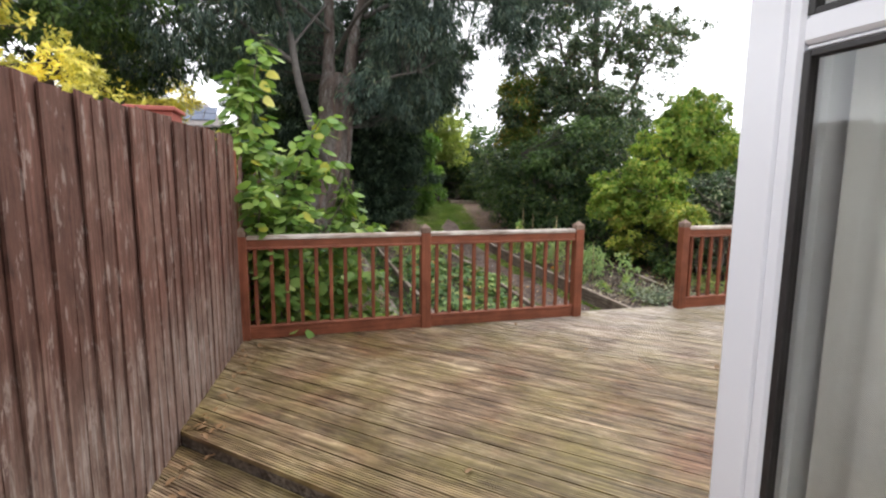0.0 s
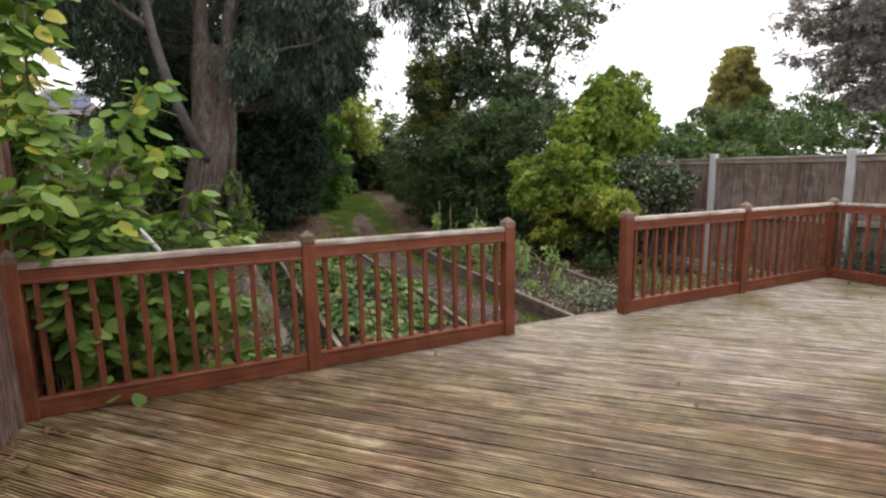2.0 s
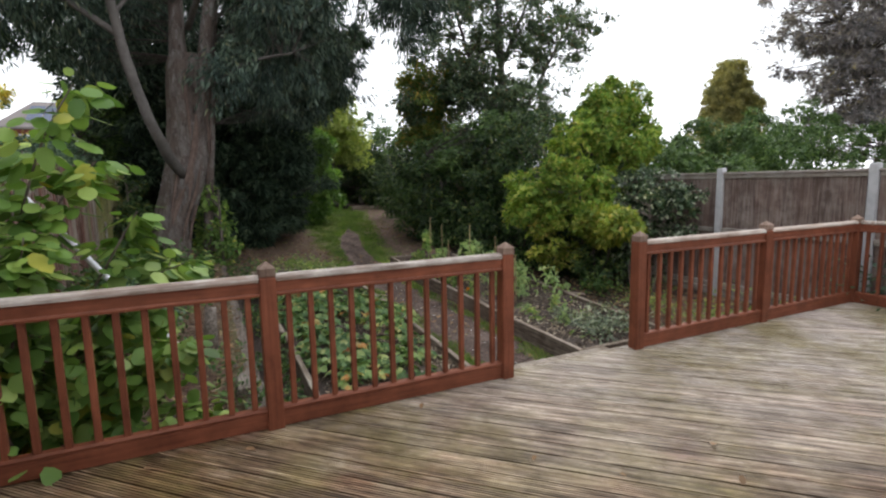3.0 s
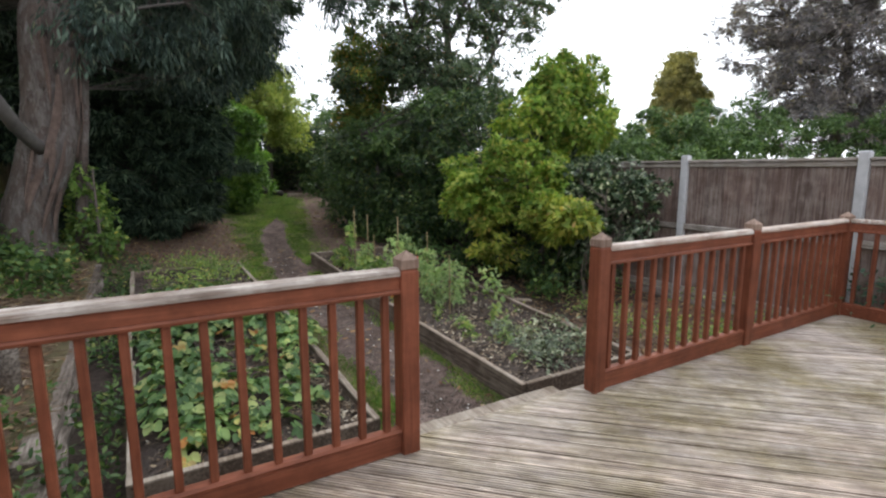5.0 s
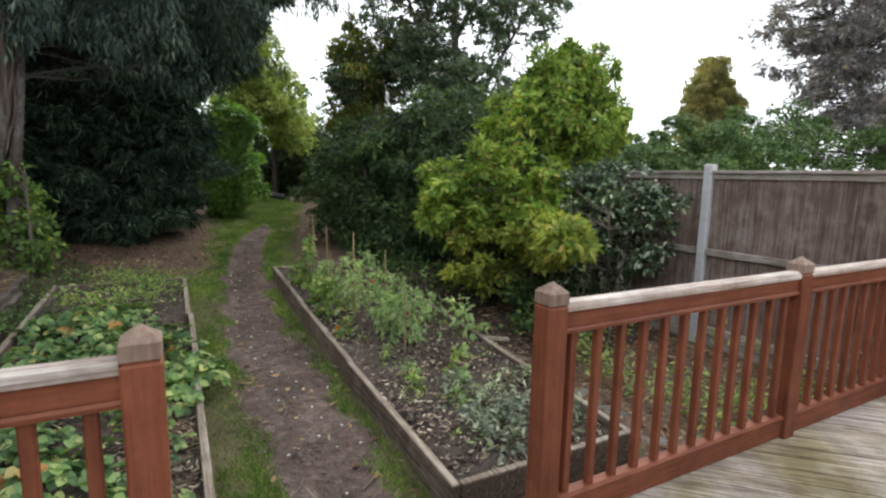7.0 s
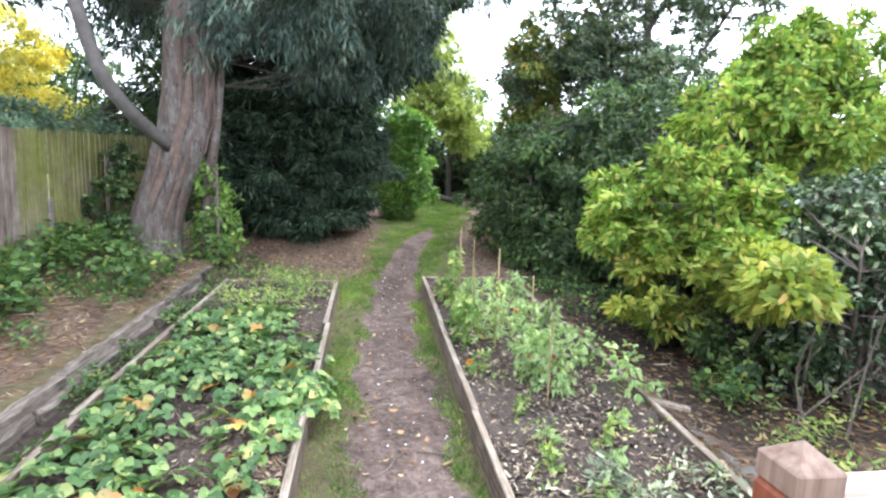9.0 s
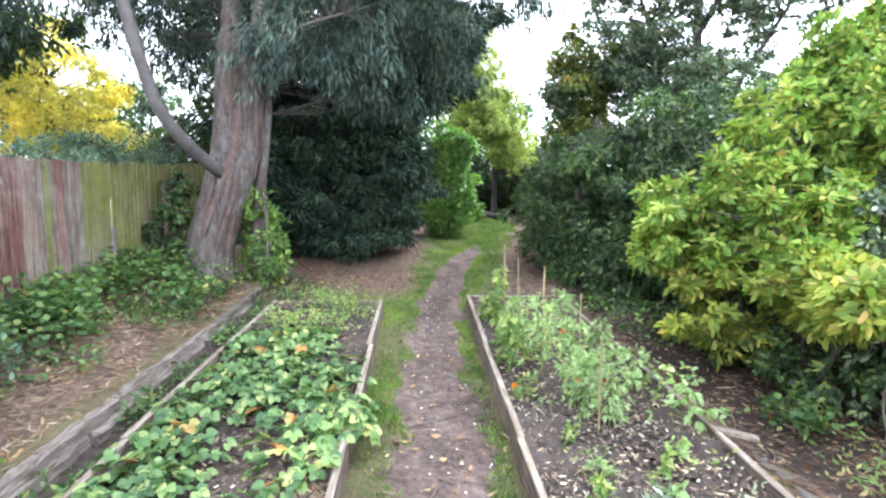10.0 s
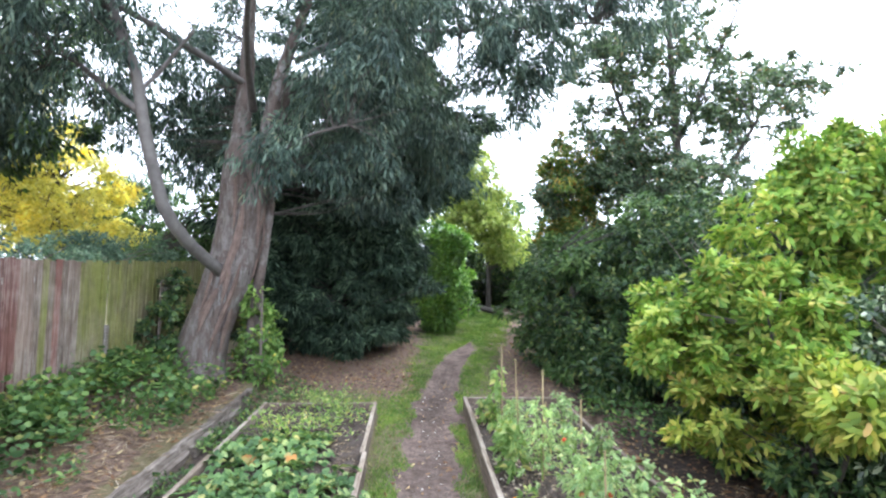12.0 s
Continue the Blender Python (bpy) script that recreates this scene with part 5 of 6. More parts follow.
tree("ivy_bush", "bright ivy-leaved growth at the foot of the big trunk", "bush", (-2.95, 7.1, 0),
     [([(-2.95, 7.1, 0), (-2.95, 7.1, 1.4)], 0.03, 0.012, 6)],
     [(-3.12, 7.35, 0.8, 0.22, 0.25, 0.5, 30), (-3.0, 7.3, 0.3, 0.34, 0.3, 0.24, 24), (-3.15, 7.3, 1.35, 0.12, 0.16, 0.25, 6)], 0.17, 9, 5, (0.085, 0.045), HAZEL, TWIG, 16, "oval", 0.9, 0.25, twig=0.005)
tree("ivy_bush", "dark ivy climbing the fence behind the trunk", "bush", (-4.3, 6.9, 0.1),
     [([(-4.35, 6.9, 0), (-4.35, 6.9, 1.5)], 0.02, 0.01, 5)],
     [(-4.3, 7.2, 0.9, 0.25, 0.5, 0.7, 34)], 0.14, 12, 6, (0.07, 0.045), DARK_SHRUB, TWIG, 17, "oval", 0.9, 0.3, twig=0.005)
tree("yellow_tree", "autumn tree with bright yellow leaves beyond the fence", "tree", (-8.4, 10.5, -0.2),
     [([(-8.4, 10.5, -0.3), (-8.35, 10.4, 1.6), (-8.2, 10.3, 3.6)], 0.12, 0.04, 7)],
     [(-8.1, 10.0, 3.4, 1.6, 1.5, 0.9, 85), (-8.9, 10.4, 4.7, 1.3, 1.0, 0.7, 30), (-8.0, 10.0, 2.6, 1.5, 1.4, 0.55, 46), (-9.6, 10.4, 3.0, 1.6, 1.5, 1.0, 46)], 0.36, 24, 6, (0.1, 0.045), YELLOW, LIMB, 18, "blade", 1.0, 0.15, 0.5, 0.1, 0.4, 0.3)
tree("yellow_tree", "yellow autumn tree beyond the fence near the deck", "tree", (-8.6, 3.2, -0.4),
     [([(-8.6, 3.2, -0.4), (-8.5, 3.2, 2.0), (-8.4, 3.2, 4.4)], 0.12, 0.04, 7)],
     [(-8.4, 3.2, 3.3, 1.5, 1.3, 1.1, 60), (-7.2, 3.6, 2.3, 1.0, 1.0, 0.7, 30)], 0.34, 20, 6, (0.1, 0.05), YELLOW, LIMB, 19, "blade", 1.0, 0.15, 0.6, 0.1, 0.4)
tree("dark_tree", "dark leafy tree beyond the old fence", "tree", (-8.8, 7.2, -0.2),
     [([(-8.8, 7.2, -0.3), (-8.8, 7.2, 3), (-8.6, 7.2, 7)], 0.2, 0.05, 8)],
     [(-8.6, 7.2, 5.6, 2.2, 1.8, 2.0, 80), (-7.4, 7.6, 4.2, 1.2, 1.2, 0.8, 34), (-10.5, 6.0, 4.6, 2.0, 1.8, 2.2, 66), (-7.6, 5.0, 4.6, 1.6, 1.4, 1.3, 50), (-9.5, 9.5, 7.0, 2.4, 2.0, 2.0, 70)], 0.5, 26, 7, (0.12, 0.05), HEDGE, LIMB, 20, "blade", 0.9, 0.25, share=0.6)
tree("pale_shrub", "pale green shrubs behind the old fence", "bush", (-6.2, 10.4, 0.1),
     [([(-6.2, 10.4, 0), (-6.2, 10.4, 2.2)], 0.05, 0.02, 6)],
     [(-6.0, 10.6, 1.7, 1.3, 1.0, 0.7, 46), (-5.4, 11.6, 1.9, 0.7, 0.8, 0.7, 26), (-6.6, 9.6, 1.8, 1.2, 0.8, 0.45, 26), (-5.0, 10.6, 2.6, 0.6, 0.6, 0.8, 34), (-4.9, 10.8, 3.3, 0.5, 0.5, 0.5, 18)], 0.34, 20, 6, (0.09, 0.045), HEDGE, LIMB, 28, "blade", 0.9, 0.2)
tree("pale_tree", "pale green tree in the garden beyond the old fence", "tree", (-11.6, 20, 0),
     [([(-11.6, 20, -0.2), (-11.5, 20, 2.5), (-11.4, 20, 5.0)], 0.14, 0.04, 7)],
     [(-11.7, 20, 4.2, 1.8, 1.2, 1.6, 60), (-12.8, 19.6, 3.0, 1.5, 1.0, 1.2, 40), (-11.0, 20, 2.6, 1.2, 1.0, 0.9, 36)], 0.5, 28, 7, (0.16, 0.065), HEDGE, LIMB, 38, "blade", 0.9, 0.2)
tree("hedge_shrub", "grey-green shrub spilling over the old fence", "bush", (-5.2, 5.4, 0),
     [([(-5.2, 5.4, -0.2), (-5.2, 5.4, 1.6)], 0.04, 0.02, 6)],
     [(-5.2, 4.6, 1.78, 0.5, 0.9, 0.28, 40), (-5.3, 6.6, 1.85, 0.5, 0.8, 0.26, 32), (-5.6, 8.6, 1.9, 0.6, 1.2, 0.4, 36)], 0.2, 16, 6, (0.06, 0.028), BLUEGREEN, TWIG, 21, "blade", 0.9, 0.2, share=0.5, twig=0.006)
tree("hedge", "leafy green hedge beyond the side fence", "hedge", (9, 7, 0),
     [([(9, 8, -0.3), (9, 8, 1.6)], 0.06, 0.03, 6)],
     [(8.4, 9.2, 1.3, 1.9, 1.2, 1.2, 60), (11.0, 9.0, 1.5, 2.0, 1.3, 1.1, 60), (13.5, 8.0, 1.2, 2.2, 1.4, 1.0, 50), (17, 8, 1.6, 3.0, 2.0, 1.6, 55), (15.5, 10.5, 2.1, 2.6, 1.5, 1.5, 60), (20.5, 10.5, 2.6, 3.2, 2.0, 1.9, 60), (23, 6.5, 2.2, 3.0, 2.0, 1.9, 50), (5.6, 6.2, 1.3, 0.9, 1.1, 1.0, 36)], 0.5, 40, 6, (0.13, 0.06), HEDGE, LIMB, 22, "blade", 0.9, 0.2, share=0)
tree("cone_tree", "tall bronze-green clipped cone conifer in the distance", "tree", (25, 16.8, 0),
     [([(25, 16.8, -0.2), (25, 16.8, 6)], 0.2, 0.05, 7)],
     [(25, 16.8, 3.2, 1.75, 1.75, 2.8, 260), (24.95, 16.8, 5.2, 1.3, 1.3, 2.3, 200), (24.9, 16.8, 6.6, 0.75, 0.75, 1.3, 90)], 0.34, 30, 7, (0.17, 0.075), BRONZE, LIMB, 23, "blade", 0.7, 0.0, 1.0, 0.8, 0.35, share=0)
tree("bare_tree", "large half-bare tree with purple-grey twigs and sparse leaves", "tree", (27, 9.5, 0),
     [([(27, 9.5, -0.3), (27, 9.5, 5), (27.2, 9.5, 10), (27, 9.5, 15)], 0.3, 0.08, 9), ([(27, 9.5, 3), (24.5, 10.5, 7), (23.0, 11.0, 9.5)], 0.15, 0.04, 7),
      ([(27, 9.5, 3), (29.5, 8, 7), (31, 7, 11)], 0.15, 0.04, 7), ([(27, 9.5, 6), (25.5, 9, 9), (25, 9, 13)], 0.12, 0.04, 7)],
     [(27, 9.5, 7.5, 4.2, 4.0, 4.2, 150), (26.5, 9.8, 12, 3.2, 3.2, 3.2, 90), (29.5, 7.5, 5.0, 3.4, 3.0, 3.0, 80), (25.5, 10.2, 4.2, 2.8, 2.6, 2.4, 60), (23.6, 11.2, 8.5, 2.4, 2.2, 2.6, 50)],
     0.85, 34, 8, (0.26, 0.045), PURPLE, LIMB, 24, "blade", 0.7, 0.1, 0.6, 0.1, 0.25, 0.1, 1.0, 0.03)
tree("background_trees", "belt of green trees beyond the gardens", "trees", (20, 32, 0),
     [([(14, 34, 0), (14, 34, 5)], 0.2, 0.06, 6), ([(24, 28, 0), (24, 28, 4)], 0.2, 0.06, 6), ([(-4, 34, 0), (-4, 34, 8)], 0.25, 0.08, 6)],
     [(13, 34, 3.0, 6, 3, 3.2, 90), (24, 30, 2.6, 6, 3, 2.8, 90), (34, 22, 2.5, 6, 4, 2.6, 80), (-4.2, 33, 4.6, 3.4, 3, 4.5, 80), (2, 36, 4, 7, 3, 4.2, 110), (40, 8, 3, 6, 6, 3.2, 70)],
     1.1, 26, 6, (0.32, 0.15), HEDGE, LIMB, 25, "blade", 0.9, 0.1, inner=0.6, share=0)


def build_hazel():
    """Tall shoots with large round leaves in the corner by the fence, leaning out over the railing."""
    rng = np.random.default_rng(31)
    ob = thing("hazel_bush", "leafy hazel with large round green leaves over the railing", "bush", at=(-4.2, 0.8, -0.4))
    shoots = [([(-4.3, 0.75, -0.4), (-4.4, 0.6, 0.9), (-4.5, 0.45, 1.9), (-4.42, 0.4, 2.65)], 40), ([(-4.3, 0.7, -0.4), (-4.5, 0.55, 0.9), (-4.62, 0.45, 1.7), (-4.6, 0.4, 2.35)], 28), ([(-4.2, 0.8, -0.4), (-4.25, 0.6, 0.9), (-4.08, 0.5, 1.6), (-3.86, 0.45, 2.02)], 24), ([(-4.25, 0.8, -0.4), (-4.2, 0.7, 0.8), (-4.05, 0.6, 1.3), (-3.8, 0.5, 1.6)], 20),
              ([(-4.2, 0.8, -0.4), (-4.0, 0.7, 0.6), (-3.8, 0.6, 1.0), (-3.62, 0.5, 1.3)], 15), ([(-4.3, 0.8, -0.4), (-4.5, 0.7, 0.7), (-4.55, 0.5, 1.3), (-4.5, 0.35, 1.75)], 24),
              ([(-4.2, 0.9, -0.4), (-4.0, 0.8, 0.4), (-3.7, 0.7, 0.8), (-3.4, 0.6, 0.95)], 26), ([(-4.3, 0.7, -0.4), (-4.3, 0.45, 0.3), (-4.2, 0.3, 0.8), (-4.1, 0.2, 1.2)], 26),
              ([(-4.1, 0.7, -0.4), (-3.85, 0.5, 0.1), (-3.6, 0.4, 0.4), (-3.4, 0.3, 0.5)], 30), ([(-4.3, 0.6, -0.4), (-4.3, 0.3, 0.1), (-4.35, 0.2, 0.5), (-4.45, 0.15, 0.85)], 26),
              ([(-4.0, 0.8, -0.4), (-3.8, 0.9, 0.2), (-3.6, 1.0, 0.6), (-3.5, 1.1, 0.9)], 26), ([(-4.4, 0.9, -0.4), (-4.4, 1.0, 0.8), (-4.35, 1.1, 1.4), (-4.3, 1.2, 1.7)], 16),
              ([(-4.2, 0.6, -0.4), (-4.0, 0.35, -0.1), (-3.7, 0.25, 0.05), (-3.3, 0.25, 0.1)], 30), ([(-4.4, 0.5, -0.4), (-4.5, 0.3, 0.6), (-4.45, 0.1, 1.1), (-4.4, -0.05, 1.35)], 22)]
    pieces, base, axes = [], [], []
    for p, n in shoots:
        line = np.array(smooth_line(p, 14))
        pieces.append(tube(line, np.linspace(0.014, 0.004, 14), 6))
        for i in range(n):
            f = 0.18 + 0.82 * (i + rng.random()) / n
            q = line[0] * 0 + np.array([np.interp(f * 13, np.arange(14), line[:, a]) for a in range(3)])
            base.append(q)
            axes.append(rng.normal(size=3) * (1, 1, 0.35))
    base, axes = np.array(base), unit(np.array(axes))
    base, axes = np.repeat(base, 8, 0), np.repeat(axes, 8, 0)
    low = np.array((-4.05, 0.45, 0.2)) + unit(rng.normal(size=(420, 3))) * rng.random((420, 1)) ** 0.5 * np.array((0.62, 0.34, 0.5))
    base, axes = np.vstack([base, low]), np.vstack([axes, unit(rng.normal(size=(420, 3)))])
    m = len(base)
    axes = unit(axes + rng.normal(0, 0.8, (m, 3)))
    axes[:, 2] *= 0.4
    base = base + axes * rng.uniform(0.02, 0.2, (m, 1))
    way = unit(axes + np.array((0, -0.15, -0.25)))
    side = unit(np.cross(way, np.array((0, 0, 1.0)) + rng.normal(0, 0.35, (m, 3))))
    ln = rng.uniform(0.06, 0.13, m)
    for p in pieces:
        part("stem", p, TWIG, ob)
    tip = np.array([(-4.36, 0.36, 2.36), (-4.42, 0.4, 2.28), (-4.4, 0.38, 2.14)])
    part("yellow_leaf", leaf_mesh("yellow_leaf", YELLOW, tip, unit(np.array([(1.0, -0.3, -0.1), (0.8, -0.5, -0.4), (0.9, -0.4, -0.3)])), unit(np.array([(0.3, 0.6, 0.9), (0.3, 0.5, 0.8), (0.2, 0.5, 0.9)])), 0.12, 0.1, "round", 0.12, 0.25), YELLOW, ob, "yellowing leaves at the tip")
    part("leaves", leaf_mesh("leaves", HAZEL, base, way, side, ln, ln * 0.82, "round", 0.12, 0.25), HAZEL, ob)


build_hazel()


# ---- plants in the beds ----
def patch(name, label, category, mat, places, height, k, leaf, shape, seed, spread=0.9, droop=0.1, lift=0.12, curl=0.2, stalk=True):
    """Low plants that nobody could count: rosettes of leaves on stalks over a stretch of ground."""
    rng = np.random.default_rng(seed)
    n = len(places)
    tips = np.column_stack([places, rise(places[:, 0], places[:, 1]) + lift + height * rng.uniform(0.35, 1.0, n)])
    axes = unit(rng.normal(0, 0.35, (n, 3)) + np.array((0, 0, 1.0)))
    base, way, side = rosettes(rng, tips, axes, k, spread, droop)
    base = base + way * leaf[0] * rng.uniform(0.0, 0.7, (len(base), 1)) + rng.normal(0, height * 0.2, base.shape)
    ln = leaf[0] * rng.uniform(0.6, 1.25, len(base))
    return tagged(part(name, leaf_mesh(name, mat, base, way, side, ln, ln * leaf[1] / leaf[0], shape, 0.15, curl), mat, None), label, category, kind="stuff")


def scatter(rng, x0, x1, y0, y1, n, clump=None):
    p = np.column_stack([rng.uniform(x0, x1, n), rng.uniform(y0, y1, n)])
    if clump:
        keep = np.sin(p[:, 0] * clump + 1.7) + np.sin(p[:, 1] * clump * 0.8) + np.sin((p[:, 0] + p[:, 1]) * clump * 1.3) + rng.normal(0, 0.6, n) > 0.1
        p = p[keep]
    return p


rs = np.random.default_rng(50)
def strawberries(name, label, mat, crowns, leaves, seed):
    """Trifoliate leaves on arching stalks round each crown."""
    rng = np.random.default_rng(seed)
    n = len(crowns) * leaves
    c = np.repeat(crowns, leaves, 0)
    foot = np.column_stack([c, rise(c[:, 0], c[:, 1]) + 0.12])
    w = rng.uniform(0, 2 * math.pi, n)
    reach = rng.uniform(0.02, 0.17, n)
    out = np.column_stack([np.cos(w), np.sin(w), np.zeros(n)])
    tip = foot + out * reach[:, None] + np.array((0, 0, 1.0)) * (0.15 - 0.45 * reach + rng.uniform(-0.06, 0.03, n))[:, None]
    up = unit(np.array((0, 0, 1.0)) + 0.45 * out + rng.normal(0, 0.2, (n, 3)))
    ahead = unit(out - up * np.sum(out * up, 1)[:, None])
    across = np.cross(up, ahead)
    size = rng.uniform(0.045, 0.08, n)
    base, way, side, ln = [], [], [], []
    for a in (-1.25, 0.0, 1.25):
        d = ahead * math.cos(a) + across * math.sin(a)
        base.append(tip + d * 0.004)
        way.append(unit(d + up * 0.12))
        side.append(unit(np.cross(up, d)))
        ln.append(size)
    base, way, side, ln = np.vstack(base), np.vstack(way), np.vstack(side), np.concatenate(ln)
    ob = part(name, leaf_mesh(name, mat, base, way, side, ln, ln * 0.9, "round", 0.16, 0.22), mat, None)
    return tagged(ob, label, "plants", kind="stuff")


rows = scatter(rs, -2.44, -1.22, 0.95, 4.8, 200)
bald = np.exp(-(((rows[:, 0] + 1.35) / 0.3) ** 2 + ((rows[:, 1] - 1.25) / 0.7) ** 2)) + np.exp(-(((rows[:, 0] + 1.75) / 0.22) ** 2 + ((rows[:, 1] - 2.5) / 0.3) ** 2)) + np.exp(-(((rows[:, 0] + 1.4) / 0.3) ** 2 + ((rows[:, 1] - 4.3) / 0.5) ** 2))
rows = np.vstack([rows[rs.random(len(rows)) > 0.9 * bald], scatter(rs, -1.25, -1.06, 2.6, 3.4, 9)])
strawberries("strawberry_plants", "spreading strawberry plants over straw and soil", BERRY, rows, 7, 51)
strawberries("turning_strawberry_leaves", "strawberry leaves turning orange and red", TURNED, rows[::7], 2, 61)
patch("herb_plants", "pale feathery herbs at the far end of the bed", "plants", FRESH, scatter(rs, -2.42, -1.25, 4.5, 6.05, 190, 4), 0.22, 14, (0.07, 0.022), "blade", 52, 0.8, 0.1, 0.14)
patch("bramble_plants", "brambles and nettles over the bank by the fence", "plants", WEED,
      np.vstack([scatter(rs, -4.5, -3.7, 3.2, 6.8, 300, 4.2), scatter(rs, -4.3, -3.2, 4.9, 6.4, 110, 5.5), scatter(rs, -4.55, -4.0, 1.6, 6.0, 190), scatter(rs, -4.5, -3.6, 1.2, 3.0, 180, 4.3), scatter(rs, -4.4, -3.75, 2.3, 4.4, 110)]), 0.34, 10, (0.085, 0.058), "oval", 53, 0.95, 0.15, 0.0)
patch("weeds", "small weeds beside the beds", "plants", WEED, np.vstack([scatter(rs, -3.9, -3.15, 1.5, 5.2, 150, 5.0), scatter(rs, -3.9, -3.15, 4.4, 6.6, 150), scatter(rs, -2.92, -2.6, 0.8, 6.4, 260, 5.0), scatter(rs, -3.4, -2.6, 0.5, 2.2, 90), scatter(rs, -3.0, -2.3, 6.3, 7.8, 60)]),
      0.12, 8, (0.06, 0.028), "oval", 54, 0.9, 0.1, 0.0)
patch("blue_weeds", "blue-green leafy plant at the bank's foot", "plants", BLUEGREEN, scatter(rs, -4.2, -3.55, 2.3, 3.2, 120), 0.36, 9, (0.07, 0.03), "oval", 55, 0.8, 0.1, 0.05)
patch("sage_plants", "grey-green wilted sage along the bed's near end", "plants", SAGE, np.vstack([scatter(rs, 0.2, 1.28, 1.15, 1.75, 300, 9.0), scatter(rs, 0.3, 1.3, 0.85, 1.2, 50)]), 0.15, 9, (0.07, 0.024), "blade", 56, 0.9, 0.25, 0.12)
patch("seedlings", "scattered young green seedlings in the soil", "plants", FRESH, scatter(rs, 0.1, 1.3, 0.9, 5.8, 46), 0.08, 7, (0.06, 0.02), "blade", 57, 1.0, 0.05, 0.13)
patch("undergrowth", "low green undergrowth in front of the side fence", "plants", FRESH, np.vstack([scatter(rs, 1.9, 3.7, 0.35, 2.2, 330, 3), scatter(rs, 2.0, 3.2, 2.0, 2.7, 30)]), 0.26, 9, (0.065, 0.022), "blade", 58, 0.8, 0.25, 0.0)
patch("ground_ivy", "round-leaved ivy under the bush", "plants", WEED, np.vstack([scatter(rs, 2.0, 2.35, 2.65, 3.05, 34), scatter(rs, 1.6, 2.6, 4.4, 6.6, 120)]), 0.22, 8, (0.052, 0.046), "round", 59, 0.9, 0.2, 0.0)


def plant(name, label, category, x, y, height, mat, leaf, seed, shape="blade", width=0.2, layers=9, per=7, droop=0.15, group="", fruit=0, up=0.35, k=5):
    """One upright plant: stem, leafy side shoots, perhaps fruit."""
    rng = np.random.default_rng(seed)
    z = float(rise(x, y)) + 0.11
    ob = thing(name, label, category, group, at=(x, y, z))
    top = np.array((x + rng.normal(0, 0.05), y + rng.normal(0, 0.05), z + height))
    foot = np.array((x, y, z - 0.02))
    pieces = [tube([foot, (foot + top) / 2 + rng.normal(0, 0.02, 3), top], [0.008, 0.006, 0.003], 5)]
    tips, axes = [], []
    for i in range(layers):
        f = 0.15 + 0.85 * i / max(layers - 1, 1)
        q = foot + (top - foot) * f
        for j in range(per):
            d = unit(rng.normal(size=3) * (1, 1, 0.2) + np.array((0, 0, up)))
            r = width * (1.15 - 0.6 * f) * rng.uniform(0.3, 1.0)
            tips.append(q + d * r)
            axes.append(d)
            if j < 3:
                pieces.append(tube([q, q + d * r], [0.003, 0.0015], 3))
    part("stem", joined(pieces), FRESH if mat is not SAGE else TWIG, ob)
    base, way, side = rosettes(rng, np.array(tips), np.array(axes), k, 0.75, droop)
    ln = leaf[0] * rng.uniform(0.6, 1.3, len(base))
    part("leaves", leaf_mesh("leaves", mat, base, way, side, ln, ln * leaf[1] / leaf[0], shape, 0.15, 0.3), mat, ob)
    for i in range(fruit):
        bm = bmesh.new()
        bmesh.ops.create_icosphere(bm, subdivisions=2, radius=0.02, matrix=Matrix.Translation(tips[int(rng.integers(len(tips)))]))
        part("fruit", bm, FRUIT, ob, smooth=True)
    return ob


for i, (x, y, h, w) in enumerate(((0.46, 3.75, 0.66, 0.2), (0.62, 3.35, 0.6, 0.2), (0.74, 2.85, 0.5, 0.18), (0.72, 4.2, 0.6, 0.2), (0.34, 4.6, 0.45, 0.17), (0.6, 3.0, 0.42, 0.18))):
    plant("tomato_plant", "tall straggling tomato plant tied to canes", "plant", x, y, h, FEATHER, (0.05, 0.017), 100 + i, "blade", w, 12, 9, 0.3,
          "tomato plants in the bed", fruit=1 if i in (1, 2, 5) else 0, k=8)
for i, (x, y, h, w) in enumerate(((0.3, 4.95, 0.7, 0.12), (0.22, 3.9, 0.4, 0.13), (0.25, 5.3, 0.3, 0.15), (0.3, 4.4, 0.28, 0.15))):
    plant("pepper_plant", "yellowing pepper plant with broad leaves", "plant", x, y, h, FRESH, (0.085, 0.04), 120 + i, "oval", w, 7, 5, 0.45, "pepper plants in the bed")
for i, (x, y, h, w) in enumerate(((1.22, 3.35, 0.3, 0.22), (1.32, 2.75, 0.34, 0.28), (1.15, 4.2, 0.3, 0.2))):
    plant("potato_plant", "spreading blue-green potato plant at the bed's edge", "plant", x, y, h, FEATHER, (0.055, 0.026), 140 + i, "oval", w, 6, 9, 0.2, "potato plants in the bed")
for i, (x, y, h) in enumerate(((0.46, 2.15, 0.16), (0.72, 2.1, 0.22), (0.7, 1.85, 0.2), (0.34, 1.9, 0.17), (0.95, 2.35, 0.14), (0.3, 2.55, 0.16), (0.55, 1.55, 0.15))):
    plant("young_plant", "small pale green leafy plant in the soil", "plant", x, y, h * 0.75, FRESH if i % 2 else FEATHER, (0.06, 0.022), 160 + i, "oval", 0.075, 4, 4, 0.1, "young plants in the bed", up=0.7, k=4)


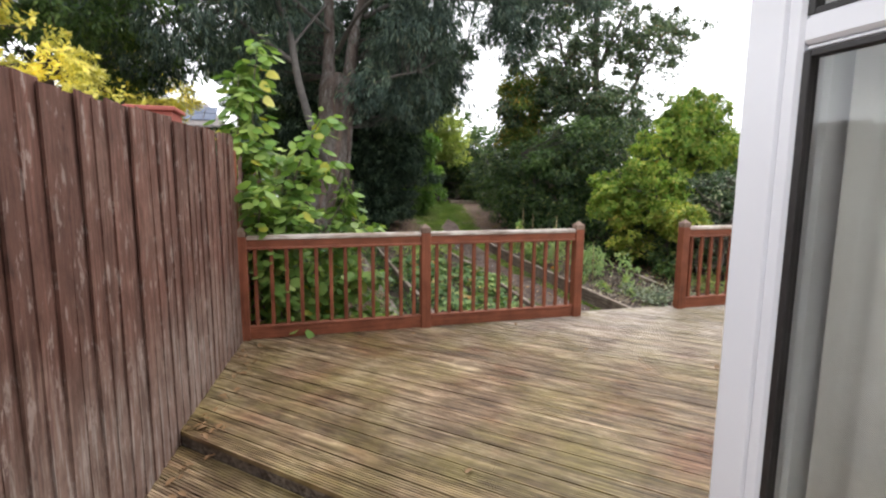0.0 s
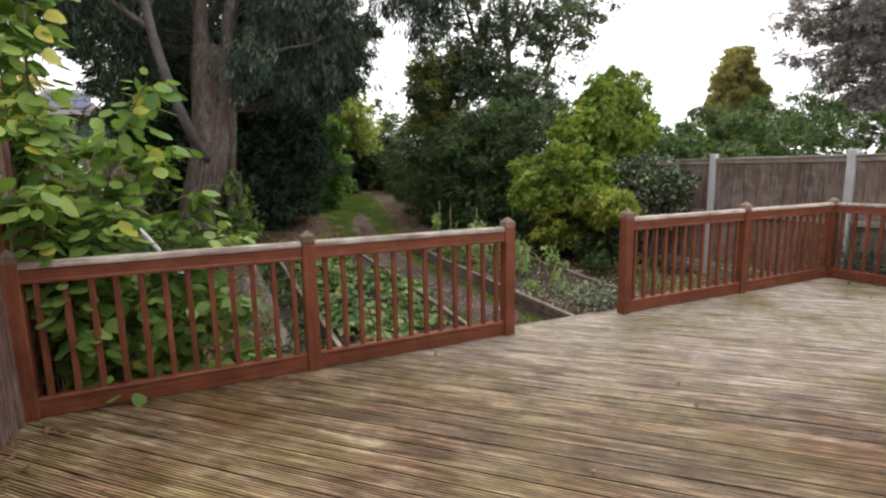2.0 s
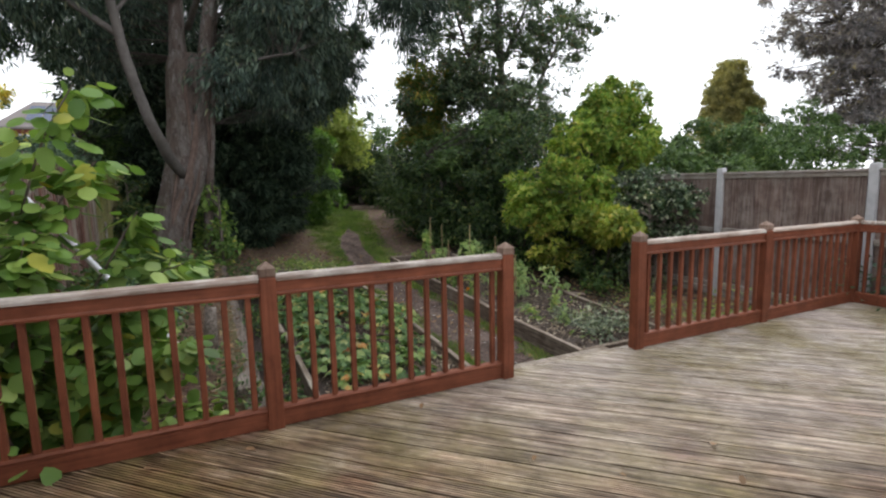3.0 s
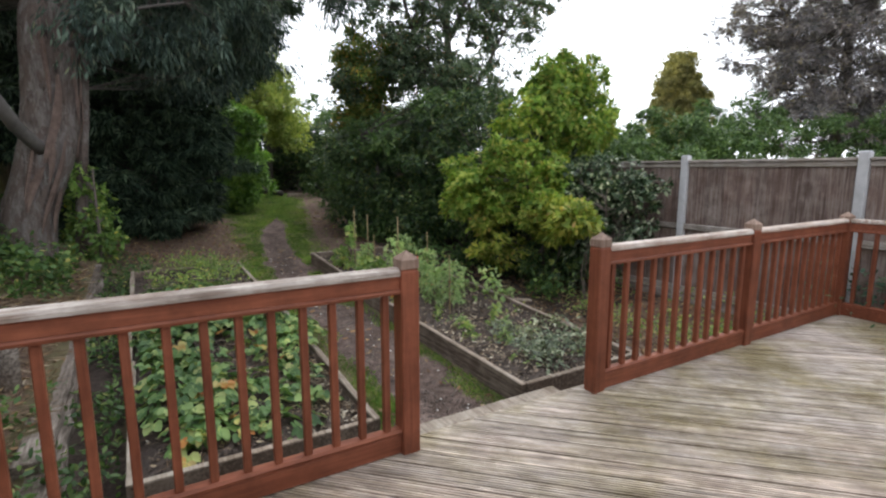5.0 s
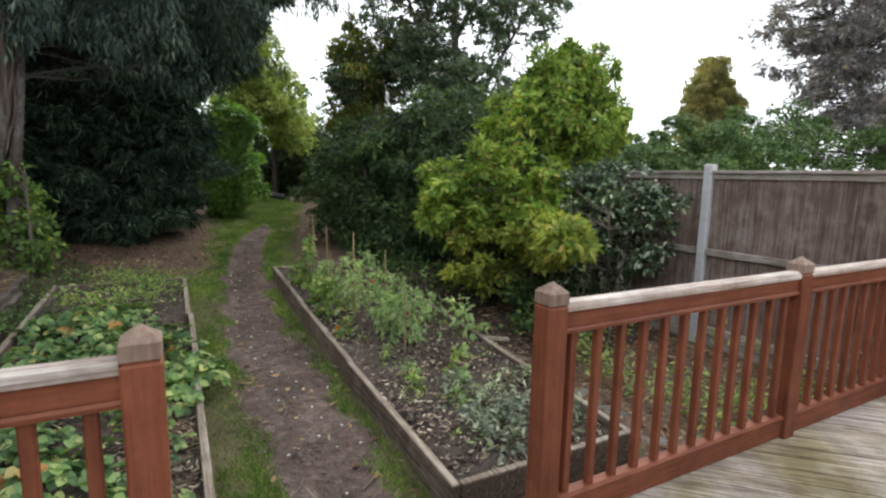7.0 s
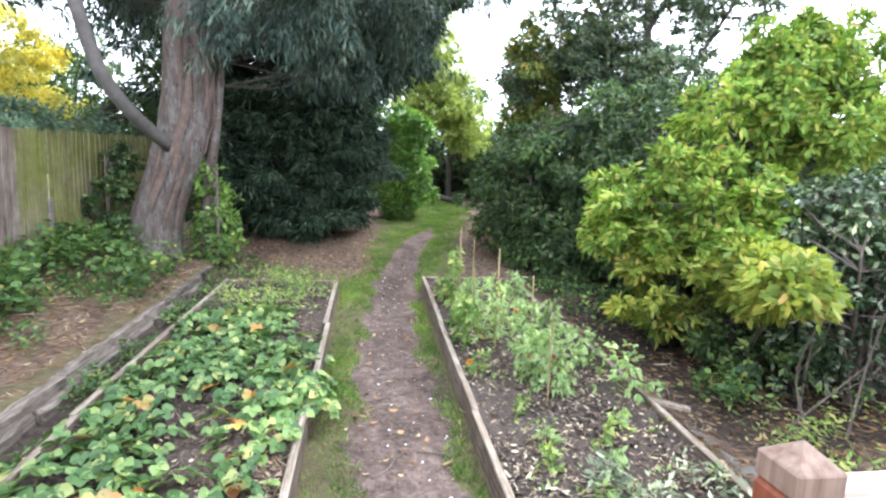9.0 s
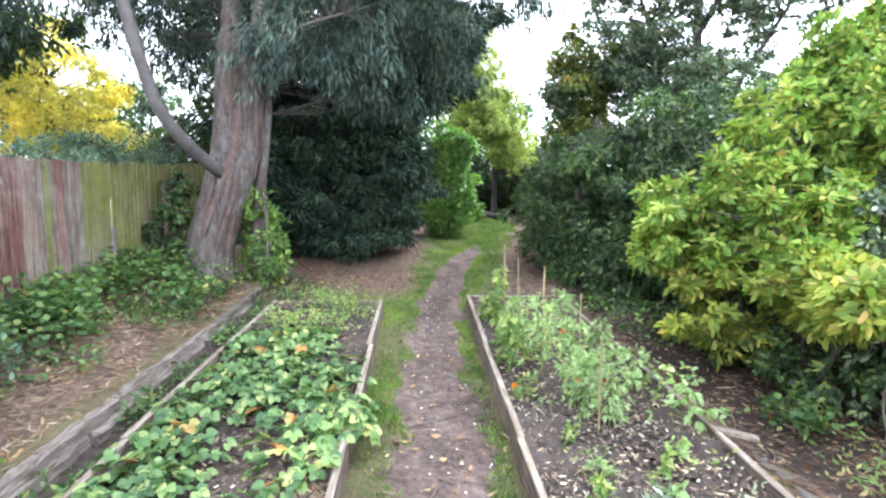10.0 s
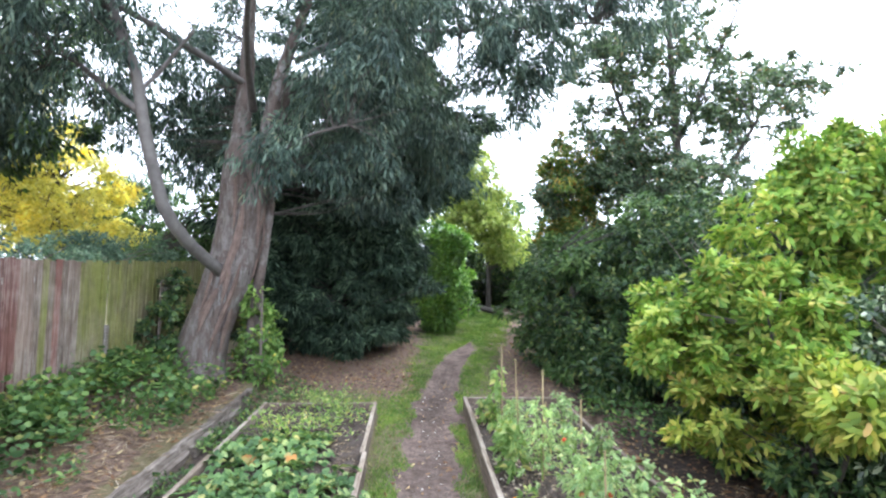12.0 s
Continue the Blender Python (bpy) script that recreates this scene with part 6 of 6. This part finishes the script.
def build_marigold():
    x, y = 0.16, 3.2
    ob = plant("marigold", "marigold with one bright orange flower", "flower", x, y, 0.2, FRESH, (0.06, 0.022), 180, "blade", 0.1, 4, 5)
    rng = np.random.default_rng(181)
    n = 60
    c = np.tile(np.array((0.105, 3.19, -0.09)), (n, 1))
    way = unit(rng.normal(size=(n, 3)) + np.array((-0.2, -0.4, 0.8)))
    side = unit(np.cross(way, rng.normal(size=(n, 3))))
    part("flower_head", leaf_mesh("flower_head", PETAL, c, way, side, 0.032, 0.02, "oval", 0.1, 0.1), PETAL, ob, "orange flower head")


build_marigold()
for i, (x, y, top) in enumerate(((0.3, 4.9, 0.86), (0.407, 4.661, 0.74), (0.46, 3.77, 0.78), (0.66, 3.35, 0.62), (0.62, 2.75, 0.42), (0.35, 4.3, 0.5), (0.55, 4.0, 0.45))):
    c = thing("bamboo_cane", "pale bamboo cane pushed into the soil", "cane", "canes in the bed", at=(x, y, float(rise(x, y))))
    part("shaft", tube([(x + 0.01, y, float(rise(x, y)) - 0.05), (x, y, top)], [0.008, 0.006], 6), CANE, c)


def build_dead_stems():
    ob = thing("dead_branches", "pale dead branches leaning under the bush", "branches", at=(2.75, 2.3, -0.35))
    rng = np.random.default_rng(66)
    for i in range(9):
        a = np.array((rng.uniform(2.3, 3.3), rng.uniform(2.1, 2.9), -0.38))
        b = a + np.array((rng.uniform(-0.25, 0.55), rng.uniform(-0.2, 0.3), rng.uniform(0.5, 1.3)))
        c = (a + b) / 2 + rng.normal(0, 0.06, 3)
        part("stem", tube(smooth_line([a, c, b], 8), np.linspace(0.012, 0.004, 8), 5, i, 0.1), TWIG, ob)
        d = b + np.array((rng.uniform(-0.2, 0.25), rng.uniform(-0.1, 0.1), rng.uniform(0.05, 0.3)))
        part("twig", tube([c, (c + d) / 2 + rng.normal(0, 0.03, 3), d], [0.005, 0.004, 0.002], 4), TWIG, ob)


build_dead_stems()


patch("border_plants", "blue-green leafy plants between the railing and the fence", "plants", BLUEGREEN, scatter(rs, 3.44, 3.76, -1.9, 0.3, 150), 0.75, 12, (0.075, 0.034), "oval", 60, 0.9, 0.15, -0.02)


# ---- grass, litter, twigs, stones ----
def build_ground_cover():
    rng = np.random.default_rng(90)
    n = 300000
    y = 0.3 + 19.5 * rng.random(n) ** 1.7
    x = path_x(y) + rng.normal(0, 1, n) * np.interp(y, [0, 6, 9, 20], [0.5, 0.65, 1.0, 1.2])
    turf, litter, soil = cover(x, y)
    lump = 0.5 + 0.5 * np.sin(x * 5.1 + 0.6 * np.sin(y * 3.3)) * np.sin(y * 2.3 + 1.2 * np.sin(x * 2.7))
    keep = (rng.random(n) < turf * (1 - litter) * (1 - soil) * np.clip(2.6 * lump - 0.5, 0.32, 1))
    keep &= ~((x > -0.03) & (x < 1.42) & (y < 6.24)) & ~((x > -2.56) & (x < -1.1) & (y < 6.15) & (y > 0.75)) & (x > -2.95)
    x, y = x[keep], y[keep]
    m = len(x)
    base = np.column_stack([x, y, rise(x, y) - 0.012])
    way = unit(np.column_stack([rng.normal(0, 0.5, m), rng.normal(0, 0.5, m), np.ones(m)]))
    side = unit(np.cross(way, rng.normal(size=(m, 3))))
    ln = rng.uniform(0.025, 0.085, m) * np.interp(y, [0, 20], [1, 1.4])
    tagged(part("grass", leaf_mesh("grass", GRASS, base, way, side, ln, 0.0085 + 0.0007 * y, "grass", 0, 0.3), GRASS, None), "thin patchy lawn grass beside the path", "grass", kind="stuff")

    zones = [(-3.6, -0.6, 7.2, 15.5, 4200), (1.5, 3.75, 0.3, 5.5, 2600), (-4.4, -3.0, 0.6, 7, 1600), (1.3, 2.4, 6.8, 14, 900), (-0.95, -0.05, 0.4, 8.0, 260)]
    p = np.vstack([scatter(rng, *z) for z in zones])
    m = len(p)
    base = np.column_stack([p, rise(p[:, 0], p[:, 1]) + 0.008])
    way = unit(np.column_stack([rng.normal(size=(m, 2)), rng.normal(0, 0.2, m)]))
    side = unit(np.cross(way, np.array((0, 0, 1.0)) + rng.normal(0, 0.4, (m, 3))))
    ln = rng.uniform(0.025, 0.075, m)
    tagged(part("leaf_litter", leaf_mesh("leaf_litter", BROWN_LEAF, base, way, side, ln, ln * 0.5, "oval", 0.25, -0.1), BROWN_LEAF, None), "brown fallen leaves under the trees", "leaf litter", kind="stuff")

    zones = [(-4.3, -3.05, 1.0, 6.5, 5200), (1.5, 3.7, 0.4, 4.0, 1900), (-1.3, 1.3, 0.4, 8, 160), (-2.45, -1.2, 0.9, 5.9, 1500), (-1.42, -1.18, 0.9, 4.6, 1100), (-2.4, -1.2, 0.9, 4.8, 1200), (0.1, 1.3, 0.8, 6, 1300)]
    p = np.vstack([scatter(rng, *z) for z in zones])
    m = len(p)
    inbed = ((p[:, 0] > 0.05) & (p[:, 0] < 1.34)) | ((p[:, 0] > -2.5) & (p[:, 0] < -1.16))
    base = np.column_stack([p, rise(p[:, 0], p[:, 1]) + np.where(inbed, 0.14, 0.012)])
    way = unit(np.column_stack([rng.normal(size=(m, 2)), rng.normal(0, 0.12, m)]))
    side = unit(np.cross(way, np.array((0, 0, 1.0)) + rng.normal(0, 0.5, (m, 3))))
    tagged(part("dry_stalks", leaf_mesh("dry_stalks", STRAW, base, way, side, np.where(inbed, rng.uniform(0.02, 0.12, m), rng.uniform(0.05, 0.24, m)), np.where(inbed, 0.006, 0.009), "blade", 0.3, 0.02), STRAW, None), "dry stalks and straw strewn on the soil", "straw", kind="stuff")

    q = np.vstack([scatter(rng, 0.06, 1.32, 0.75, 6.1, 5200), scatter(rng, -2.46, -1.18, 0.88, 6.05, 1800), scatter(rng, -1.6, -1.18, 0.88, 2.0, 500)])
    k = len(q)
    base = np.column_stack([q, rise(q[:, 0], q[:, 1]) + 0.145])
    way = unit(np.column_stack([rng.normal(size=(k, 2)), rng.normal(0, 0.25, k)]))
    side = unit(np.cross(way, np.array((0, 0, 1.0)) + rng.normal(0, 0.4, (k, 3))))
    ln = rng.uniform(0.012, 0.06, k)
    tagged(part("wood_chips", leaf_mesh("wood_chips", CHIP, base, way, side, ln, ln * 0.35, "oval", 0.2, 0.0), CHIP, None), "pale wood chips and dead leaves on the bed soil", "chips", kind="stuff")

    octa = np.array([(1, 0, 0), (-1, 0, 0), (0, 1, 0), (0, -1, 0), (0, 0, 1), (0, 0, -1)], float)
    tri = [(0, 2, 4), (2, 1, 4), (1, 3, 4), (3, 0, 4), (2, 0, 5), (1, 2, 5), (3, 1, 5), (0, 3, 5)]

    def crumbs(name, label, mat, places, lift, lo, hi):
        k = len(places)
        size = lo + (hi - lo) * rng.random(k) ** 3
        v = octa[None] * size[:, None, None] * rng.uniform(0.6, 1.4, (k, 6, 1)) * np.array((1, 1, 0.7))
        v += np.column_stack([places, rise(places[:, 0], places[:, 1]) + lift])[:, None]
        f = (np.arange(k)[:, None, None] * 6 + np.array(tri)[None]).reshape(-1, 3)
        tagged(part(name, (v.reshape(-1, 3).tolist(), f.tolist()), mat, None), label, "earth", kind="stuff")

    q = np.column_stack([rng.normal(0, 0.28, 9500), 0.4 + 9 * rng.random(9500) ** 1.3])
    q[:, 0] += path_x(q[:, 1])
    crumbs("earth_crumbs", "loose crumbs of earth and grit on the path", CRUMB, q, -0.024, 0.003, 0.019)
    q = np.vstack([scatter(rng, 0.06, 1.32, 0.75, 6.1, 6500), scatter(rng, -2.46, -1.18, 0.88, 6.05, 3500)])
    crumbs("soil_crumbs", "lumps of dark soil in the beds", DARK_CRUMB, q, 0.13, 0.006, 0.034)
    p = np.vstack([np.column_stack([rng.normal(-0.45, 0.2, 60), rng.uniform(0.5, 7, 60)]), np.column_stack([rng.normal(-0.14, 0.06, 26), rng.uniform(1.6, 3.4, 26)])])
    pieces = []
    for q in p:
        r = rng.uniform(0.005, 0.012)
        bm = bmesh.new()
        bmesh.ops.create_icosphere(bm, subdivisions=1, radius=r)
        z = float(rise(*q)) - 0.015
        pieces.append(([(v.co.x * rng.uniform(0.8, 1.4) + q[0], v.co.y * 1.1 + q[1], v.co.z * 0.6 + z) for v in bm.verts], [tuple(v.index for v in f.verts) for f in bm.faces]))
        bm.free()
    tagged(part("pebbles", joined(pieces), PEBBLE, None), "small white pebbles on the path", "pebbles", kind="stuff")
    for i, (x0, y0, x1, y1) in enumerate(((-0.75, 3.0, -0.3, 3.25), (-0.5, 1.75, -0.1, 1.95), (-0.6, 4.8, -0.25, 4.9), (-0.85, 1.2, -0.62, 1.42), (-0.4, 2.35, -0.15, 2.3), (-0.7, 2.1, -0.55, 2.28), (-0.35, 1.15, -0.2, 1.35), (-0.75, 3.7, -0.5, 3.66))):
        a, b = np.array((x0, y0, float(rise(x0, y0)) - 0.005)), np.array((x1, y1, float(rise(x1, y1)) - 0.005))
        t = thing("twig", "thin dry twig lying on the path", "twig", "twigs on the path", at=tuple(a))
        part("stick", tube(smooth_line([a, (a + b) / 2 + np.array((0.03, -0.03, 0.01)), b], 7), np.linspace(0.006, 0.003, 7), 5), TWIG, t)


build_ground_cover()


def build_deck_leaves():
    """A few fallen leaves lying on the boards, thickest along the fence."""
    rng = np.random.default_rng(95)
    places = [(-1.514, -1.367), (-2.036, -1.864), (-4.2, -0.25), (-3.1, -0.25), (-4.35, -0.35), (-3.6, -0.2), (-2.1, -0.22)]
    for i in range(54):
        y = rng.uniform(-2.6, -0.15)
        places.append((-4.62 + 0.104 * (y + 0.02) + rng.uniform(0.04, 0.3) ** 1.3 + 0.04, y))
    for i in range(14):
        places.append((rng.uniform(-4.2, 2.8), rng.uniform(-2.8, -0.2)))
    stock = []
    for k in range(4):
        w = np.array([(1.0, 0, 0.1)])
        stock.append(leaf_mesh("fallen_leaf", BROWN_LEAF, np.zeros((1, 3)), unit(w), np.array([(0, 1.0, 0)]), 0.034 + 0.009 * k, 0.02 + 0.005 * k, "oval", 0.3, -0.15))
    for i, (x, y) in enumerate(places):
        z = 0.008 if x + y > -6.44 else -0.067
        ob = new("fallen_leaf", stock[i % 4])
        ob.matrix_basis = pose(x, y, z, rng.uniform(-8, 8), rng.uniform(-8, 8), rng.uniform(0, 360))
        tagged(ob, "dry brown fallen leaf lying on the decking", "leaf", "fallen leaves on the deck")


build_deck_leaves()


# ---- beyond the fences ----
def build_far_house():
    h = thing("house", "red brick house with a grey hipped roof and solar panels", "house", at=(-12.4, 43, 1))
    part("wall", box(-14.8, -10.1, 40, 46, -0.5, 5.6, 0.02), BRICK, h)
    roof = [(-15.1, 39.7, 5.6), (-9.8, 39.7, 5.6), (-9.8, 46.3, 5.6), (-15.1, 46.3, 5.6), (-13.4, 43, 7.7), (-11.6, 43, 7.7), (-15.1, 39.7, 5.45), (-9.8, 39.7, 5.45), (-9.8, 46.3, 5.45), (-15.1, 46.3, 5.45)]
    part("roof", (roof, [(0, 1, 5, 4), (1, 2, 5), (2, 3, 4, 5), (3, 0, 4), (0, 6, 7, 1), (1, 7, 8, 2), (2, 8, 9, 3), (3, 9, 6, 0), (6, 9, 8, 7)]), ROOF, h)
    tilt = math.degrees(math.atan2(2.1, 3.3))
    for i in range(3):
        for j in range(2):
            m = pose(-13.4 + 0.95 * i, 40.3 + 1.2 * j * math.cos(radians(tilt)), 6.04 + 1.2 * j * math.sin(radians(tilt)), tilt, 0, 0)
            part("solar_panel", box(0, 0.88, 0, 1.12, 0, 0.05, 0.01, m), SOLAR, h, "blue solar panel")
    for x in (-14.4, -12.3):
        w = part("window", box(x, x + 1.8, 39.93, 40.02, 4.35, 5.15, 0.02), PVC, h)
        for k in range(3):
            part("pane", box(x + 0.1 + 0.57 * k, x + 0.57 + 0.57 * k, 39.91, 39.95, 4.45, 5.05, 0.0), DARK_GLASS, w)
    ext = part("extension", box(-10.08, -8.1, 40.6, 44, -0.5, 4.7, 0.02), PLASTER, h, "white rendered extension")
    part("flat_roof", box(-10.06, -7.9, 40.4, 44.2, 4.704, 4.9, 0.02), ROOF, ext)
    part("window", box(-9.6, -8.7, 40.55, 40.62, 3.6, 4.4, 0.02), DARK_GLASS, ext)
    pier = thing("shed", "red-painted shed end just showing above the fence", "shed", at=(-5.15, -0.9, -0.4))
    part("wall", box(-5.12, -4.86, -1.0, -0.72, -0.5, 1.84, 0.01), RED_PAINT, pier)
    part("roof", box(-5.14, -4.84, -1.02, -0.7, 1.841, 1.87, 0.006), RED_PAINT, pier)


build_far_house()


# ---- the deck, board by board, laid diagonally ----
def clip_line(c, x0, x1, y0, y1):
    """Where the line x + y = c enters and leaves a rectangle."""
    a = max(x0, c - y1)
    b = min(x1, c - y0)
    return (a, b) if b - a > 0.02 else None


def deck_board(parent, c0, c1, z, area, mat=DECK, cut=None):
    """One grooved board between the diagonals x + y = c0 and c1, cut square to the deck's edges."""
    ridge = 7
    marks = []
    for i in range(ridge):
        for f, h in ((0.06, 0.0), (0.62, 0.0), (0.7, -0.005), (0.97, -0.005)):
            marks.append(((i + f) / ridge, h))
    marks = [(0.0, -0.026), (0.004, -0.003)] + marks[:-2] + [(0.996, -0.003), (1.0, -0.026)]
    verts, faces = [], []
    used = 0
    for f, h in marks:
        c = c0 + (c1 - c0) * f
        ends = clip_line(c, *area)
        if ends is None:
            continue
        a, b = ends
        verts += [(a, c - a, z + h), (b, c - b, z + h)]
        used += 1
    if used < 4:
        return
    for i in range(used - 1):
        faces.append((2 * i, 2 * i + 1, 2 * i + 3, 2 * i + 2))
    return part("deck_board", (verts, faces), mat, parent)


def build_deck():
    deck = thing("floor_deck", "weathered grooved timber decking, brown and grey with green algae", "deck", kind="structure", at=(0, 0, 0))
    area = (-5.2, 3.42, -5.3, 0.085)
    wide = 0.125 * math.sqrt(2)
    edge = -6.44
    rng = random.Random(4)
    c = edge
    while c < area[1] + area[3]:
        deck_board(deck, c + 0.005, c + wide - 0.007, rng.uniform(-0.002, 0.002), area)
        c += wide
    c = edge
    while c > area[0] + area[2]:
        deck_board(deck, c - wide + 0.004, c - 0.005, -0.075 + rng.uniform(-0.002, 0.002), area)
        c -= wide
    a, b = clip_line(edge, *area)
    run = Matrix.Translation((a, edge - a, -0.02)) @ Matrix.Rotation(radians(-45), 4, "Z")
    part("step_riser", box(0, (b - a) * math.sqrt(2), 0.006, 0.03, -0.14, 0.012, 0.004, run), SLEEPER, deck, "dark wet step edge")
    part("under_frame", box(area[0], area[1], area[2], area[3] - 0.03, -0.46, -0.15, 0.0), SLEEPER, deck)
    part("fascia", box(-4.55, 3.42, area[3] - 0.001, area[3] + 0.024, -0.2, -0.006, 0.003), BED_WOOD, deck)
    tread = thing("garden_step", "grey timber step below the gap in the railing", "step", at=(-0.75, 0.33, -0.2))
    part("tread", box(-1.3, -0.13, 0.114, 0.245, -0.075, -0.03, 0.01), BED_WOOD, tread)
    part("support", box(-1.25, -0.2, 0.125, 0.225, -0.5, -0.076, 0.004), SLEEPER, tread)


build_deck()
